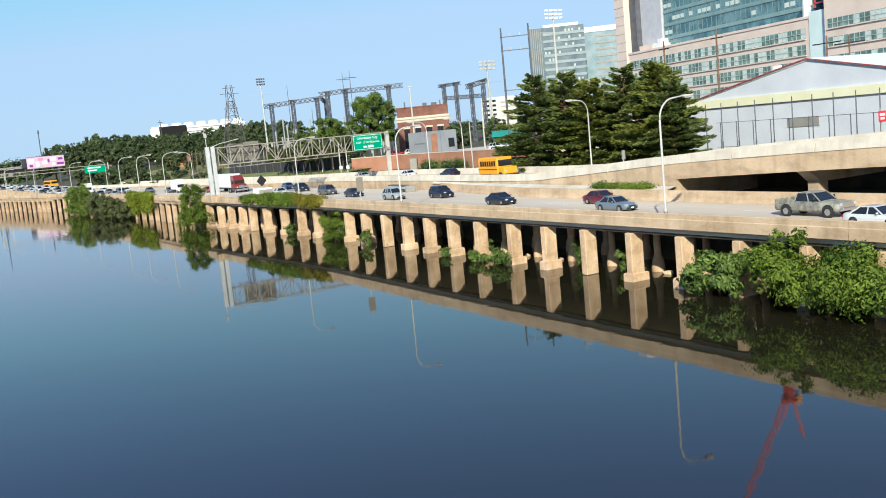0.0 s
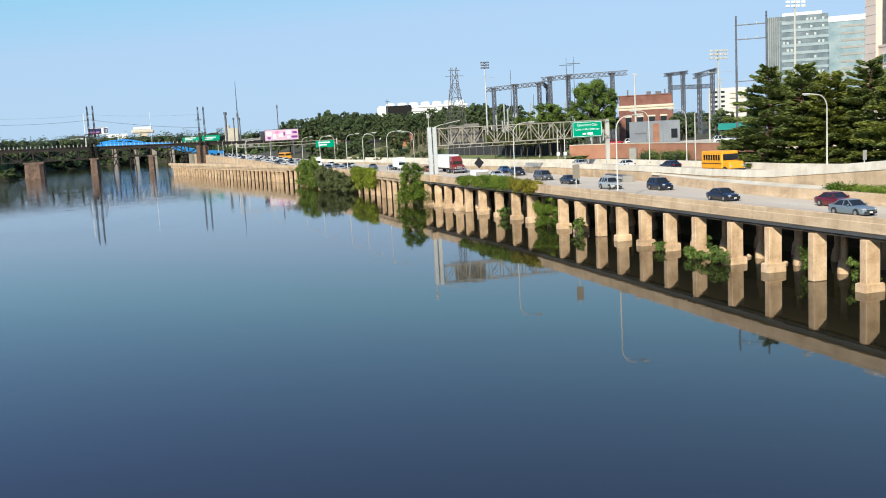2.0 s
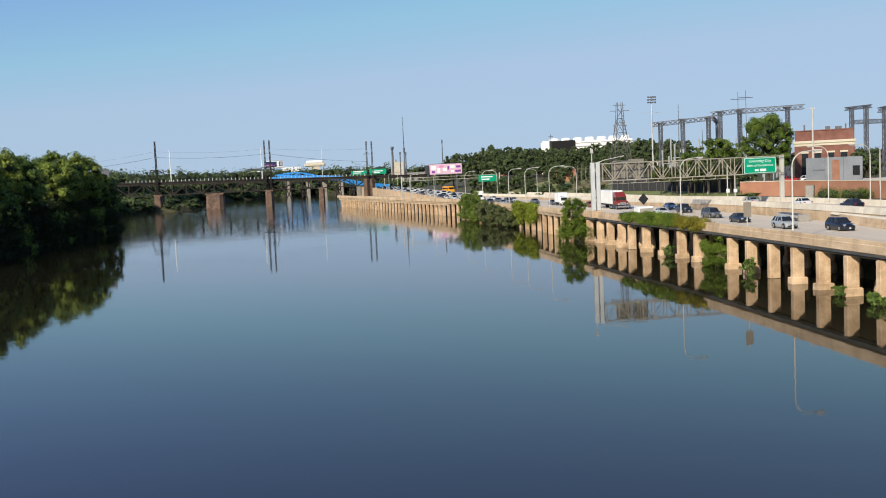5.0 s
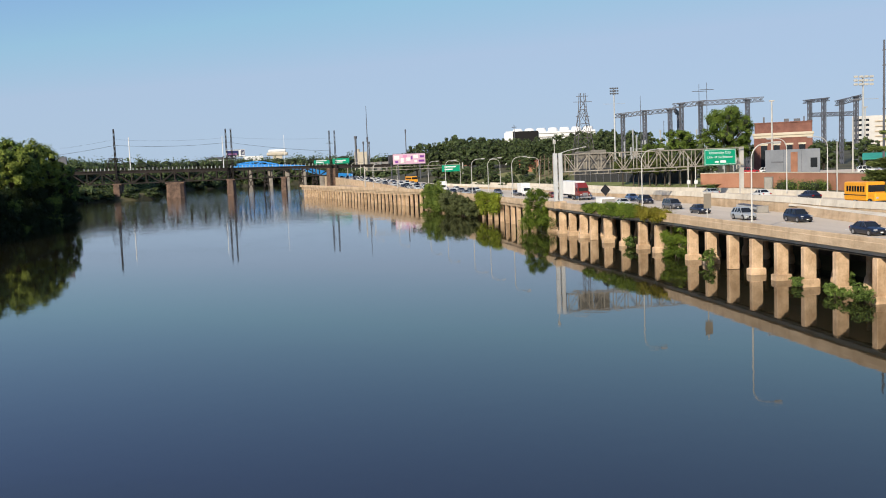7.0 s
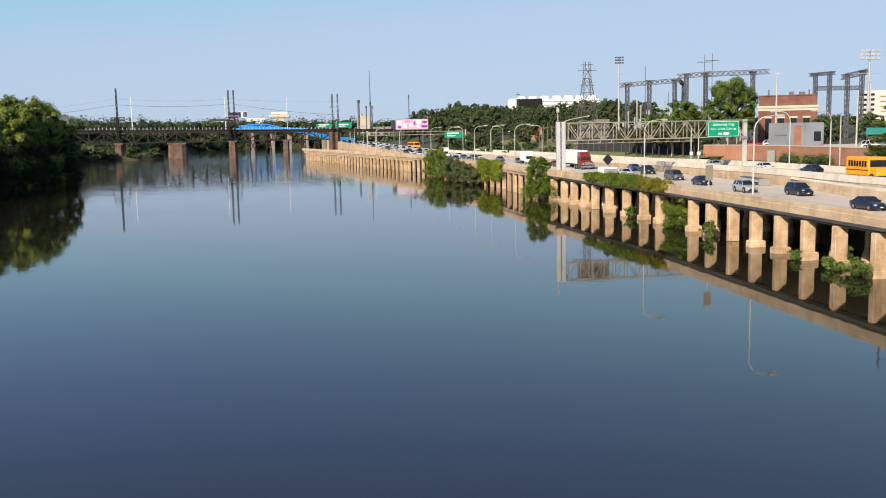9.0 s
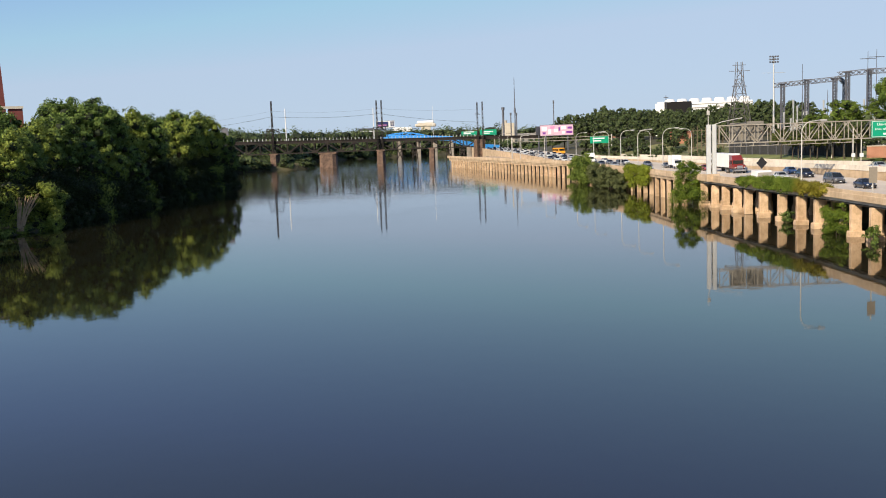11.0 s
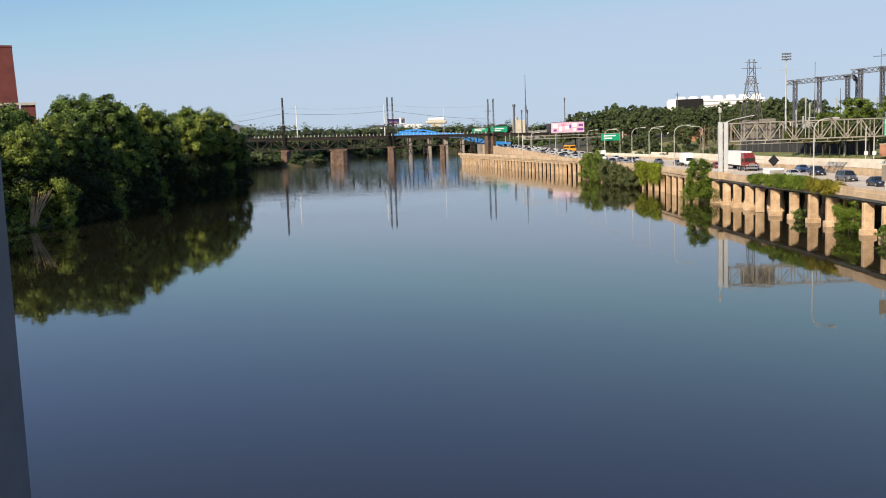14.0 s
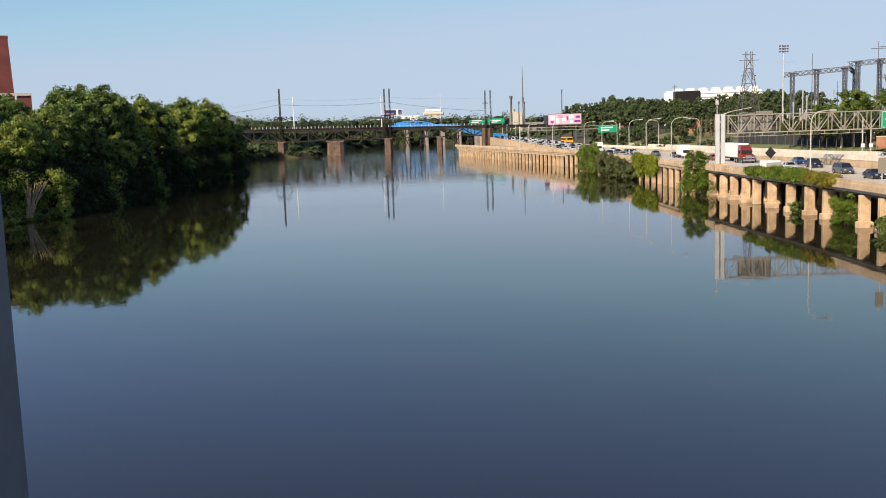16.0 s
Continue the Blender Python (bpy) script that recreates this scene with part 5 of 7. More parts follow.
def car(kind, colour, label, x, y, turn=0.0, z=None):
    length, w, hood, belt, roof, yf, yr0, yr1, yb, tail = SHAPES[kind]
    ob = thing("car", label, "car", x, y, road_z(y) if z is None else z, turn, group="traffic on the expressway")
    h, k = length / 2, w / 2
    skin = paint(colour)
    stations = [(-h, 0.66 * k, 0.34, 0.50, 0.56), (-h + 0.07, 0.82 * k, 0.26, 0.58, 0.68), (-h + 0.3, 0.93 * k, 0.2, 0.66, hood - 0.08), (-h + 0.75, 0.985 * k, 0.18, 0.72, hood - 0.02), (yf - 0.15, k, 0.18, 0.80, hood + 0.02),
                (yf + 0.1, k, 0.18, belt - 0.06, belt), (0.3, k, 0.18, belt - 0.05, belt + 0.01), (yb - 0.1, k, 0.18, belt - 0.04, belt + 0.01), (max(yb + 0.06, h - 0.5), 0.985 * k, 0.2, tail - 0.1, tail), (h - 0.14, 0.93 * k, 0.26, tail - 0.16, tail - 0.03), (h - 0.03, 0.84 * k, 0.32, 0.62, tail - 0.16), (h, 0.74 * k, 0.38, 0.56, 0.68)]
    part("body", shell(stations), skin, ob, smooth=True)
    greenhouse(ob, skin, yf + 0.04, yb, belt - 0.05, yr0, yr1, roof - 0.05, k - 0.10, k - 0.28)
    r = 0.32 if kind == "sedan" else 0.36
    axles = (-h + 0.9, h - 0.98)
    for ya in axles:
        for s in (-1, 1):
            part("wheel_arch", tube(bmesh.new(), [(s * (k - 0.1), ya, r + 0.02), (s * (k + 0.006), ya, r + 0.02)], r * 1.17, 18), BLACK, ob)
    wheel_set(ob, w + 0.05, r, axles)
    for s in (-1, 1):
        part("headlight", boxes((s * k * 0.70 - 0.17, s * k * 0.70 + 0.17, -h + 0.01, -h + 0.26, hood - 0.27, hood - 0.13), bevel=0.03), LENS, ob)
        part("tail_light", boxes((s * k * 0.72 - 0.15, s * k * 0.72 + 0.15, h - 0.14, h + 0.0, tail - 0.36, tail - 0.16), bevel=0.03), TAIL, ob)
        part("mirror", boxes((s * (k + 0.09) - 0.09, s * (k + 0.09) + 0.09, yf + 0.28, yf + 0.4, belt + 0.01, belt + 0.14), bevel=0.03), skin, ob)
    part("grille", boxes((-0.42, 0.42, -h - 0.012, -h + 0.1, 0.46, 0.60), bevel=0.02), BLACK, ob)
    part("bumper", boxes((-k + 0.22, k - 0.22, -h - 0.02, -h + 0.15, 0.28, 0.42), bevel=0.03), BLACK, ob)
    part("licence_plate", boxes((-0.16, 0.16, -h - 0.034, -h - 0.021, 0.34, 0.45)), WHITE, ob)
    ob.scale = (1 / UNIT,) * 3
    return ob


def pickup(x, y, label, skin):
    ob = thing("pickup_truck", label, "pickup truck", x, y, road_z(y), 0, group="traffic on the expressway")
    k = 1.0
    stations = [(-2.95, 0.8 * k, 0.5, 0.8, 0.9), (-2.86, 0.9 * k, 0.45, 0.95, 1.06), (-2.5, 0.98 * k, 0.42, 1.05, 1.17), (-1.5, k, 0.42, 1.1, 1.22), (-1.2, k, 0.42, 1.16, 1.24), (1.05, k, 0.42, 1.18, 1.25), (1.12, k, 0.42, 1.02, 1.06), (2.8, k, 0.45, 1.02, 1.06), (2.95, 0.96 * k, 0.5, 0.98, 1.02)]
    part("body", shell(stations), skin, ob, smooth=True)
    for s in (-1, 1):
        part("bed_side", boxes((s * 0.945 - 0.045, s * 0.945 + 0.045, 1.12, 2.93, 0.95, 1.32), bevel=0.03), skin, ob)
    part("tailgate", boxes((-0.9, 0.9, 2.84, 2.93, 0.95, 1.3), bevel=0.03), skin, ob)
    greenhouse(ob, skin, -1.28, 1.05, 1.2, -0.5, 0.9, 1.8, 0.93, 0.76)
    for ya in (-1.95, 1.85):
        for s in (-1, 1):
            part("wheel_arch", tube(bmesh.new(), [(s * 0.9, ya, 0.46), (s * 1.006, ya, 0.46)], 0.52, 18), BLACK, ob)
    part("bed", boxes((-0.88, 0.88, 1.15, 2.8, 1.02, 1.08)), BLACK, ob)
    part("grille", boxes((-0.6, 0.6, -2.99, -2.93, 0.72, 1.12), bevel=0.02), CHROME, ob)
    part("bumper", boxes((-0.98, 0.98, -3.1, -2.92, 0.5, 0.7), bevel=0.04), CHROME, ob)
    for s in (-1, 1):
        part("headlight", boxes((s * 0.78 - 0.16, s * 0.78 + 0.16, -2.985, -2.9, 0.85, 1.08), bevel=0.02), LENS, ob)
        part("mirror", boxes((s * 1.12 - 0.1, s * 1.12 + 0.1, -0.95, -0.85, 1.3, 1.55), bevel=0.03), BLACK, ob)
    wheel_set(ob, 2.06, 0.42, (-1.95, 1.85), 0.27)
    ob.scale = (1.03 / UNIT,) * 3
    return ob


CAMO = surface("grey_green_truck_wrap", (0.15, 0.145, 0.115), (0.34, 0.33, 0.28), 0.45, scale=2.4, fine=6, bump=0, contrast=0.3, local=True)
BLUE_BLACK, SILVER, PEARL, MAROON, GREY = (0.010, 0.013, 0.026), (0.36, 0.38, 0.39), (0.66, 0.66, 0.64), (0.12, 0.008, 0.015), (0.10, 0.10, 0.105)
pickup(6.6, -10.0, "mottled grey-green crew-cab pickup truck on the expressway", CAMO)
car("sedan", PEARL, "white saloon car on the expressway", 3.6, -16.8)
car("sedan", (0.16, 0.20, 0.235), "blue-grey saloon car on the expressway", 5.2, 8.2)
car("sedan", MAROON, "dark maroon saloon car on the expressway", 8.9, 14.6)
car("sedan", BLUE_BLACK, "dark blue saloon car on the expressway", 6.2, 27.0)
car("suv", BLUE_BLACK, "dark blue estate car on the expressway", 9.6, 45.0)
car("suv", SILVER, "silver compact car on the expressway", 6.8, 52.0)
car("sedan", BLUE_BLACK, "black saloon car on the expressway", 7.9, 66.5)
car("van", GREY, "grey minivan on the expressway", 9.2, 79.0)
car("suv", BLUE_BLACK, "dark estate car on the expressway", 12.0, 97.0)
car("sedan", (0.10, 0.17, 0.32), "blue saloon car on the expressway", 14.4, 110)
car("sedan", PEARL, "white saloon car on the expressway", 6.8, 93.0)
car("van", PEARL, "white passenger van on the expressway", 10.2, 124.0)
car("sedan", (0.35, 0.02, 0.03), "red saloon car on the expressway", 7.0, 136.0)
rng = random.Random(9)
tones = [PEARL, PEARL, SILVER, GREY, BLUE_BLACK, (0.05, 0.06, 0.09), PEARL, SILVER, PEARL, BLUE_BLACK]
words = ["white", "white", "silver", "grey", "black", "dark blue", "white", "silver", "white", "black"]
for lane, offset in enumerate((3.2, 6.8, 10.4)):
    y = 148.0 + lane * 5
    while y < 470:
        k = rng.randrange(len(tones))
        base = river_x(y) + offset + 0.4
        slope = (river_x(y + 3) - river_x(y - 3)) / 6
        if not (lane == 1 and 118 < y < 172):
            car(rng.choice(("sedan", "suv", "sedan", "van")), tones[k], words[k] + " car in the far queue of traffic", base, y, -math.degrees(math.atan(slope)))
        y += rng.uniform(11, 22)
for x, y, k, word in ((21.0, 92.0, SILVER, "silver"), (22.3, 78, PEARL, "white"), (23.0, 66, BLUE_BLACK, "black")):
    car("sedan", k, word + " car on the ramp behind the pale parapet", x, y, 180, wall_top(y) - 0.8)


def semi(x, y):
    ob = thing("lorry", "red tractor unit pulling a plain white box trailer", "lorry", x, y, road_z(y), 0, group="traffic on the expressway")
    red = paint((0.22, 0.025, 0.02))
    bm = boxes((-1.2, 1.2, -3.4, -1.9, 1.0, 1.75), bevel=0.12)
    box(bm, -1.22, 1.22, -2.0, 0.2, 0.95, 2.9, bevel=0.1)
    cabin(bm, -1.9, 0.25, 2.85, -0.9, 0.25, 3.75, 1.15, 1.0)
    part("cab", bm, red, ob, "red painted cab")
    part("windscreen", boxes((-1.05, 1.05, -2.03, -1.98, 1.95, 2.7), bevel=0.01), GLASS, ob)
    for s in (-1, 1):
        part("side_window", boxes((s * 1.225 - 0.015, s * 1.225 + 0.015, -1.7, -0.8, 1.95, 2.6)), GLASS, ob)
        part("headlight", boxes((s * 0.95 - 0.18, s * 0.95 + 0.18, -3.43, -3.35, 1.1, 1.35), bevel=0.02), LENS, ob)
        part("exhaust_stack", tube(bmesh.new(), [(s * 1.1, 0.45, 1.0), (s * 1.1, 0.45, 3.9)], 0.08, 8), CHROME, ob)
    part("grille", boxes((-0.62, 0.62, -3.46, -3.38, 1.0, 1.65), bevel=0.02), CHROME, ob)
    part("bumper", boxes((-1.2, 1.2, -3.6, -3.35, 0.45, 0.85), bevel=0.05), CHROME, ob)
    part("trailer", boxes((-1.27, 1.27, 0.8, 14.2, 1.15, 4.05), bevel=0.04), WHITE, ob, "plain white box trailer")
    part("chassis", boxes((-0.5, 0.5, -3.0, 14.0, 0.75, 1.0)), BLACK, ob)
    wheel_set(ob, 2.45, 0.5, (-2.7, 1.0, 2.2, 11.6, 12.9), 0.3)
    ob.scale = (1.03 / UNIT,) * 3
    return ob


semi(8.3, 121.0)


def box_truck(x, y):
    ob = thing("box_truck", "white box truck in the traffic", "lorry", x, y, road_z(y), 0, group="traffic on the expressway")
    bm = boxes((-1.05, 1.05, -3.2, -1.5, 0.6, 1.25), bevel=0.1)
    cabin(bm, -2.4, -0.9, 1.2, -1.9, -0.9, 2.25, 1.0, 0.88)
    part("cab", bm, WHITE, ob)
    part("windscreen", cabin(bmesh.new(), -2.42, -1.0, 1.35, -2.0, -1.0, 2.1, 0.86, 0.78), GLASS, ob)
    part("cargo_box", boxes((-1.2, 1.2, -0.8, 3.4, 0.9, 3.3), bevel=0.04), WHITE, ob)
    wheel_set(ob, 2.1, 0.4, (-2.3, 2.2), 0.28)
    ob.scale = (1.03 / UNIT,) * 3
    return ob


box_truck(5.0, 152.0)
box_truck(-4.0, 214.0)


def school_bus(x, y, z, turn, length=8.6):
    ob = thing("school_bus", "bright yellow school bus with dark windows", "bus", x, y, z, turn, group="school buses")
    yellow = surface("bus_yellow", (0.72, 0.30, 0.008), (0.80, 0.36, 0.012), 0.4, scale=0.8, bump=0)
    h = length / 2
    bm = boxes((-1.15, 1.15, -h + 1.3, h, 0.55, 2.7), bevel=0.16)
    box(bm, -1.0, 1.0, -h, -h + 1.4, 0.55, 1.5, bevel=0.14)
    part("body", bm, yellow, ob)
    for s in (-1, 1):
        for k in range(7):
            y0 = -h + 1.75 + k * (length - 2.2) / 7
            part("window", boxes((s * 1.155 - 0.02, s * 1.155 + 0.02, y0, y0 + (length - 2.2) / 7 - 0.16, 1.62, 2.25)), GLASS, ob)
        part("rub_rail", boxes((s * 1.16 - 0.025, s * 1.16 + 0.025, -h + 1.4, h - 0.1, 1.2, 1.28)), BLACK, ob)
        part("headlight", boxes((s * 0.75 - 0.12, s * 0.75 + 0.12, -h - 0.02, -h + 0.05, 0.9, 1.1)), LENS, ob)
    part("windscreen", boxes((-1.0, 1.0, -h + 1.27, -h + 1.31, 1.6, 2.35)), GLASS, ob)
    part("bumper", boxes((-1.1, 1.1, -h - 0.12, -h + 0.02, 0.45, 0.65), bevel=0.02), BLACK, ob)
    wheel_set(ob, 2.2, 0.45, (-h + 0.9, h - 2.2), 0.28)
    return ob


school_bus(wall_x(47) + 3.4, 47.0, wall_top(47) - 0.8, 0, 5.8)
school_bus(inner_x(300) - 6, 300, road_z(300), 10, 9.5)

# ---- railing post beside the camera ----
tagged(part("outrigger", boxes((-46.0, -44.7, -49.545, -48.0, 10.0, 10.4)), CONCRETE), "concrete ledge carrying the railing post", "bridge deck", kind="structure")
ob = thing("railing_post", "slate grey painted steel railing post on the footbridge", "railing post", -45.0, -48.25, 10.4)
part("post", boxes((-0.16, 0.144, -0.1, 0.1, 0.03, 3.4), bevel=0.012), surface("slate_paint", (0.075, 0.10, 0.125), (0.11, 0.14, 0.17), 0.6, scale=4, fine=30, bump=0.03), ob)
part("base_plate", boxes((-0.25, 0.25, -0.2, 0.2, 0.0, 0.03)), STEEL, ob)



# ---- railway bridge across the river ----
def rail_y(x):
    return 440.0 + (x + 135.0) * 0.127


def rail_top(x):
    return float(np.interp(x, [-190, -135, -80, -28, 14, 80], [15.6, 15.0, 14.2, 13.6, 12.9, 12.6]))


rail = thing("railway_bridge", "dark rusty iron railway bridge on brown stone piers", "bridge")
xs = steps(-186, 80, 6.0)
part("deck_girder", sweep(bmesh.new(), [(x, rail_y(x), rail_top(x)) for x in xs], [(-2.6, -1.5), (2.6, -1.5), (2.6, 0), (-2.6, 0)]), RUST, rail, "dark rusty plate girder")
part("ballast_edge", sweep(bmesh.new(), [(x, rail_y(x), rail_top(x)) for x in xs], [(2.62, -0.35), (2.9, -0.35), (2.9, 0.12), (2.62, 0.12)]), RUST, rail)
supports = [-184, -135, -107.5, -80, -53, -28]
for a, b in zip(supports, supports[1:]):
    ya, yb = rail_y(a) - 2.4, rail_y(b) - 2.4
    zt = rail_top((a + b) / 2) - 1.5
    n = max(3, round((b - a) / 6.8))
    for k in range(n):
        xa, xb = a + (b - a) * k / n, a + (b - a) * (k + 1) / n
        za = 8.4 - 0.0 * k
        for dy in (0.0, 4.6):
            rows = [((xa, rail_y(xa) - 2.4 + dy, za), (xb, rail_y(xb) - 2.4 + dy, za)),
                    ((xa, rail_y(xa) - 2.4 + dy, za if k % 2 else zt), (xb, rail_y(xb) - 2.4 + dy, zt if k % 2 else za)),
                    ((xa, rail_y(xa) - 2.4 + dy, za), (xa, rail_y(xa) - 2.4 + dy, zt))]
            part("truss_panel", beams(rows, 0.5, 0.5), RUST, rail)
tick = finish(boxes((-0.15, 0.15, -0.06, 0.06, 0.0, 1.2)), "railing_stanchion", STEEL)
for x in steps(-150, -30, 1.9):
    ob = part("railing_stanchion", tick, None, rail)
    ob.location = (x, rail_y(x) - 2.75, rail_top(x) + 0.1)
part("handrail", sweep(bmesh.new(), [(x, rail_y(x) - 2.75, rail_top(x) + 1.15) for x in steps(-160, 60, 10)], [(-0.06, 0), (0.06, 0), (0.06, 0.12), (-0.06, 0.12)]), RUST, rail)
for x, w, z in ((-135, 2.1, 7.9), (-107.5, 4.5, 7.4), (-80, 2.1, 7.9), (-53, 1.6, 7.9)):
    bm = bmesh.new()
    prism(bm, [(-w, -3.6), (-w * 0.6, -4.8), (w * 0.6, -4.8), (w, -3.6), (w, 4), (-w, 4)], -2.5, z)
    for vert in bm.verts:
        if vert.co.z > 0:
            vert.co.x *= 0.93
    box(bm, -w - 0.15, w + 0.15, -4.4, 4.2, z + 0.003, z + 0.7)
    ob = part("stone_pier", bm, STONE, rail, "brown stone pier")
    ob.location = (x, rail_y(x), 0)
part("abutment", boxes((-30.5, -24.5, rail_y(-28) - 3.2, rail_y(-28) + 3.4, 0.0, rail_top(-28) - 1.6)), STONE, rail, "brown stone abutment")
for x in (-70, -62, -44, -37):
    bm = beams([((x - 1.5, rail_y(x) - 2, 0), (x - 0.8, rail_y(x) - 2, rail_top(x) - 1.5)), ((x + 1.5, rail_y(x) - 2, 0), (x + 0.8, rail_y(x) - 2, rail_top(x) - 1.5)), ((x - 1.4, rail_y(x) - 2, 3), (x + 1, rail_y(x) - 2, 8)), ((x + 1.4, rail_y(x) - 2, 3), (x - 1, rail_y(x) - 2, 8))], 0.5)
    part("trestle_bent", bm, RUST, rail)


def lattice_mast(name, label, category, x, y, z0, z1, w0, w1, material, arms=(), member=0.12, bays=8, parent_group=""):
    """A square lattice mast tapering from w0 to w1; arms are (height, reach)."""
    ob = thing(name, label, category, x, y, z0, group=parent_group)
    h = z1 - z0
    for sx in (-1, 1):
        for sy in (-1, 1):
            part("leg", beams([((sx * w0 / 2, sy * w0 / 2, 0), (sx * w1 / 2, sy * w1 / 2, h))], member * 1.4), material, ob)
    for face in range(4):
        rows = []
        for k in range(bays):
            fa, fb = k / bays, (k + 1) / bays
            wa, wb = (w0 + (w1 - w0) * fa) / 2, (w0 + (w1 - w0) * fb) / 2
            left, right = ((-1, -1), (1, -1)) if face == 0 else ((1, -1), (1, 1)) if face == 1 else ((1, 1), (-1, 1)) if face == 2 else ((-1, 1), (-1, -1))
            a0, a1 = (left[0] * wa, left[1] * wa, fa * h), (right[0] * wa, right[1] * wa, fa * h)
            b0, b1 = (left[0] * wb, left[1] * wb, fb * h), (right[0] * wb, right[1] * wb, fb * h)
            rows += [(a0, b1), (a1, b0), (b0, b1)]
        for bar in rows:
            part("brace", beams([bar], member), material, ob)
    for z, reach in arms:
        part("cross_arm", beams([((-reach, 0, z - z0), (reach, 0, z - z0)), ((-reach, 0, z - z0), (0, 0, z - z0 + 1.2)), ((reach, 0, z - z0), (0, 0, z - z0 + 1.2))], member), material, ob)
    return ob


mast_label = "dark lattice catenary mast on the railway bridge"
lattice_mast("catenary_mast", mast_label, "mast", -135, rail_y(-135) - 3.4, rail_top(-135) - 7, 35.6, 0.9, 0.5, RUST, member=0.13, bays=10, parent_group="railway masts")
for x in (-81.2, -78.6):
    lattice_mast("catenary_mast", mast_label, "mast", x, rail_y(x) - 3.4, rail_top(x) - 6, 34.2, 0.8, 0.45, RUST, member=0.12, bays=10, parent_group="railway masts")
for x in (-28.3, -25.5):
    lattice_mast("catenary_mast", mast_label, "mast", x, rail_y(x) - 3.6, 2.0, 31.8, 0.8, 0.5, RUST, ((25, 1.5),) if x < -27 else (), member=0.11, bays=12, parent_group="railway masts")
for x, z in ((-135, 19.0), (-80, 19.0)):
    ob = thing("signal_bridge", "dark iron frame straddling the railway tracks", "signal frame", x, rail_y(x), rail_top(x))
    part("frame", beams([((-4.5, -2.8, 0), (-3.0, -2.8, 6.2)), ((4.5, -2.8, 0), (3.0, -2.8, 6.2)), ((-3.4, -2.8, 6.2), (3.4, -2.8, 6.2)), ((-3.4, -2.8, 4.8), (3.4, -2.8, 4.8)), ((-3, -2.8, 4.8), (0, -2.8, 6.2)), ((3, -2.8, 4.8), (0, -2.8, 6.2))], 0.32), RUST, ob)
for x, top, r in ((-128.6, 16.6, 0.3), (-83.2, 16.4, 0.26), (-52, 16.6, 0.11)):
    ob = thing("pole", "slim white pole on the railway bridge", "pole", x, rail_y(x) - 0.6, rail_top(x))
    part("shaft", tube(bmesh.new(), [(0, 0, 0), (0, 0, top)], [r, r * 0.7], 8), WHITE, ob)


def wire(a, b, sag, r=0.04, label="sagging power line between the railway masts"):
    a, b = Vector(a), Vector(b)
    pts = [a.lerp(b, k / 10) - Vector((0, 0, sag * 4 * (k / 10) * (1 - k / 10))) for k in range(11)]
    ob = part("power_line", tube(bmesh.new(), pts, r, 4), BLACK)
    return tagged(ob, label, "cable", "power lines")


for za, zb, zc, thick in ((27.6, 27.4, 21.2, 0.06), (30.5, 30.0, 28.0, 0.025), (19.5, 19.3, 18.0, 0.03)):
    ya, yb, yc = rail_y(-135) - 3.4, rail_y(-80) - 3.4, rail_y(-28) - 3.4
    wire((-190, ya - 8, za - 6.0), (-135, ya, za), 1.0, thick)
    wire((-135, ya, za), (-80, yb, zb), 1.2, thick)
    wire((-80, yb, zb), (-28, yc, zc), 0.8, thick)

# ---- blue bridge farther off ----
BLUE = surface("blue_bridge_paint", (0.018, 0.19, 0.52), (0.035, 0.27, 0.66), 0.5, scale=0.2, fine=2, bump=0.05)
CONCRETE_GREY = surface("grey_concrete", (0.15, 0.13, 0.11), (0.36, 0.32, 0.27), 0.9, scale=0.4, fine=3, bump=0.2)
blue = thing("road_bridge", "bright blue steel road bridge with arched trusses", "bridge")
for k in range(9):
    f = k / 8
    x, y = -93 + 52 * f, 694 - 30 * f
    z = 17.0 - 3.4 * f
    rise = 3.4 * math.sin(math.pi * min(1, f * 1.25 + 0.08)) if f < 0.75 else 0.6
    if k:
        part("truss_panel", beams([((px, py, pz), (x, y, z)), ((px, py, pz + prise), (x, y, z + rise)), ((px, py, pz), (x, y, z + rise)), ((x, y, z), (x, y, z + rise))], 0.8, 0.8), BLUE, blue)
        part("web_plate", beams([((px, py, pz + 0.6), (x, y, z + 0.6))], 0.5, 2.0), BLUE, blue)
    px, py, pz, prise = x, y, z, rise
part("approach_girder", sweep(bmesh.new(), [(-41, 664, 13.8), (-34, 630, 11.6), (-22, 560, 9.0), (-14, 520, 8.2)], [(-1, -3.0), (1, -3.0), (1, 0), (-1, 0)]), BLUE, blue)
part("deck", sweep(bmesh.new(), [(-93, 694, 16.6), (-41, 664, 13.4)], [(-1.2, -1.4), (6, -1.4), (6, 0), (-1.2, 0)]), BLUE, blue)
for x, y, top in ((-83, 688, 14.5), (-67.5, 680, 13.6), (-54.5, 672, 13.0), (-42, 664, 12.0), (-30, 600, 7.5)):
    bm = boxes((x - 1.7, x + 1.7, y - 3, y + 3, -2, top), bevel=0.2)
    part("pier", bm, CONCRETE_GREY, blue, "weathered concrete pier")

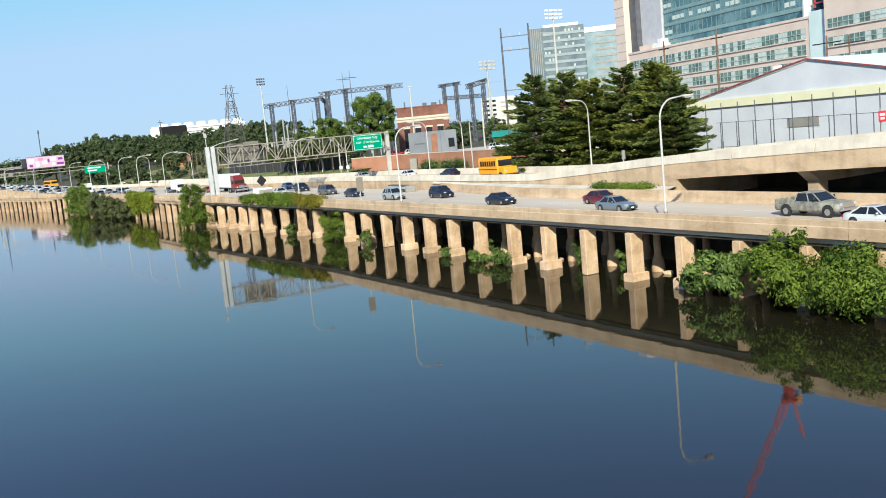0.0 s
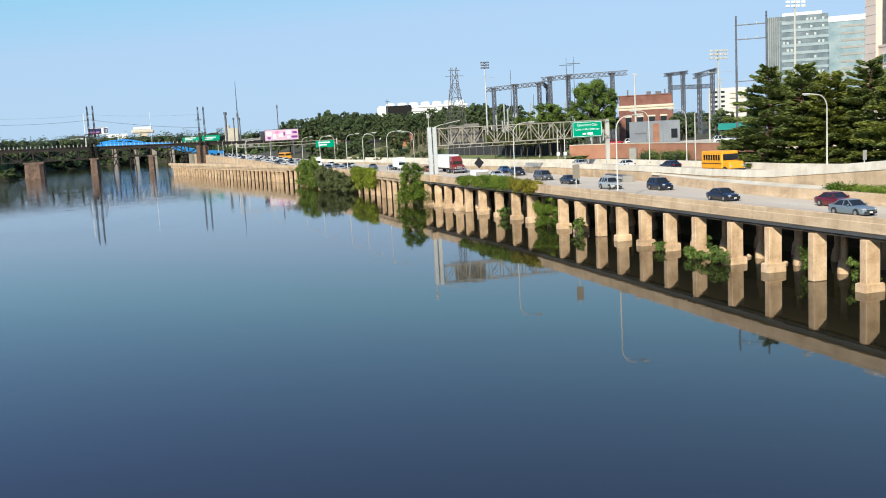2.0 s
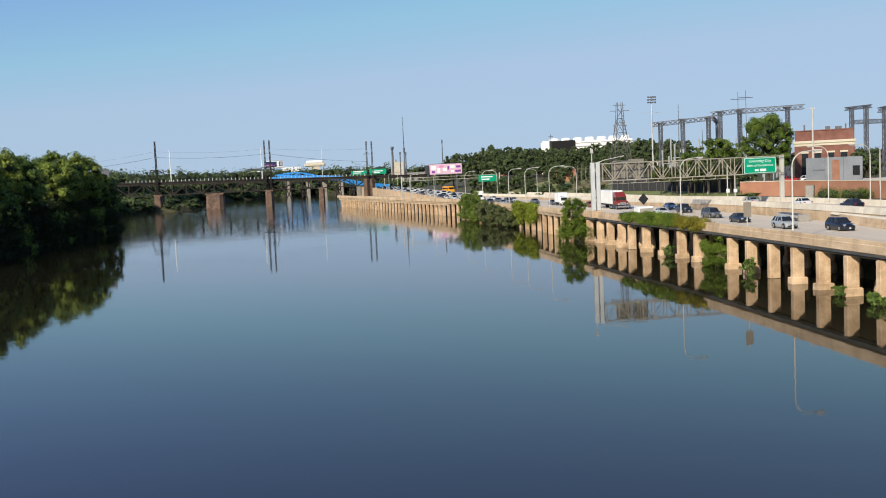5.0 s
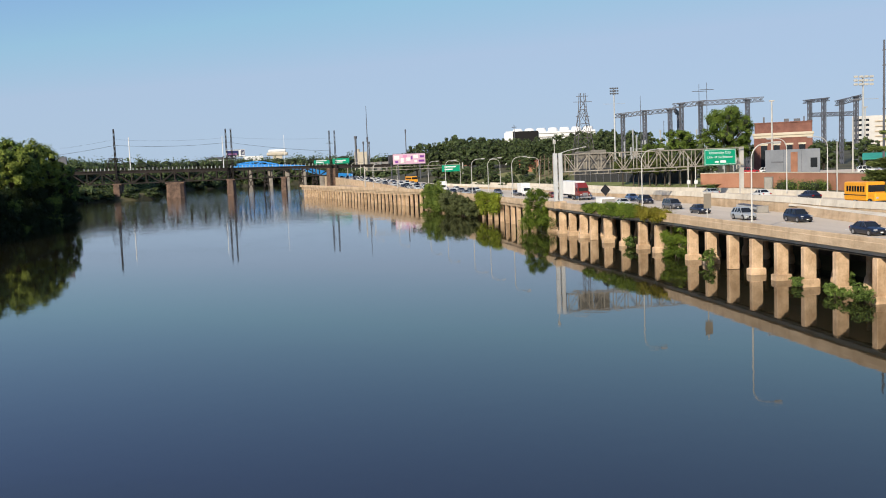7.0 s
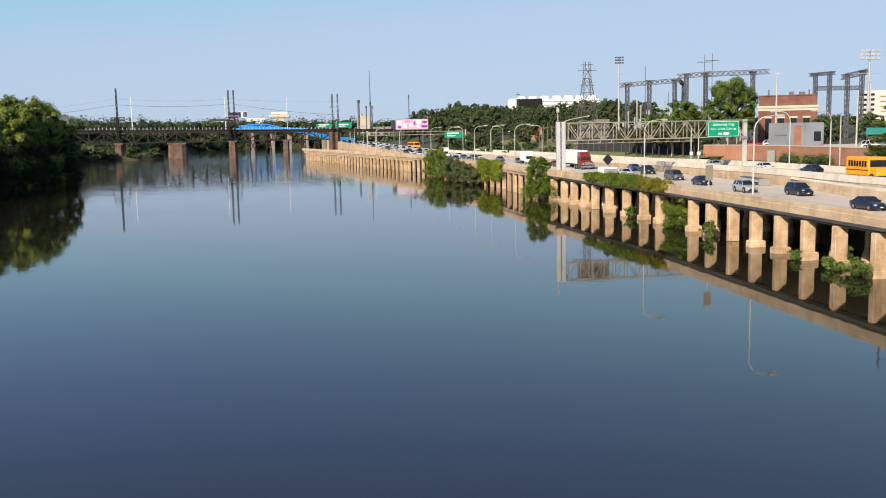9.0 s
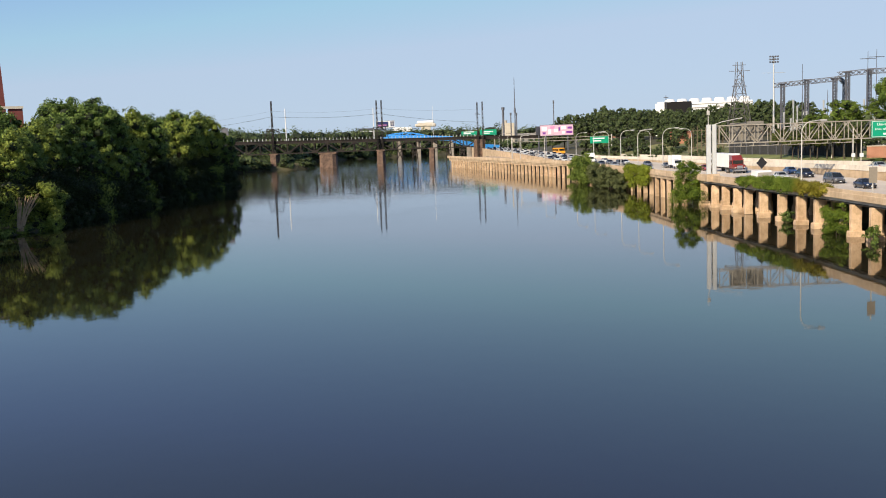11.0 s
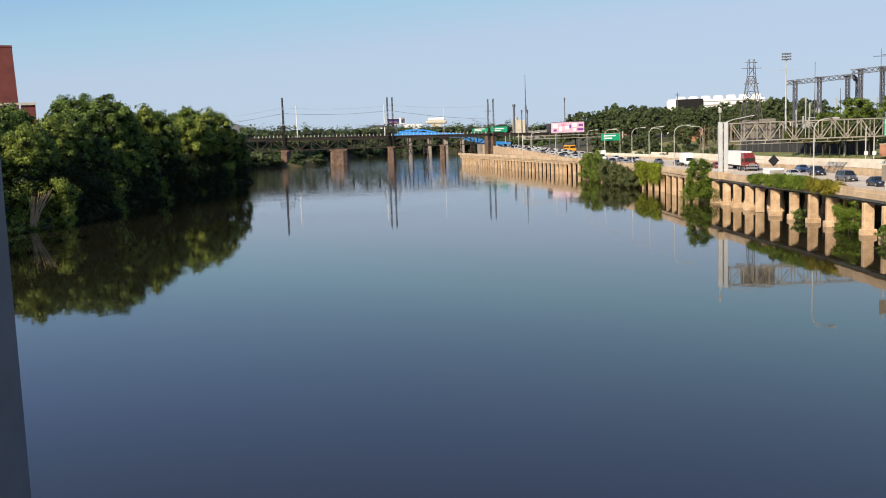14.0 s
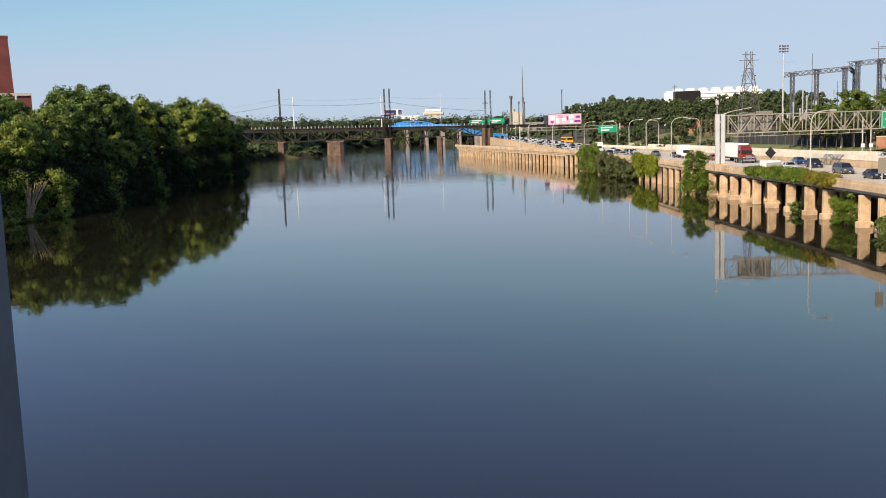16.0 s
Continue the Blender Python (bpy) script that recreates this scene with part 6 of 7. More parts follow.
# ---- boards and buildings on the far shore ----
def billboard(x, y, z0, z1, w, label, face, bars=(), turn=0.0, legs=2):
    ob = thing("billboard", label, "billboard", x, y, 0, turn)
    part("panel", boxes((-w / 2, w / 2, -0.15, 0.15, z0, z1)), face, ob)
    part("frame", boxes((-w / 2 - 0.2, w / 2 + 0.2, -0.1, 0.2, z0 - 0.25, z0 - 0.003), (-w / 2 - 0.2, w / 2 + 0.2, -0.1, 0.2, z1 + 0.003, z1 + 0.2)), STEEL_DARK, ob)
    for k in range(legs):
        xx = 0 if legs == 1 else (-w / 3 + k * 2 * w / 3 / (legs - 1))
        part("leg", boxes((xx - 0.25, xx + 0.25, 0.16, 0.6, 1, z1)), STEEL_DARK, ob)
    for material, x0, x1, a, b in bars:
        part("advert_block", boxes((x0, x1, -0.17, -0.151, a, b)), material, ob)
    return ob


PURPLE, PINK, NAVY = plain("purple_print", (0.20, 0.04, 0.30), 0.5), plain("pink_print", (0.65, 0.25, 0.45), 0.5), plain("navy_print", (0.02, 0.03, 0.12), 0.5)
billboard(6.4, 386.5, 12.6, 17.3, 15.2, "pale pink billboard with white and purple blocks by the expressway", plain("pale_pink_print", (0.66, 0.44, 0.55), 0.5),
          ((WHITE, -7.0, -4.6, 14.8, 16.6), (PURPLE, -6.6, -5.2, 13.2, 14.2), (WHITE, -4.0, -2.6, 13.2, 15.4), (PINK, -3.0, -1.0, 15.6, 16.8), (WHITE, -1.4, 0.6, 14.0, 15.6), (PURPLE, 0.8, 1.6, 14.6, 16.2), (WHITE, 2.0, 4.2, 15.2, 16.8), (PURPLE, 4.4, 7.2, 13.4, 14.4), (PURPLE, 5.0, 7.0, 15.4, 16.4), (WHITE, 2.4, 3.8, 13.2, 14.4)))
billboard(-1.6, 389.0, 13.4, 16.8, 3.4, "dark back of a billboard beside the expressway", STEEL_DARK, (), 25, 1)
billboard(-97.5, 752, 25.0, 30.6, 15.5, "white and navy billboard above the far bridge", WHITE, ((NAVY, -7, 2.5, 25.6, 30.0), (PINK, -6, 1, 26.4, 27.6), (NAVY, 4.4, 7.4, 26.0, 30.0), (WHITE, 4.9, 6.9, 26.6, 29.4)), 6)
billboard(-118, 800, 20.5, 25.5, 13, "dark far billboard near the horizon", STEEL_DARK, ((WHITE, -5.5, 5.5, 22.5, 23.4),), 8)
for x0, x1, z0, z1, y in ((-26, -16.5, 14.4, 17.4, 446), (-36.5, -27.5, 14.6, 16.8, 447)):
    ob = thing("road_sign", "green overhead sign seen past the railway bridge", "road sign", (x0 + x1) / 2, y + 40, 0)
    w = (x1 - x0) / 2
    part("panel", boxes((-w, w, -0.1, 0.1, z0, z1)), SIGN_GREEN, ob)
    part("legend_bar", boxes((-w * 0.7, w * 0.6, -0.13, -0.101, z0 + 1.6, z0 + 2.1), (-w * 0.7, w * 0.2, -0.13, -0.101, z0 + 0.7, z0 + 1.2)), WHITE, ob)
    part("post", boxes((-w * 0.8, -w * 0.7, 0.11, 0.4, 6, z1), (w * 0.7, w * 0.8, 0.11, 0.4, 6, z1)), STEEL_TAN, ob)
ob = thing("notice_board", "small dark board standing behind the bank trees", "sign", -115.6, 251, 2)
part("panel", boxes((-1.2, 1.2, -0.2, 0.2, 13.0, 16.6)), STEEL_DARK, ob)
part("post", boxes((-0.2, 0.2, 0.21, 0.5, 0, 15)), STEEL_DARK, ob)
ob = thing("bridge_ramp", "pale concrete road ramp beyond the bank trees", "road ramp", 0, 0, 0)
part("deck", boxes((-230, -168, 424, 436, 13.4, 15.2)), CONCRETE_PALE, ob)
for x in (-222, -205, -188, -172):
    part("pillar", boxes((x - 0.7, x + 0.7, 427, 433, 1, 13.39)), CONCRETE_PALE, ob)



# ---- industry behind the expressway ----
TOWER_STEEL = surface("brown_tower_steel", (0.085, 0.078, 0.078), (0.155, 0.140, 0.135), 0.6, 0.2, scale=0.5, fine=5, bump=0.05)
mast = lattice_mast("transmission_tower", "tall brown-grey lattice transmission tower before the wood", "pylon", 51.6, 259.0, 4.6, 28.4, 8.4, 2.1, TOWER_STEEL, ((26, 2.4),), member=0.11, bays=5)
head = Matrix.Translation((0, 0, 23.8 - 22.1)) @ Matrix.Scale(0.726, 4)
for bar in (((-1.5, -1.5, 30.5), (-1.1, -1.1, 38)), ((1.5, -1.5, 30.5), (1.1, -1.1, 38)), ((1.5, 1.5, 30.5), (1.1, 1.1, 38)), ((-1.5, 1.5, 30.5), (-1.1, 1.1, 38)), ((-4.4, 0, 34), (4.6, 0, 34)), ((-1.4, -1.4, 31), (1.2, -1.2, 35)), ((-3.0, 0, 36.6), (3.0, 0, 36.6)), ((1.4, -1.4, 31), (-1.2, -1.2, 35))):
    part("head_bar", beams([(head @ Vector(bar[0]), head @ Vector(bar[1]))], 0.16), TOWER_STEEL, mast)
part("platform", beams([((-4.6, -3.8, 6.4), (4.6, -3.8, 6.4)), ((-4.6, -3.8, 9.2), (4.6, -3.8, 9.2)), ((-4.6, -3.8, 6.4), (0, -3.8, 9.2)), ((4.6, -3.8, 6.4), (0, -3.8, 9.2)), ((-4.6, -3.8, 7.8), (4.6, -3.8, 7.8))], 0.2), TOWER_STEEL, mast, "wide lattice platform")


def flood_mast(x, y, z0, z1, material=STEEL, wide=1.0, back=None):
    ob = thing("floodlight_mast", "tall slim mast carrying a rack of floodlights", "light mast", x, y, z0)
    h = z1 - z0
    part("shaft", tube(bmesh.new(), [(0, 0, 0), (0, 0, h)], [0.42, 0.2], 8), material, ob)
    for dz in (0.0, -0.95, -1.9):
        part("rack", boxes((-2.2 * wide, 2.2 * wide, -0.08, 0.08, h + dz - 0.06, h + dz + 0.06)), material, ob)
        for x0 in (-1.8, -0.6, 0.6, 1.8):
            part("floodlight", boxes((x0 * wide - 0.4 * wide, x0 * wide + 0.4 * wide, -0.5, -0.09, h + dz - 0.28, h + dz + 0.28), bevel=0.05), back or STEEL_DARK, ob)
    part("cross_arm", boxes((-4.2, 4.2, -0.06, 0.06, h - 5.6, h - 5.5)), material, ob)
    return ob


flood_mast(70.2, 280.5, 5.0, 36.8, wide=0.72)
flood_mast(97.2, 169.5, 5.0, 29.6, wide=1.2, back=STEEL_WHITE)
flood_mast(106.4, 150, 5, 40.2, STEEL_WHITE, 1.25, WHITE)


COLUMN_STEEL = surface("blue_grey_column_steel", (0.13, 0.14, 0.17), (0.21, 0.22, 0.26), 0.6, 0.2, scale=0.5, fine=5, bump=0.05)


def substation(posts, beams_at, label):
    ob = thing("electric_substation", label, "substation")
    for x, y, top in posts:
        rows = []
        for sx in (-0.52, 0.52):
            for sy in (-0.52, 0.52):
                rows.append(((x + sx, y + sy, 4.0), (x + sx, y + sy, top)))
        part("column", beams(rows, 0.26), STEEL_DARK, ob)
        part("column_head", boxes((x - 1.2, x + 1.2, y - 0.9, y + 0.9, top - 0.35, top)), STEEL_DARK, ob)
        rows = []
        for k in range(12):
            a, b = 4 + (top - 4) * k / 12, 4 + (top - 4) * (k + 1) / 12
            s = 0.52 if k % 2 else -0.52
            rows += [((x - s, y - 0.52, a), (x + s, y - 0.52, b)), ((x - 0.52, y - s, a), (x - 0.52, y + s, b)), ((x + s, y - 0.52, a), (x - s, y - 0.52, b))]
        tagged(part("column_lacing", beams(rows, 0.2), COLUMN_STEEL, ob), kind="stuff")
    for a, b, depth in beams_at:
        a, b = Vector(a), Vector(b)
        n = max(4, round((b - a).length / 1.8))
        rows = []
        for dy in (-0.6, 0.6):
            off = Vector((0, dy, 0))
            rows += [(a + off, b + off), (a + off - Vector((0, 0, depth)), b + off - Vector((0, 0, depth)))]
            for k in range(n):
                p, q = a.lerp(b, k / n) + off, a.lerp(b, (k + 1) / n) + off
                down = Vector((0, 0, depth))
                rows.append((p, q - down) if k % 2 else (p - down, q))
                rows.append((p - down, q) if k % 2 else (p, q - down))
        tagged(part("lattice_beam", beams(rows, 0.17), STEEL_DARK, ob), kind="stuff")
    return ob


left_row = [(73, 279.5, 27.4), (80.4, 277, 28.4), (88.7, 273.7, 28.4), (92.4, 272.2, 30.2), (94.8, 280, 27.0), (98.5, 269.5, 30.4), (112.9, 262.7, 30.4)]
substation(left_row, [((70.5, 280.5, 27.6), (90.5, 273, 28.8), 1.5), ((89.5, 273.2, 30.2), (100, 269, 30.8), 1.6), ((98, 269.5, 30.6), (118, 261, 30.9), 1.6), ((91, 275, 28.6), (95, 281, 27.6), 1.2)], "dark steel lattice portals of an electric substation")
substation([(145.3, 278, 30.2), (147.4, 272, 30.4), (152.0, 268, 29.4), (153.9, 262, 30.2)], [((144.6, 281, 30.4), (148.2, 270, 30.5), 1.2), ((145.3, 278, 25.4), (153.9, 262, 24.8), 1.4), ((151.2, 270.5, 29.2), (154.6, 259.5, 30.6), 1.8)], "dark steel lattice portals farther along the substation")
gear = thing("substation_gear", "cluster of grey insulator posts and bus bars", "substation")
rng = random.Random(31)
for k in range(34):
    x, y = rng.uniform(60, 118), rng.uniform(250, 275)
    h = rng.uniform(8, 17)
    part("insulator_post", tube(bmesh.new(), [(x, y, 4), (x, y, 4 + h * 0.8), (x, y, 4 + h)], [0.28, 0.2, 0.34], 6), STEEL if k % 3 else STEEL_WHITE, gear)
for k in range(12):
    x, y, top = 64 + k * 4.4, 252 + (k * 7) % 20, 12.5 + (k * 5) % 4
    part("bus_frame", beams([((x, y, 4), (x, y, top)), ((x + 2.2, y, 4), (x + 2.2, y, top)), ((x - 0.5, y, top), (x + 2.7, y, top)), ((x - 0.5, y, top - 1.6), (x + 2.7, y, top - 1.6))], 0.2), STEEL_WHITE, gear)
for x, z0, z1 in ((97.3, 28, 36.5), (100.2, 28, 37), (75.5, 20, 33), (84, 6, 24)):
    ob = thing("spire", "thin steel lightning spire above the substation", "mast", x, 268, 4)
    part("shaft", tube(bmesh.new(), [(0, 0, 0), (0, 0, z1 - 4)], [0.22, 0.08], 6), STEEL_DARK, ob)
    if x > 97 and x < 101:
        part("cross_arm", boxes((-2.6, 2.6, -0.08, 0.08, z1 - 6.6, z1 - 6.4)), STEEL_DARK, ob)
ob = thing("crane_arm", "pale crane jib beyond the substation", "crane", 96, 330, 5)
part("jib", beams([((0, 0, 0), (5, 0, 19)), ((1.2, 0, 0), (5.2, 0, 19))], 0.35), STEEL, ob)

# white cooling plant on the skyline
plant = thing("cooling_plant", "white industrial cooling plant with round fan stacks on the skyline", "industrial building", 112, 532, 0, -14)
part("hall", boxes((-27, 30, -8, 8, 4, 29.6), bevel=0.2), WHITE, plant, "white clad hall")
part("dark_screen", boxes((-21.5, -5.5, -8.7, -8.1, 21.5, 30.4)), plain("black_screen", (0.008, 0.007, 0.007), 0.95), plant, "large black screen wall")
part("end_block", boxes((-26, -21.6, -8.5, 7, 4, 30.6)), WHITE, plant)
part("eave_band", boxes((-5.2, 30.2, -8.35, -8.01, 26.0, 26.5), (-5.2, 30.2, -8.35, -8.01, 28.3, 28.6)), GREY_PANEL, plant)
for k in range(7):
    x = -18.5 + k * 7.4
    part("cooling_drum", tube(bmesh.new(), [(x, 0, 29.6), (x, 0, 31.2), (x, 0, 31.9), (x, 0, 32.2)], [3.2, 3.1, 2.8, 2.2], 20), WHITE, plant)
ob = thing("pole", "dark pole in front of the cooling plant", "pole", 66, 425, 5)
part("shaft", tube(bmesh.new(), [(0, 0, 0), (0, 0, 25.5)], [0.3, 0.16], 6), STEEL_DARK, ob)
part("cross_arm", boxes((-1.2, 1.2, -0.1, 0.1, 24.2, 24.5)), STEEL_DARK, ob)

# brick power house with a pale cornice
def facing(x, y):
    """Turn that faces a thing's -y side to the footbridge."""
    return math.degrees(math.atan2(y + 50, x + 44)) - 90


ob = thing("brick_building", "old red brick industrial building with a pale stone cornice", "building", 100.4, 215.2, 0, facing(100.4, 215.2))
AGED_BRICK = surface("aged_brick", (0.135, 0.058, 0.045), (0.25, 0.115, 0.085), 0.9, scale=0.5, fine=4, bump=0.3)
part("wall", boxes((-8.3, 8.3, -0.6, 12, 3, 15.8)), AGED_BRICK, ob)
part("frieze", boxes((-8.45, 8.45, -0.75, 12.1, 15.803, 16.5)), LIMESTONE, ob)
part("cornice", boxes((-8.7, 8.7, -1.0, 12.3, 16.503, 17.3), bevel=0.1), LIMESTONE, ob, "pale stone cornice")
part("attic", boxes((-8.1, 8.1, -0.4, 11.8, 17.303, 20.2)), AGED_BRICK, ob)
part("coping", boxes((-8.3, 8.3, -0.6, 12, 20.203, 20.5)), AGED_BRICK, ob)
for x in (-8.1, -3.6, 0.0, 3.6, 7.5):
    part("pilaster", boxes((x, x + 0.7, -0.85, -0.603, 4, 15.8)), AGED_BRICK, ob)
for x in (-5.4, -1.8, 1.8, 5.4):
    w = part("window", boxes((x - 0.9, x + 0.9, -0.64, -0.601, 7, 13.6)), GLASS, ob)
    part("lintel", boxes((x - 1.1, x + 1.1, -0.72, -0.605, 13.603, 14.1)), LIMESTONE, w)
for x, w, h in ((-5.5, 0.5, 1.8), (1, 1.4, 1.0), (4, 1.8, 0.9), (6, 0.4, 1.5)):
    part("roof_vent", boxes((x - w / 2, x + w / 2, 3, 3 + w, 20.503, 20.5 + h)), STEEL_DARK, ob)

# grey flat-roofed block with a brick pier
GREY_CLAD = surface("blue_grey_cladding", (0.15, 0.165, 0.19), (0.22, 0.235, 0.26), 0.7, scale=0.3, fine=3, bump=0.05)
PIER_BRICK = surface("brown_brick", (0.22, 0.10, 0.06), (0.34, 0.165, 0.10), 0.9, scale=0.8, fine=6, bump=0.3)
ob = thing("pump_house", "blue-grey clad flat-roofed block with a tall brick pier", "building", 48.7, 116.6, 0, facing(48.7, 116.6))
part("block", boxes((-4.9, 4.9, 0, 8, 3, 12.1), bevel=0.06), GREY_CLAD, ob, "blue-grey metal cladding")
part("brick_pier", boxes((-0.3, 0.9, -8.2, -7.2, 3, 11.6), bevel=0.04), PIER_BRICK, ob, "tall brown brick pier")
part("seam", boxes((-1.62, -1.56, -0.03, -0.004, 3, 12.0), (1.60, 1.66, -0.03, -0.004, 3, 12.0)), STEEL_DARK, ob)
part("plinth", boxes((-5.0, 0.0, -0.3, -0.004, 3, 6.2)), BRICK, ob)
part("window", boxes((-3.6, -1.5, -0.36, -0.301, 4.5, 6.0)), GLASS, ob)
part("window", boxes((3.2, 4.4, -0.05, -0.004, 8.6, 10.4)), GLASS, ob)
part("logo_bar", boxes((-3.8, -1.6, -0.04, -0.004, 9.6, 9.9)), STEEL_DARK, ob)

wall = thing("brick_wall", "long low red brick wall beside the ramp", "wall", kind="structure")
line_w = [(37.2, 132), (40, 128), (43.2, 122.5), (44.6, 112), (44.8, 100), (44.4, 88), (43.6, 80), (41.4, 72), (40.5, 68)]
part("brickwork", sweep(bmesh.new(), [(x, y, 3.0) for x, y in line_w], [(-0.2, 0), (0.2, 0), (0.2, 4.85), (-0.2, 4.85)]), BRICK, wall)
part("coping", sweep(bmesh.new(), [(x, y, 7.853) for x, y in line_w], [(-0.28, 0), (0.28, 0), (0.28, 0.15), (-0.28, 0.15)]), LIMESTONE, wall)
tagged(part("car_park", boxes((45.2, 75, 84, 140, 3, 7.3)), ROADWAY), "raised car park behind the brick wall", "car park", kind="structure")
for k, (x, y, c, word) in enumerate(((48.5, 133, (0.4, 0.02, 0.02), "red"), (51.5, 131, PEARL, "white"), (54.5, 130, (0.4, 0.02, 0.02), "red"), (57, 127.5, PEARL, "white"), (56, 104, PEARL, "white"), (57, 99, SILVER, "silver"))):
    car("suv", c, word + " car parked behind the brick wall", x, y, 70, 7.3)
ob = thing("awning", "green fabric awning behind the brick wall", "awning", 61, 106, 7.3, facing(61, 106))
bm = bmesh.new()
prism(bm, [(-4, 0), (4, 0), (4, 3), (-4, 3)], 2.4, 2.6)
for vert in bm.verts:
    if vert.co.y > 1:
        vert.co.z += 1.0
part("canopy", bm, surface("green_canvas", (0.02, 0.20, 0.16), (0.04, 0.28, 0.22), 0.8), ob)
for x in (-3.8, 3.8):
    part("post", boxes((x - 0.05, x + 0.05, 0.05, 0.15, 0, 2.4)), STEEL_DARK, ob)

# dark screen fence on the grass slope, and the slope
fence = thing("screen_fence", "long dark mesh screen fence above a grass slope", "fence")
row_f = [(30.2, 197.5), (32.5, 186), (35.0, 170), (37.2, 152), (38.0, 136)]
for a, b in zip(row_f, row_f[1:]):
    part("screen", beams([((*a, 6.9), (*b, 6.9))], 0.12, 4.8), surface("dark_mesh", (0.02, 0.02, 0.022), (0.05, 0.05, 0.05), 0.9, scale=2), fence)
    for k in range(4):
        x, y = a[0] + (b[0] - a[0]) * k / 4, a[1] + (b[1] - a[1]) * k / 4
        part("post", boxes((x - 0.25, x - 0.09, y - 0.08, y + 0.08, 4, 9.4)), STEEL_DARK, fence)
bm = bmesh.new()
rows = []
for y in steps(128, 206, 6):
    rows.append([bm.verts.new(p) for p in ((wall_x(y) + 10.8, y, 4.9), (wall_x(y) + 20, y, 5.6 + 0.004 * (y - 128)), (wall_x(y) + 34, y, 6.2))])
for p, q in zip(rows, rows[1:]):
    for k in range(2):
        bm.faces.new((p[k], p[k + 1], q[k + 1], q[k]))
tagged(part("lawn", bm, GRASS_GROUND), "sunlit yellow-green grass slope by the ramp", "grass", kind="structure")

bm = bmesh.new()
rows = []
for y in steps(206, 300, 5):
    rows.append([bm.verts.new((inner_x(y) + 5 + 5 * k, y, ground_at(inner_x(y) + 5 + 5 * k, y) + 0.15 + 0.25 * noise.noise((y * 0.1, k * 0.7, 3.0)))) for k in range(10)])
for p, q in zip(rows, rows[1:]):
    for k in range(9):
        bm.faces.new((p[k], p[k + 1], q[k + 1], q[k]))
tagged(part("lawn", bm, DRY_GRASS), "rough yellowing grass slope beside the expressway", "grass", kind="structure")
poles = thing("net_fence", "row of tall weathered brown poles beside the slope", "fence")
for k in range(9):
    part("post", tube(bmesh.new(), [(31 + k * 1.15, 243 - k * 0.6, 4), (31 + k * 1.15, 243 - k * 0.6, 12.6 + 0.5 * (k % 3))], [0.13, 0.09], 6), POLE_BROWN, poles)
for z in (7.0, 12.2):
    part("rail", beams([((31, 243, z), (40.2, 238.2, z))], 0.1), POLE_BROWN, poles)

# ---- white hall with a low hipped roof, and its fence ----
PALE_CLAD = surface("lavender_white_cladding", (0.50, 0.52, 0.58), (0.60, 0.62, 0.67), 0.7, scale=0.3, fine=3, bump=0.05)
hall = thing("sports_hall", "large white gabled hall with a cream band across its front", "building", 0, 0, 0)
bm = bmesh.new()
front = [bm.verts.new(p) for p in ((54, 50, 3), (54, 7, 3), (54, 7, 12.2), (54, 28.6, 16.3), (54, 50, 12.2))]
rear = [bm.verts.new((96, v.co.y, v.co.z)) for v in front]
bm.faces.new(front)
bm.faces.new(rear[::-1])
for j in range(5):
    bm.faces.new((front[j], front[(j + 1) % 5], rear[(j + 1) % 5], rear[j]))
part("wall", bm, PALE_CLAD, hall, "lavender-white wall cladding")
part("side_wing", boxes((54.4, 96, -40, 6.99, 3, 11.4)), PALE_CLAD, hall)
part("cream_band", boxes((53.7, 53.997, 7, 50.2, 11.5, 12.6)), surface("cream_band", (0.66, 0.64, 0.42), (0.74, 0.72, 0.52), 0.7), hall, "cream band at eaves height")
part("roof", sweep(bmesh.new(), [(53.85, 28.6, 0), (97, 28.6, 0)], [(-22.0, 12.12), (0, 16.31), (22.0, 12.12), (22.0, 12.4), (0, 16.62), (-22.0, 12.4)]), surface("white_membrane", (0.72, 0.72, 0.72), (0.80, 0.80, 0.80), 0.7, scale=0.3), hall, "white roof sheet")
red = plain("red_trim", (0.30, 0.05, 0.05), 0.6)
for side_y in (50.6, 6.6):
    part("gable_trim", beams([((53.75, side_y, 12.3), (53.75, 28.6, 16.55))], 0.16, 0.12), red, hall, "dark red gable trim")
part("upper_roof", boxes((84, 112, -30, 26, 15.0, 18.6)), WHITE, hall)
part("louvre", boxes((53.9, 53.997, 27.2, 32.0, 8.2, 9.4)), GREY_PANEL, hall, "grey louvre panel")
part("flue", tube(bmesh.new(), [(64, 42, 13), (64, 42, 16.6)], 0.8, 10), STEEL_WHITE, hall)
net = thing("tall_fence", "tall chain-link fence on thin dark posts beside the ramp", "fence")
fx = lambda y: 31.5 + (y - 10) * 0.14
tall_post = finish(tube(bmesh.new(), [(0, 0, 5), (0, 0, 7.9), (0, 0, 7.95), (0, 0, 12.1)], [0.085, 0.085, 0.055, 0.05], 6), "tall_post", STEEL_DARK)
short_post = finish(tube(bmesh.new(), [(0, 0, 5), (0, 0, 9.95)], 0.05, 6), "short_post", STEEL_DARK)
for k in range(24):
    y = 26.05 - 2.68 * k
    part("tall_post", tall_post, None, net).location = (fx(y), y, 0)
    part("short_post", short_post, None, net).location = (fx(y) + 1.5, y - 0.65, 0)
for z in (9.9, 7.2):
    part("rail", beams([((fx(-36) + 1.5, -36, z), (fx(26) + 1.5, 26, z))], 0.05), STEEL_DARK, net)

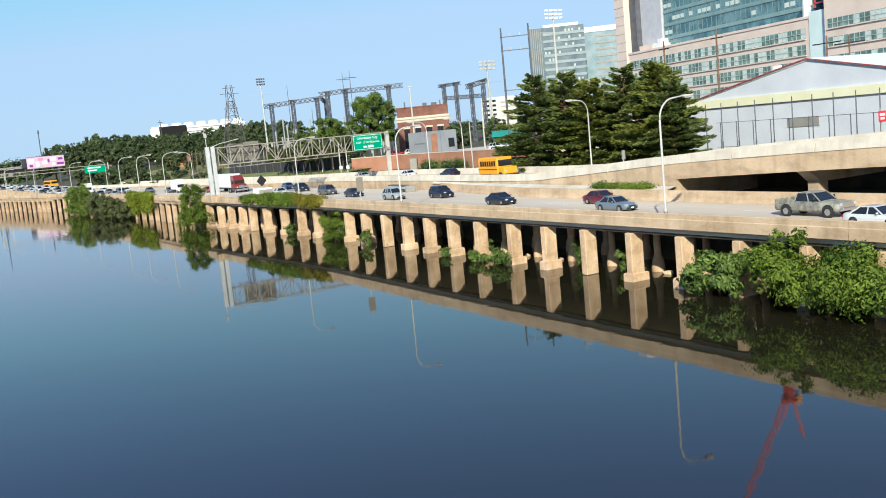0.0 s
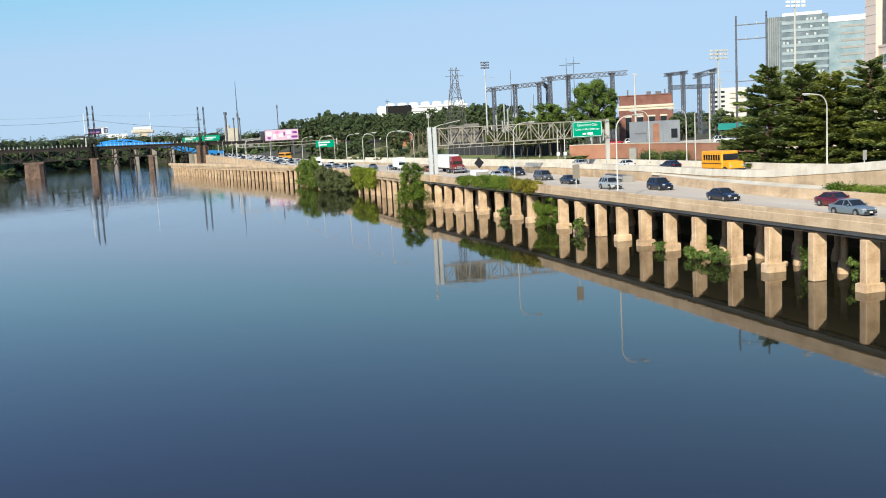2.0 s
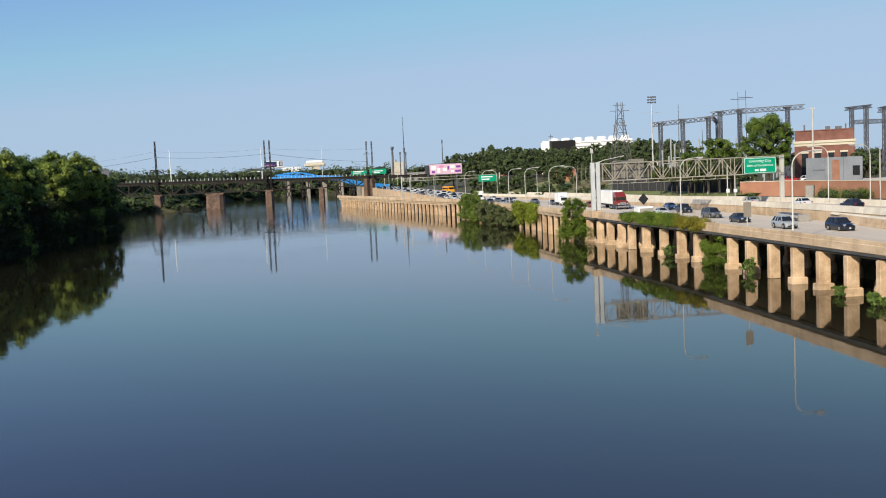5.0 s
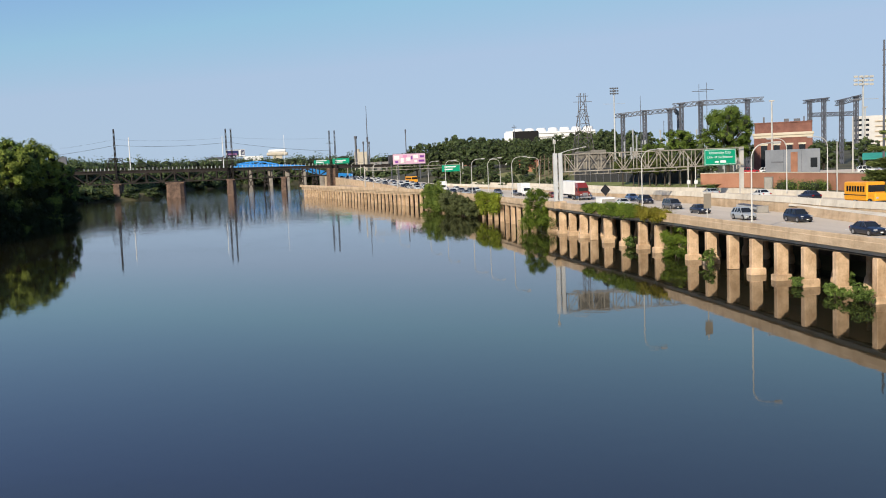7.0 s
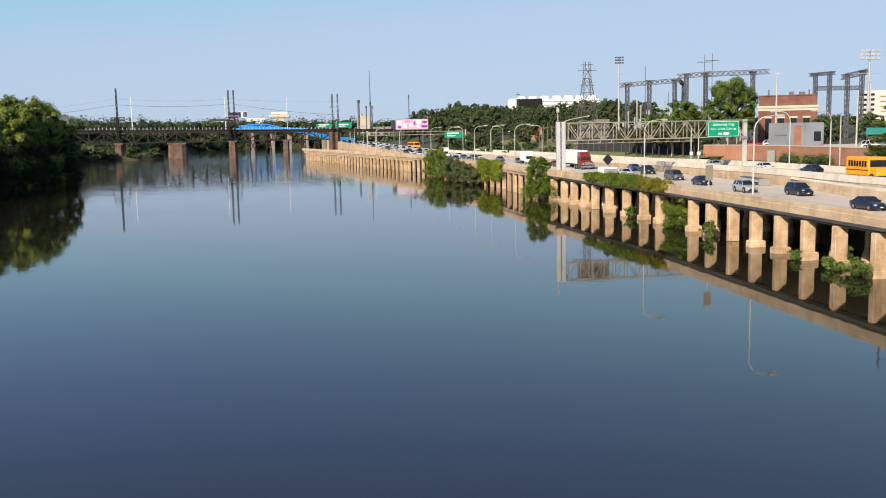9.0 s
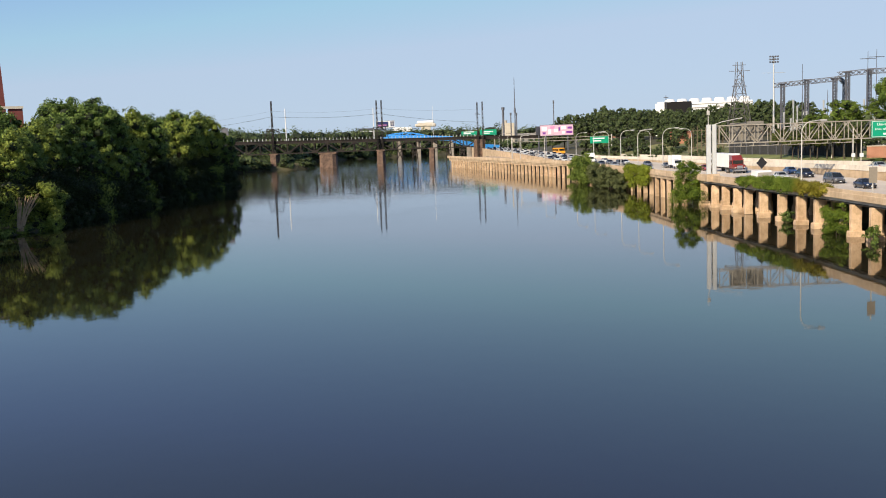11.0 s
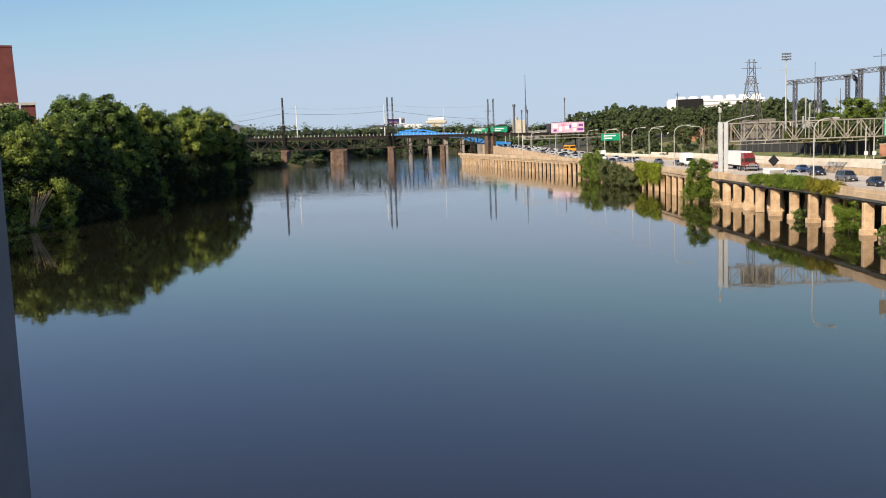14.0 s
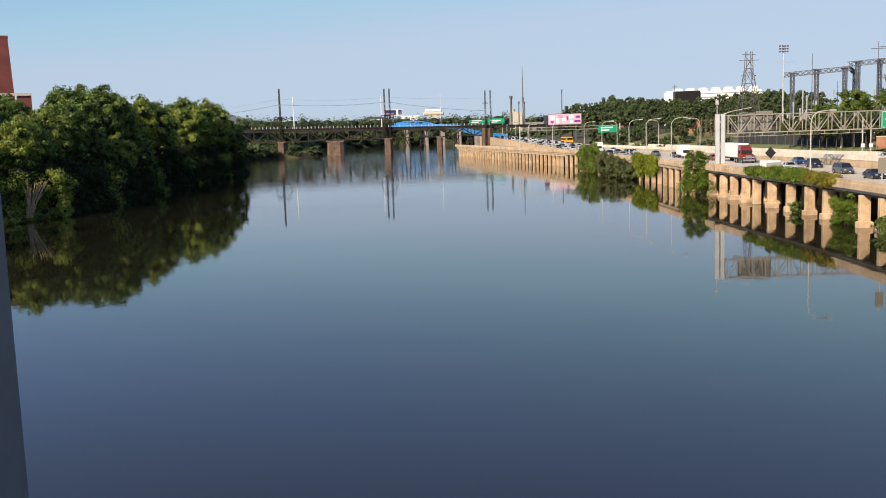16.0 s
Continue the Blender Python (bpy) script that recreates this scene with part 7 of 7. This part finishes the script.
# ---- tall blocks behind ----
PINK_STONE = surface("pinkish_precast", (0.62, 0.50, 0.435), (0.74, 0.615, 0.54), 0.85, scale=0.2, fine=3, bump=0.05)
GLASS_BLUE = surface("blue_green_glazing", (0.05, 0.12, 0.15), (0.15, 0.26, 0.29), 0.12, 0.0, scale=0.25, fine=1.2, bump=0, contrast=0.25)
GLASS_PALE = surface("pale_green_glazing", (0.07, 0.13, 0.12), (0.20, 0.30, 0.27), 0.15, 0.0, scale=0.5, fine=1.5, bump=0, contrast=0.3)
MULLION = plain("pale_mullion", (0.42, 0.45, 0.43), 0.5)
DARK_MULLION = plain("teal_mullion", (0.16, 0.22, 0.23), 0.5)
# Pale panes: bright reflections in the glazing put into their colour.
PANE_LIGHT = surface("pale_reflection_pane", (0.46, 0.54, 0.50), (0.64, 0.70, 0.66), 0.25, scale=0.8, fine=3, bump=0)
pane_rng = random.Random(77)
hosp = thing("hospital_block", "large pinkish office block with long ribbon windows and blue glass", "building", 147, 170, 0, -99.6)


def ribbon(parent, x0, x1, y, z0, z1, glass, step=1.5):
    w = part("window_ribbon", boxes((x0, x1, y - 0.02, y + 0.3, z0, z1)), glass, parent)
    bar = finish(boxes((-0.05, 0.05, -0.1, -0.021, 0, z1 - z0)), "mullion", MULLION)
    sheet = finish(boxes((0.08, step - 0.08, -0.05, -0.021, 0.1, z1 - z0 - 0.1)), "pane", PANE_LIGHT)
    for x in steps(x0, x1 - step, step):
        if pane_rng.random() < 0.42:
            part("pane", sheet, None, w).location = (x, y, z0)
    for x in steps(x0, x1, step):
        part("mullion", bar, None, w).location = (x, y, z0)
    part("transom", boxes((x0, x1, y - 0.14, y - 0.021, (z0 + z1) / 2 - 0.06, (z0 + z1) / 2 + 0.06)), MULLION, w)
    part("sill", boxes((x0, x1, y - 0.3, y - 0.003, z0 - 0.25, z0 - 0.003)), PINK_STONE, w)


part("main_wall", boxes((1.8, 78, 0.3, 40, 3, 29.0)), PINK_STONE, hosp, "pinkish precast wall")
for k, z in enumerate((10.3, 13.9, 17.5, 21.1, 24.7)):
    ribbon(hosp, 3.0, 77.0, 0.3, z, z + 2.3, GLASS_PALE)
part("parapet", boxes((1.81, 78.2, 0.1, 40, 29.003, 29.6)), PINK_STONE, hosp)
part("upper_glass", boxes((16, 76, 4.0, 40, 29.603, 50)), GLASS_BLUE, hosp, "blue glazed upper storeys")
slim = finish(boxes((-0.06, 0.06, -0.15, -0.004, 0, 2.8)), "mullion", DARK_MULLION)
lit_pane = finish(boxes((0.15, 1.85, -0.06, -0.004, 0, 1.1)), "pane", PANE_LIGHT)
for k in range(5):
    z = 31.5 + k * 3.7
    part("floor_band", boxes((15.8, 76.2, 3.8, 3.997, z, z + 0.9)), surface("teal_spandrel", (0.16, 0.26, 0.27), (0.24, 0.34, 0.34), 0.4, scale=0.3), hosp)
    for x in steps(16, 76, 2.0):
        part("mullion", slim, None, hosp).location = (x, 4.0, z + 0.9)
        if x < 75 and pane_rng.random() < (0.2, 0.45, 0.5, 0.5, 0.4)[k]:
            part("pane", lit_pane, None, hosp).location = (x, 4.0, z + 1.5)
part("tower", boxes((-3.5, 1.8, -0.4, 20, 3, 64), bevel=0.1), PINK_STONE, hosp, "tall pale stone tower")
for k in range(18):
    part("joint", boxes((-3.52, 1.82, -0.43, -0.403, 12 + 2.6 * k, 12.12 + 2.6 * k)), GREY_PANEL, hosp)
part("tower_recess", boxes((1.81, 5.2, 1.5, 20, 29.61, 60)), STEEL_DARK, hosp)
part("blank_panel", boxes((5.21, 15.8, 3.2, 16, 31.0, 47)), surface("pale_lilac_panel", (0.44, 0.44, 0.49), (0.54, 0.54, 0.58), 0.8), hosp)
part("panel_foot", boxes((6.5, 14, 1.2, 10, 29.61, 30.99)), PINK_STONE, hosp)
part("balcony", boxes((14.2, 18.5, 0.6, 3.9, 29.62, 30.6), (15.9, 17.6, 1.4, 3.9, 30.6, 32.0)), WHITE, hosp)
part("stair_glass", boxes((78.3, 84, 0.1, 30, 3, 30.4)), surface("pale_blue_glazing", (0.58, 0.70, 0.70), (0.70, 0.80, 0.79), 0.3, scale=0.3), hosp, "pale blue glazed stair tower")
part("east_wing", boxes((84.3, 130, -1.0, 30, 3, 36)), PINK_STONE, hosp)
for k, z in enumerate((10.3, 14.2, 18.1, 22.0, 25.9)):
    ribbon(hosp, 85.2, 129, -1.0, z, z + 2.0, GLASS_PALE)
part("east_glass", boxes((84.6, 130, -1.02, 28, 36.003, 46)), GLASS_BLUE, hosp)
part("vent_coil", tube(bmesh.new(), [(76.5, 1.5, 29.6), (76.5, 1.5, 34)], 1.1, 12), WHITE, hosp)
part("scaffold", beams([((80, 0.5, 31), (80, 0.5, 33.4)), ((83, 0.5, 31), (83, 0.5, 33.4)), ((79.4, 0.5, 33), (83.9, 0.5, 33)), ((79.4, 0.5, 32), (83.9, 0.5, 32))], 0.3), plain("red_steel", (0.45, 0.08, 0.06), 0.6), hosp)

band_rng = random.Random(15)
office = thing("glass_office", "tall grey-green glass office block with pale floor bands", "building", 274, 397.5, 0, -35.6)
part("core", boxes((0, 31, 0, 24, 3, 64.6)), surface("grey_curtain_wall", (0.11, 0.145, 0.165), (0.19, 0.225, 0.245), 0.25, scale=0.15, fine=0.8, bump=0, contrast=0.3), office)
blind = finish(boxes((-0.55, 0.55, -0.2, -0.004, 0, 1.3)), "window_panel", MULLION)
for k in range(14):
    z = 8 + k * 4.0
    part("floor_band", boxes((7.5, 31.1, -0.25, -0.003, z, z + 1.5)), surface("pale_band", (0.20, 0.26, 0.29), (0.30, 0.36, 0.38), 0.5, scale=0.3), office)
    for x in steps(8.6, 30.4, 1.9):
        if band_rng.random() < 0.3:
            part("window_panel", blind, None, office).location = (x, 0, z + 1.6)
for k in range(6):
    part("fin", boxes((0.6 + k * 1.1, 0.9 + k * 1.1, -0.3, -0.003, 3, 64.6)), GREY_PANEL, office)
part("roof_screen", boxes((8, 28, 4, 20, 64.603, 66.5)), WHITE, office)
tower2 = thing("glass_office", "pale blue glass office block with a white cap", "building", 317, 402, 0, -39)
part("core", boxes((0, 24, 0, 24, 3, 62)), surface("pale_blue_curtain_wall", (0.20, 0.28, 0.32), (0.30, 0.37, 0.40), 0.25, scale=0.15, fine=0.8, bump=0, contrast=0.3), tower2)
part("cap", boxes((0, 24.2, -0.3, 24, 62.003, 65)), WHITE, tower2)
for k in range(14):
    z = 8 + k * 3.9
    part("floor_band", boxes((6.5, 24.1, -0.2, -0.003, z, z + 1.1)), GREY_PANEL, tower2)

APARTMENT_WHITE = surface("off_white_render", (0.50, 0.48, 0.45), (0.62, 0.60, 0.57), 0.85, scale=0.3, fine=3, bump=0.05)
flat = thing("apartment_block", "white far apartment block with dark window bands", "building", 231, 370, 0, facing(231, 370))
part("wall", boxes((-9, 9, 0, 12, 3, 27)), APARTMENT_WHITE, flat)
for k in range(6):
    part("window_band", boxes((-8.2, -1.5, -0.06, -0.003, 12.5 + k * 2.4, 13.6 + k * 2.4)), GLASS, flat)
    part("balcony_band", boxes((1, 8.4, -0.5, -0.003, 12.0 + k * 2.4, 12.5 + k * 2.4)), surface("sand_balcony", (0.5, 0.4, 0.28), (0.6, 0.5, 0.36), 0.8), flat)

# poles near the pines, and other masts
for x, y, top, arms in ((50.0, 90.3, 29.0, (27.4, 25.0, 18.0)), (54.0, 87.5, 29.4, ())):
    ob = thing("utility_pole", "tall dark railway pole with thin cross arms", "pole", x, y, 4)
    part("shaft", tube(bmesh.new(), [(0, 0, 0), (0, 0, top - 4)], [0.24, 0.14], 8), STEEL_DARK, ob)
    for z in arms:
        part("cross_arm", beams([((-0.2, 0.15, z - 4), (4.2, -2.95, z - 4))], 0.16), STEEL_DARK, ob)
        for f in (0.3, 0.65):
            part("insulator", tube(bmesh.new(), [(4.2 * f, -2.95 * f, z - 3.95), (4.2 * f, -2.95 * f, z - 3.5)], 0.08, 6), STEEL_WHITE, ob)
for x, y, z0, top, r, label in ((49.3, 125.5, 4, 21.7, 0.24, "tall pale steel mast beside the grey block"), (33.7, 77, 4, 13.0, 0.13, "slim white pole by the ramp"), (91, 159, 5, 21.4, 0.2, "tall grey pole behind the brick wall"), (62, 118, 7.3, 17.5, 0.18, "grey pole in the car park"), (36.6, 141, 4, 12.8, 0.14, "pale pole beside the ramp"), (34.8, 143, 4, 12.6, 0.14, "pale pole beside the ramp")):
    ob = thing("pole", label, "pole", x, y, z0)
    part("shaft", tube(bmesh.new(), [(0, 0, 0), (0, 0, top - z0)], [r, r * 0.6], 8), STEEL_WHITE, ob)
    if top > 20:
        part("lamp_head", boxes((-0.5, 0.5, -0.2, 0.2, top - z0, top - z0 + 0.25)), STEEL_WHITE, ob)
for k, (x, y, top) in enumerate(((66, 66.5, 23.1), (66, 54.9, 23.4), (100, 61.7, 22.2), (100, 57.1, 21.7))):
    ob = thing("utility_pole", "brown wooden pole behind the fence", "pole", x, y, 4)
    part("shaft", tube(bmesh.new(), [(0, 0, 0), (0, 0, top - 4)], [0.2, 0.13], 8), surface("pole_wood", (0.12, 0.07, 0.04), (0.22, 0.14, 0.09), 0.9), ob)
    part("cross_arm", boxes((-0.08, 0.08, -1.2 if k < 2 else -3.0, 1.2 if k < 2 else 3.0, top - 5.4, top - 5.2)), RUST, ob)

# masts and stacks on the far horizon
ob = thing("radio_mast", "tall thin radio mast on the horizon", "mast", 12.7, 747, 3)
part("shaft", tube(bmesh.new(), [(0, 0, 0), (0, 0, 40), (0, 0, 60)], [0.5, 0.38, 0.15], 6), STEEL_DARK, ob)
part("antenna_cluster", tube(bmesh.new(), [(0, 0, 30), (0, 0, 34)], 0.8, 8), STEEL_DARK, ob)
for x, y, top, r in ((-3, 648, 35.0, 0.9), (2.6, 648, 30.8, 0.5), (6.8, 648, 30.6, 0.5), (18.5, 506, 33.2, 0.32)):
    ob = thing("stack", "dark steel stack on the horizon", "chimney", x, y, 3)
    part("shaft", tube(bmesh.new(), [(0, 0, 0), (0, 0, top - 5), (0, 0, top - 4.9), (0, 0, top - 3)], [r, r * 0.8, r * 1.3, r * 1.3], 8), STEEL_DARK, ob)
ob = thing("far_works", "pale works building below the stacks", "building", 2, 660, 0)
part("hall", boxes((-5, 4, 0, 12, 2, 23.5)), LIMESTONE, ob)
part("silo", tube(bmesh.new(), [(-3.0, 2, 23.5), (-3.0, 2, 25.6)], 1.6, 12), LIMESTONE, ob)
part("lean_to", boxes((4.01, 20, 0, 12, 2, 15.5)), GREY_PANEL, ob)
ob = thing("far_works", "white and cream building with a wide cap on the horizon", "building", -68, 950, 0)
part("block", boxes((-5, 5, 0, 12, 2, 27.5)), LIMESTONE, ob)
part("cap", boxes((-11, 11, -1, 13, 27.503, 31.0), bevel=0.9), LIMESTONE, ob)
part("roof_tier", boxes((-9, 9, 0.5, 11, 31.003, 34.0), bevel=0.8), WHITE, ob)
ob = thing("far_works", "low white building on the horizon", "building", -95, 950, 0)
part("block", boxes((-8, 12, 0, 12, 2, 28)), WHITE, ob)
for k, (x, y, w, h, m) in enumerate(((-150, 900, 18, 20, BRICK), (-135, 905, 22, 21, LIMESTONE), (-40, 930, 30, 18, GREY_PANEL), (30, 900, 36, 19, LIMESTONE), (70, 640, 24, 16, BRICK))):
    ob = thing("far_building", "low hazy building near the horizon", "building", x, y, 0)
    part("block", boxes((-w / 2, w / 2, 0, 14, 2, h)), m, ob)
    part("roof_edge", boxes((-w / 2 - 0.3, w / 2 + 0.3, -0.3, 14.3, h + 0.003, h + 0.5)), GREY_PANEL, ob)

# brick tower behind the wooded bank
ob = thing("brick_tower", "dark red brick tower rising behind the wooded bank", "building", -229.8, 334.2, 0, facing(-229.8, 334.2))
bm = bmesh.new()
prism(bm, [(-14.4, 0), (5.76, 0), (5.76, 19), (-14.4, 19)], 1, 55.2)
for vert in bm.verts:
    if vert.co.z > 30 and vert.co.x > 0:
        vert.co.x -= 1.6
part("shaft", bm, BRICK_DARK, ob)
part("low_block", boxes((5.77, 11.2, 0.3, 19, 1, 31.7)), BRICK_DARK, ob)
part("ledge", boxes((-14.5, 11.5, -0.4, -0.003, 31.7, 32.7)), LIMESTONE, ob)
part("parapet", boxes((-14.4, 4.3, -0.15, 19, 55.203, 56.0)), BRICK_DARK, ob)
part("white_panel", boxes((-12.8, -2.4, -0.15, -0.003, 32.8, 46.0)), WHITE, ob)

# low brick store at the foot of the wood
ob = thing("brick_store", "low orange brick store below the wood", "building", 40.5, 292, 0, facing(40.5, 292))
part("wall", boxes((-3.6, 3.6, 0, 6, 4, 11.7)), BRICK, ob)
part("roof", boxes((-3.9, 3.9, -0.3, 6.3, 11.703, 12.1)), BRICK_DARK, ob)
part("door", boxes((-1.0, 1.0, -0.06, -0.003, 4, 7.2)), STEEL_DARK, ob)

# red luffing tower crane behind the office block
CRANE_RED = surface("crane_red", (0.42, 0.035, 0.03), (0.52, 0.06, 0.05), 0.5, scale=0.5, fine=4, bump=0.02)
crane = lattice_mast("tower_crane", "red luffing tower crane behind the office block", "crane", 205, 165, 4, 89, 2.2, 2.2, CRANE_RED, member=0.3, bays=26)
part("slewing_platform", boxes((-2.6, 2.6, -1.6, 1.6, 85.2, 87.4), bevel=0.1), CRANE_RED, crane)
part("cab", boxes((2.7, 5.2, -1.2, 1.2, 85.0, 88.6), bevel=0.1), plain("crane_yellow", (0.75, 0.36, 0.03), 0.5), crane, "yellow operator cab")
foot, tip = Vector((-1.5, 1.5, 87.4)), Vector((-14.5, 15.5, 134))
side_a, side_b, up = Vector((0.8, 0.75, 0)), Vector((-0.8, -0.75, 0)), Vector((1.1, -1.2, 0.9))
for off in (side_a, side_b, up):
    part("jib_chord", beams([(foot + off, tip + off * 0.5)], 0.42), CRANE_RED, crane)
for k in range(16):
    p, q = foot.lerp(tip, k / 16), foot.lerp(tip, (k + 1) / 16)
    part("jib_lacing", beams([(p + side_a, q + side_b), (p + side_b, q + up), (p + up, q + side_a)], 0.22), CRANE_RED, crane)
part("back_mast", beams([((1.0, -0.8, 87.4), (3.4, -3.2, 100.5)), ((2.4, 0.6, 87.4), (3.4, -2.8, 100.5))], 0.5), CRANE_RED, crane)


# ---- far woods along the horizon ----
def far_wood(points, height, seed, label, pitch=6.0, leaf=1.7, crown=2.0, uneven=0.1):
    """A belt of rounded crowns, each of several leafy clumps."""
    rng = random.Random(seed)
    lumps = []
    for (ax, ay), (bx, by) in zip(points, points[1:]):
        length = math.hypot(bx - ax, by - ay)
        for k in range(int(length / pitch)):
            f = k * pitch / length
            h = height * rng.uniform(1.0 - uneven, 1.04)
            x, y = ax + (bx - ax) * f + rng.uniform(-5, 5), ay + (by - ay) * f + rng.uniform(-5, 5)
            wide = pitch * crown * rng.uniform(0.8, 1.1)
            lumps.append((x, y, 2 + h * 0.72, wide * 0.6, wide * 0.6, h * 0.27))
            for j in range(5):
                q = rng.uniform(0, 6.28)
                lumps.append((x + math.cos(q) * wide * 0.55, y + math.sin(q) * wide * 0.55, 1 + h * rng.uniform(0.05, 0.68), wide * 0.55, wide * 0.55, h * 0.22))
    ob = part("far_wood", leaf_mesh("far_wood", seed, lumps, len(lumps) * 90, leaf, LEAF_FAR, 0.5, reach=0.32, cap=5.0), None)
    return tagged(ob, label, "wood", kind="stuff")


far_wood([(-124, 268), (-146, 296), (-161, 342), (-162, 405), (-150, 436), (-158, 500), (-164, 560)], 8, 201, "low trees on the far river bank")
far_wood([(-152, 420), (-141, 434), (-124, 439), (-122, 446), (-134, 476)], 4, 207, "low dark shrubs round the foot of a bridge pier", 3.0, 0.7)
far_wood([(-160, 580), (-154, 625), (-118, 697), (-72, 742), (-15, 768)], 14, 202, "tree belt beyond the railway bridge")
far_wood([(-184, 470), (-178, 560), (-166, 640), (-124, 712), (-72, 758), (-5, 785)], 23, 205, "tree belt beyond the railway bridge", crown=3.0, uneven=0.07)
far_wood([(-700, 700), (-450, 760), (-260, 800), (-140, 830), (0, 860), (120, 860)], 22, 203, "hazy tree line near the horizon", 7.0, 1.8, 3.0, 0.06)
far_wood([(-1100, 900), (-600, 1300), (0, 1500), (700, 1400), (1200, 900)], 24, 204, "hazy tree line near the horizon", 18.0, 3.2, 3.0, 0.06)
far_wood([(-16, 600), (4, 560), (22, 545), (48, 530)], 9, 206, "low scrub below the far works")

# ---- the plan in metres ----
for ob in bpy.data.objects:
    if ob.parent is None and ob.type not in ("CAMERA", "LIGHT"):
        ob.matrix_basis = Matrix.Scale(UNIT, 4) @ ob.matrix_basis
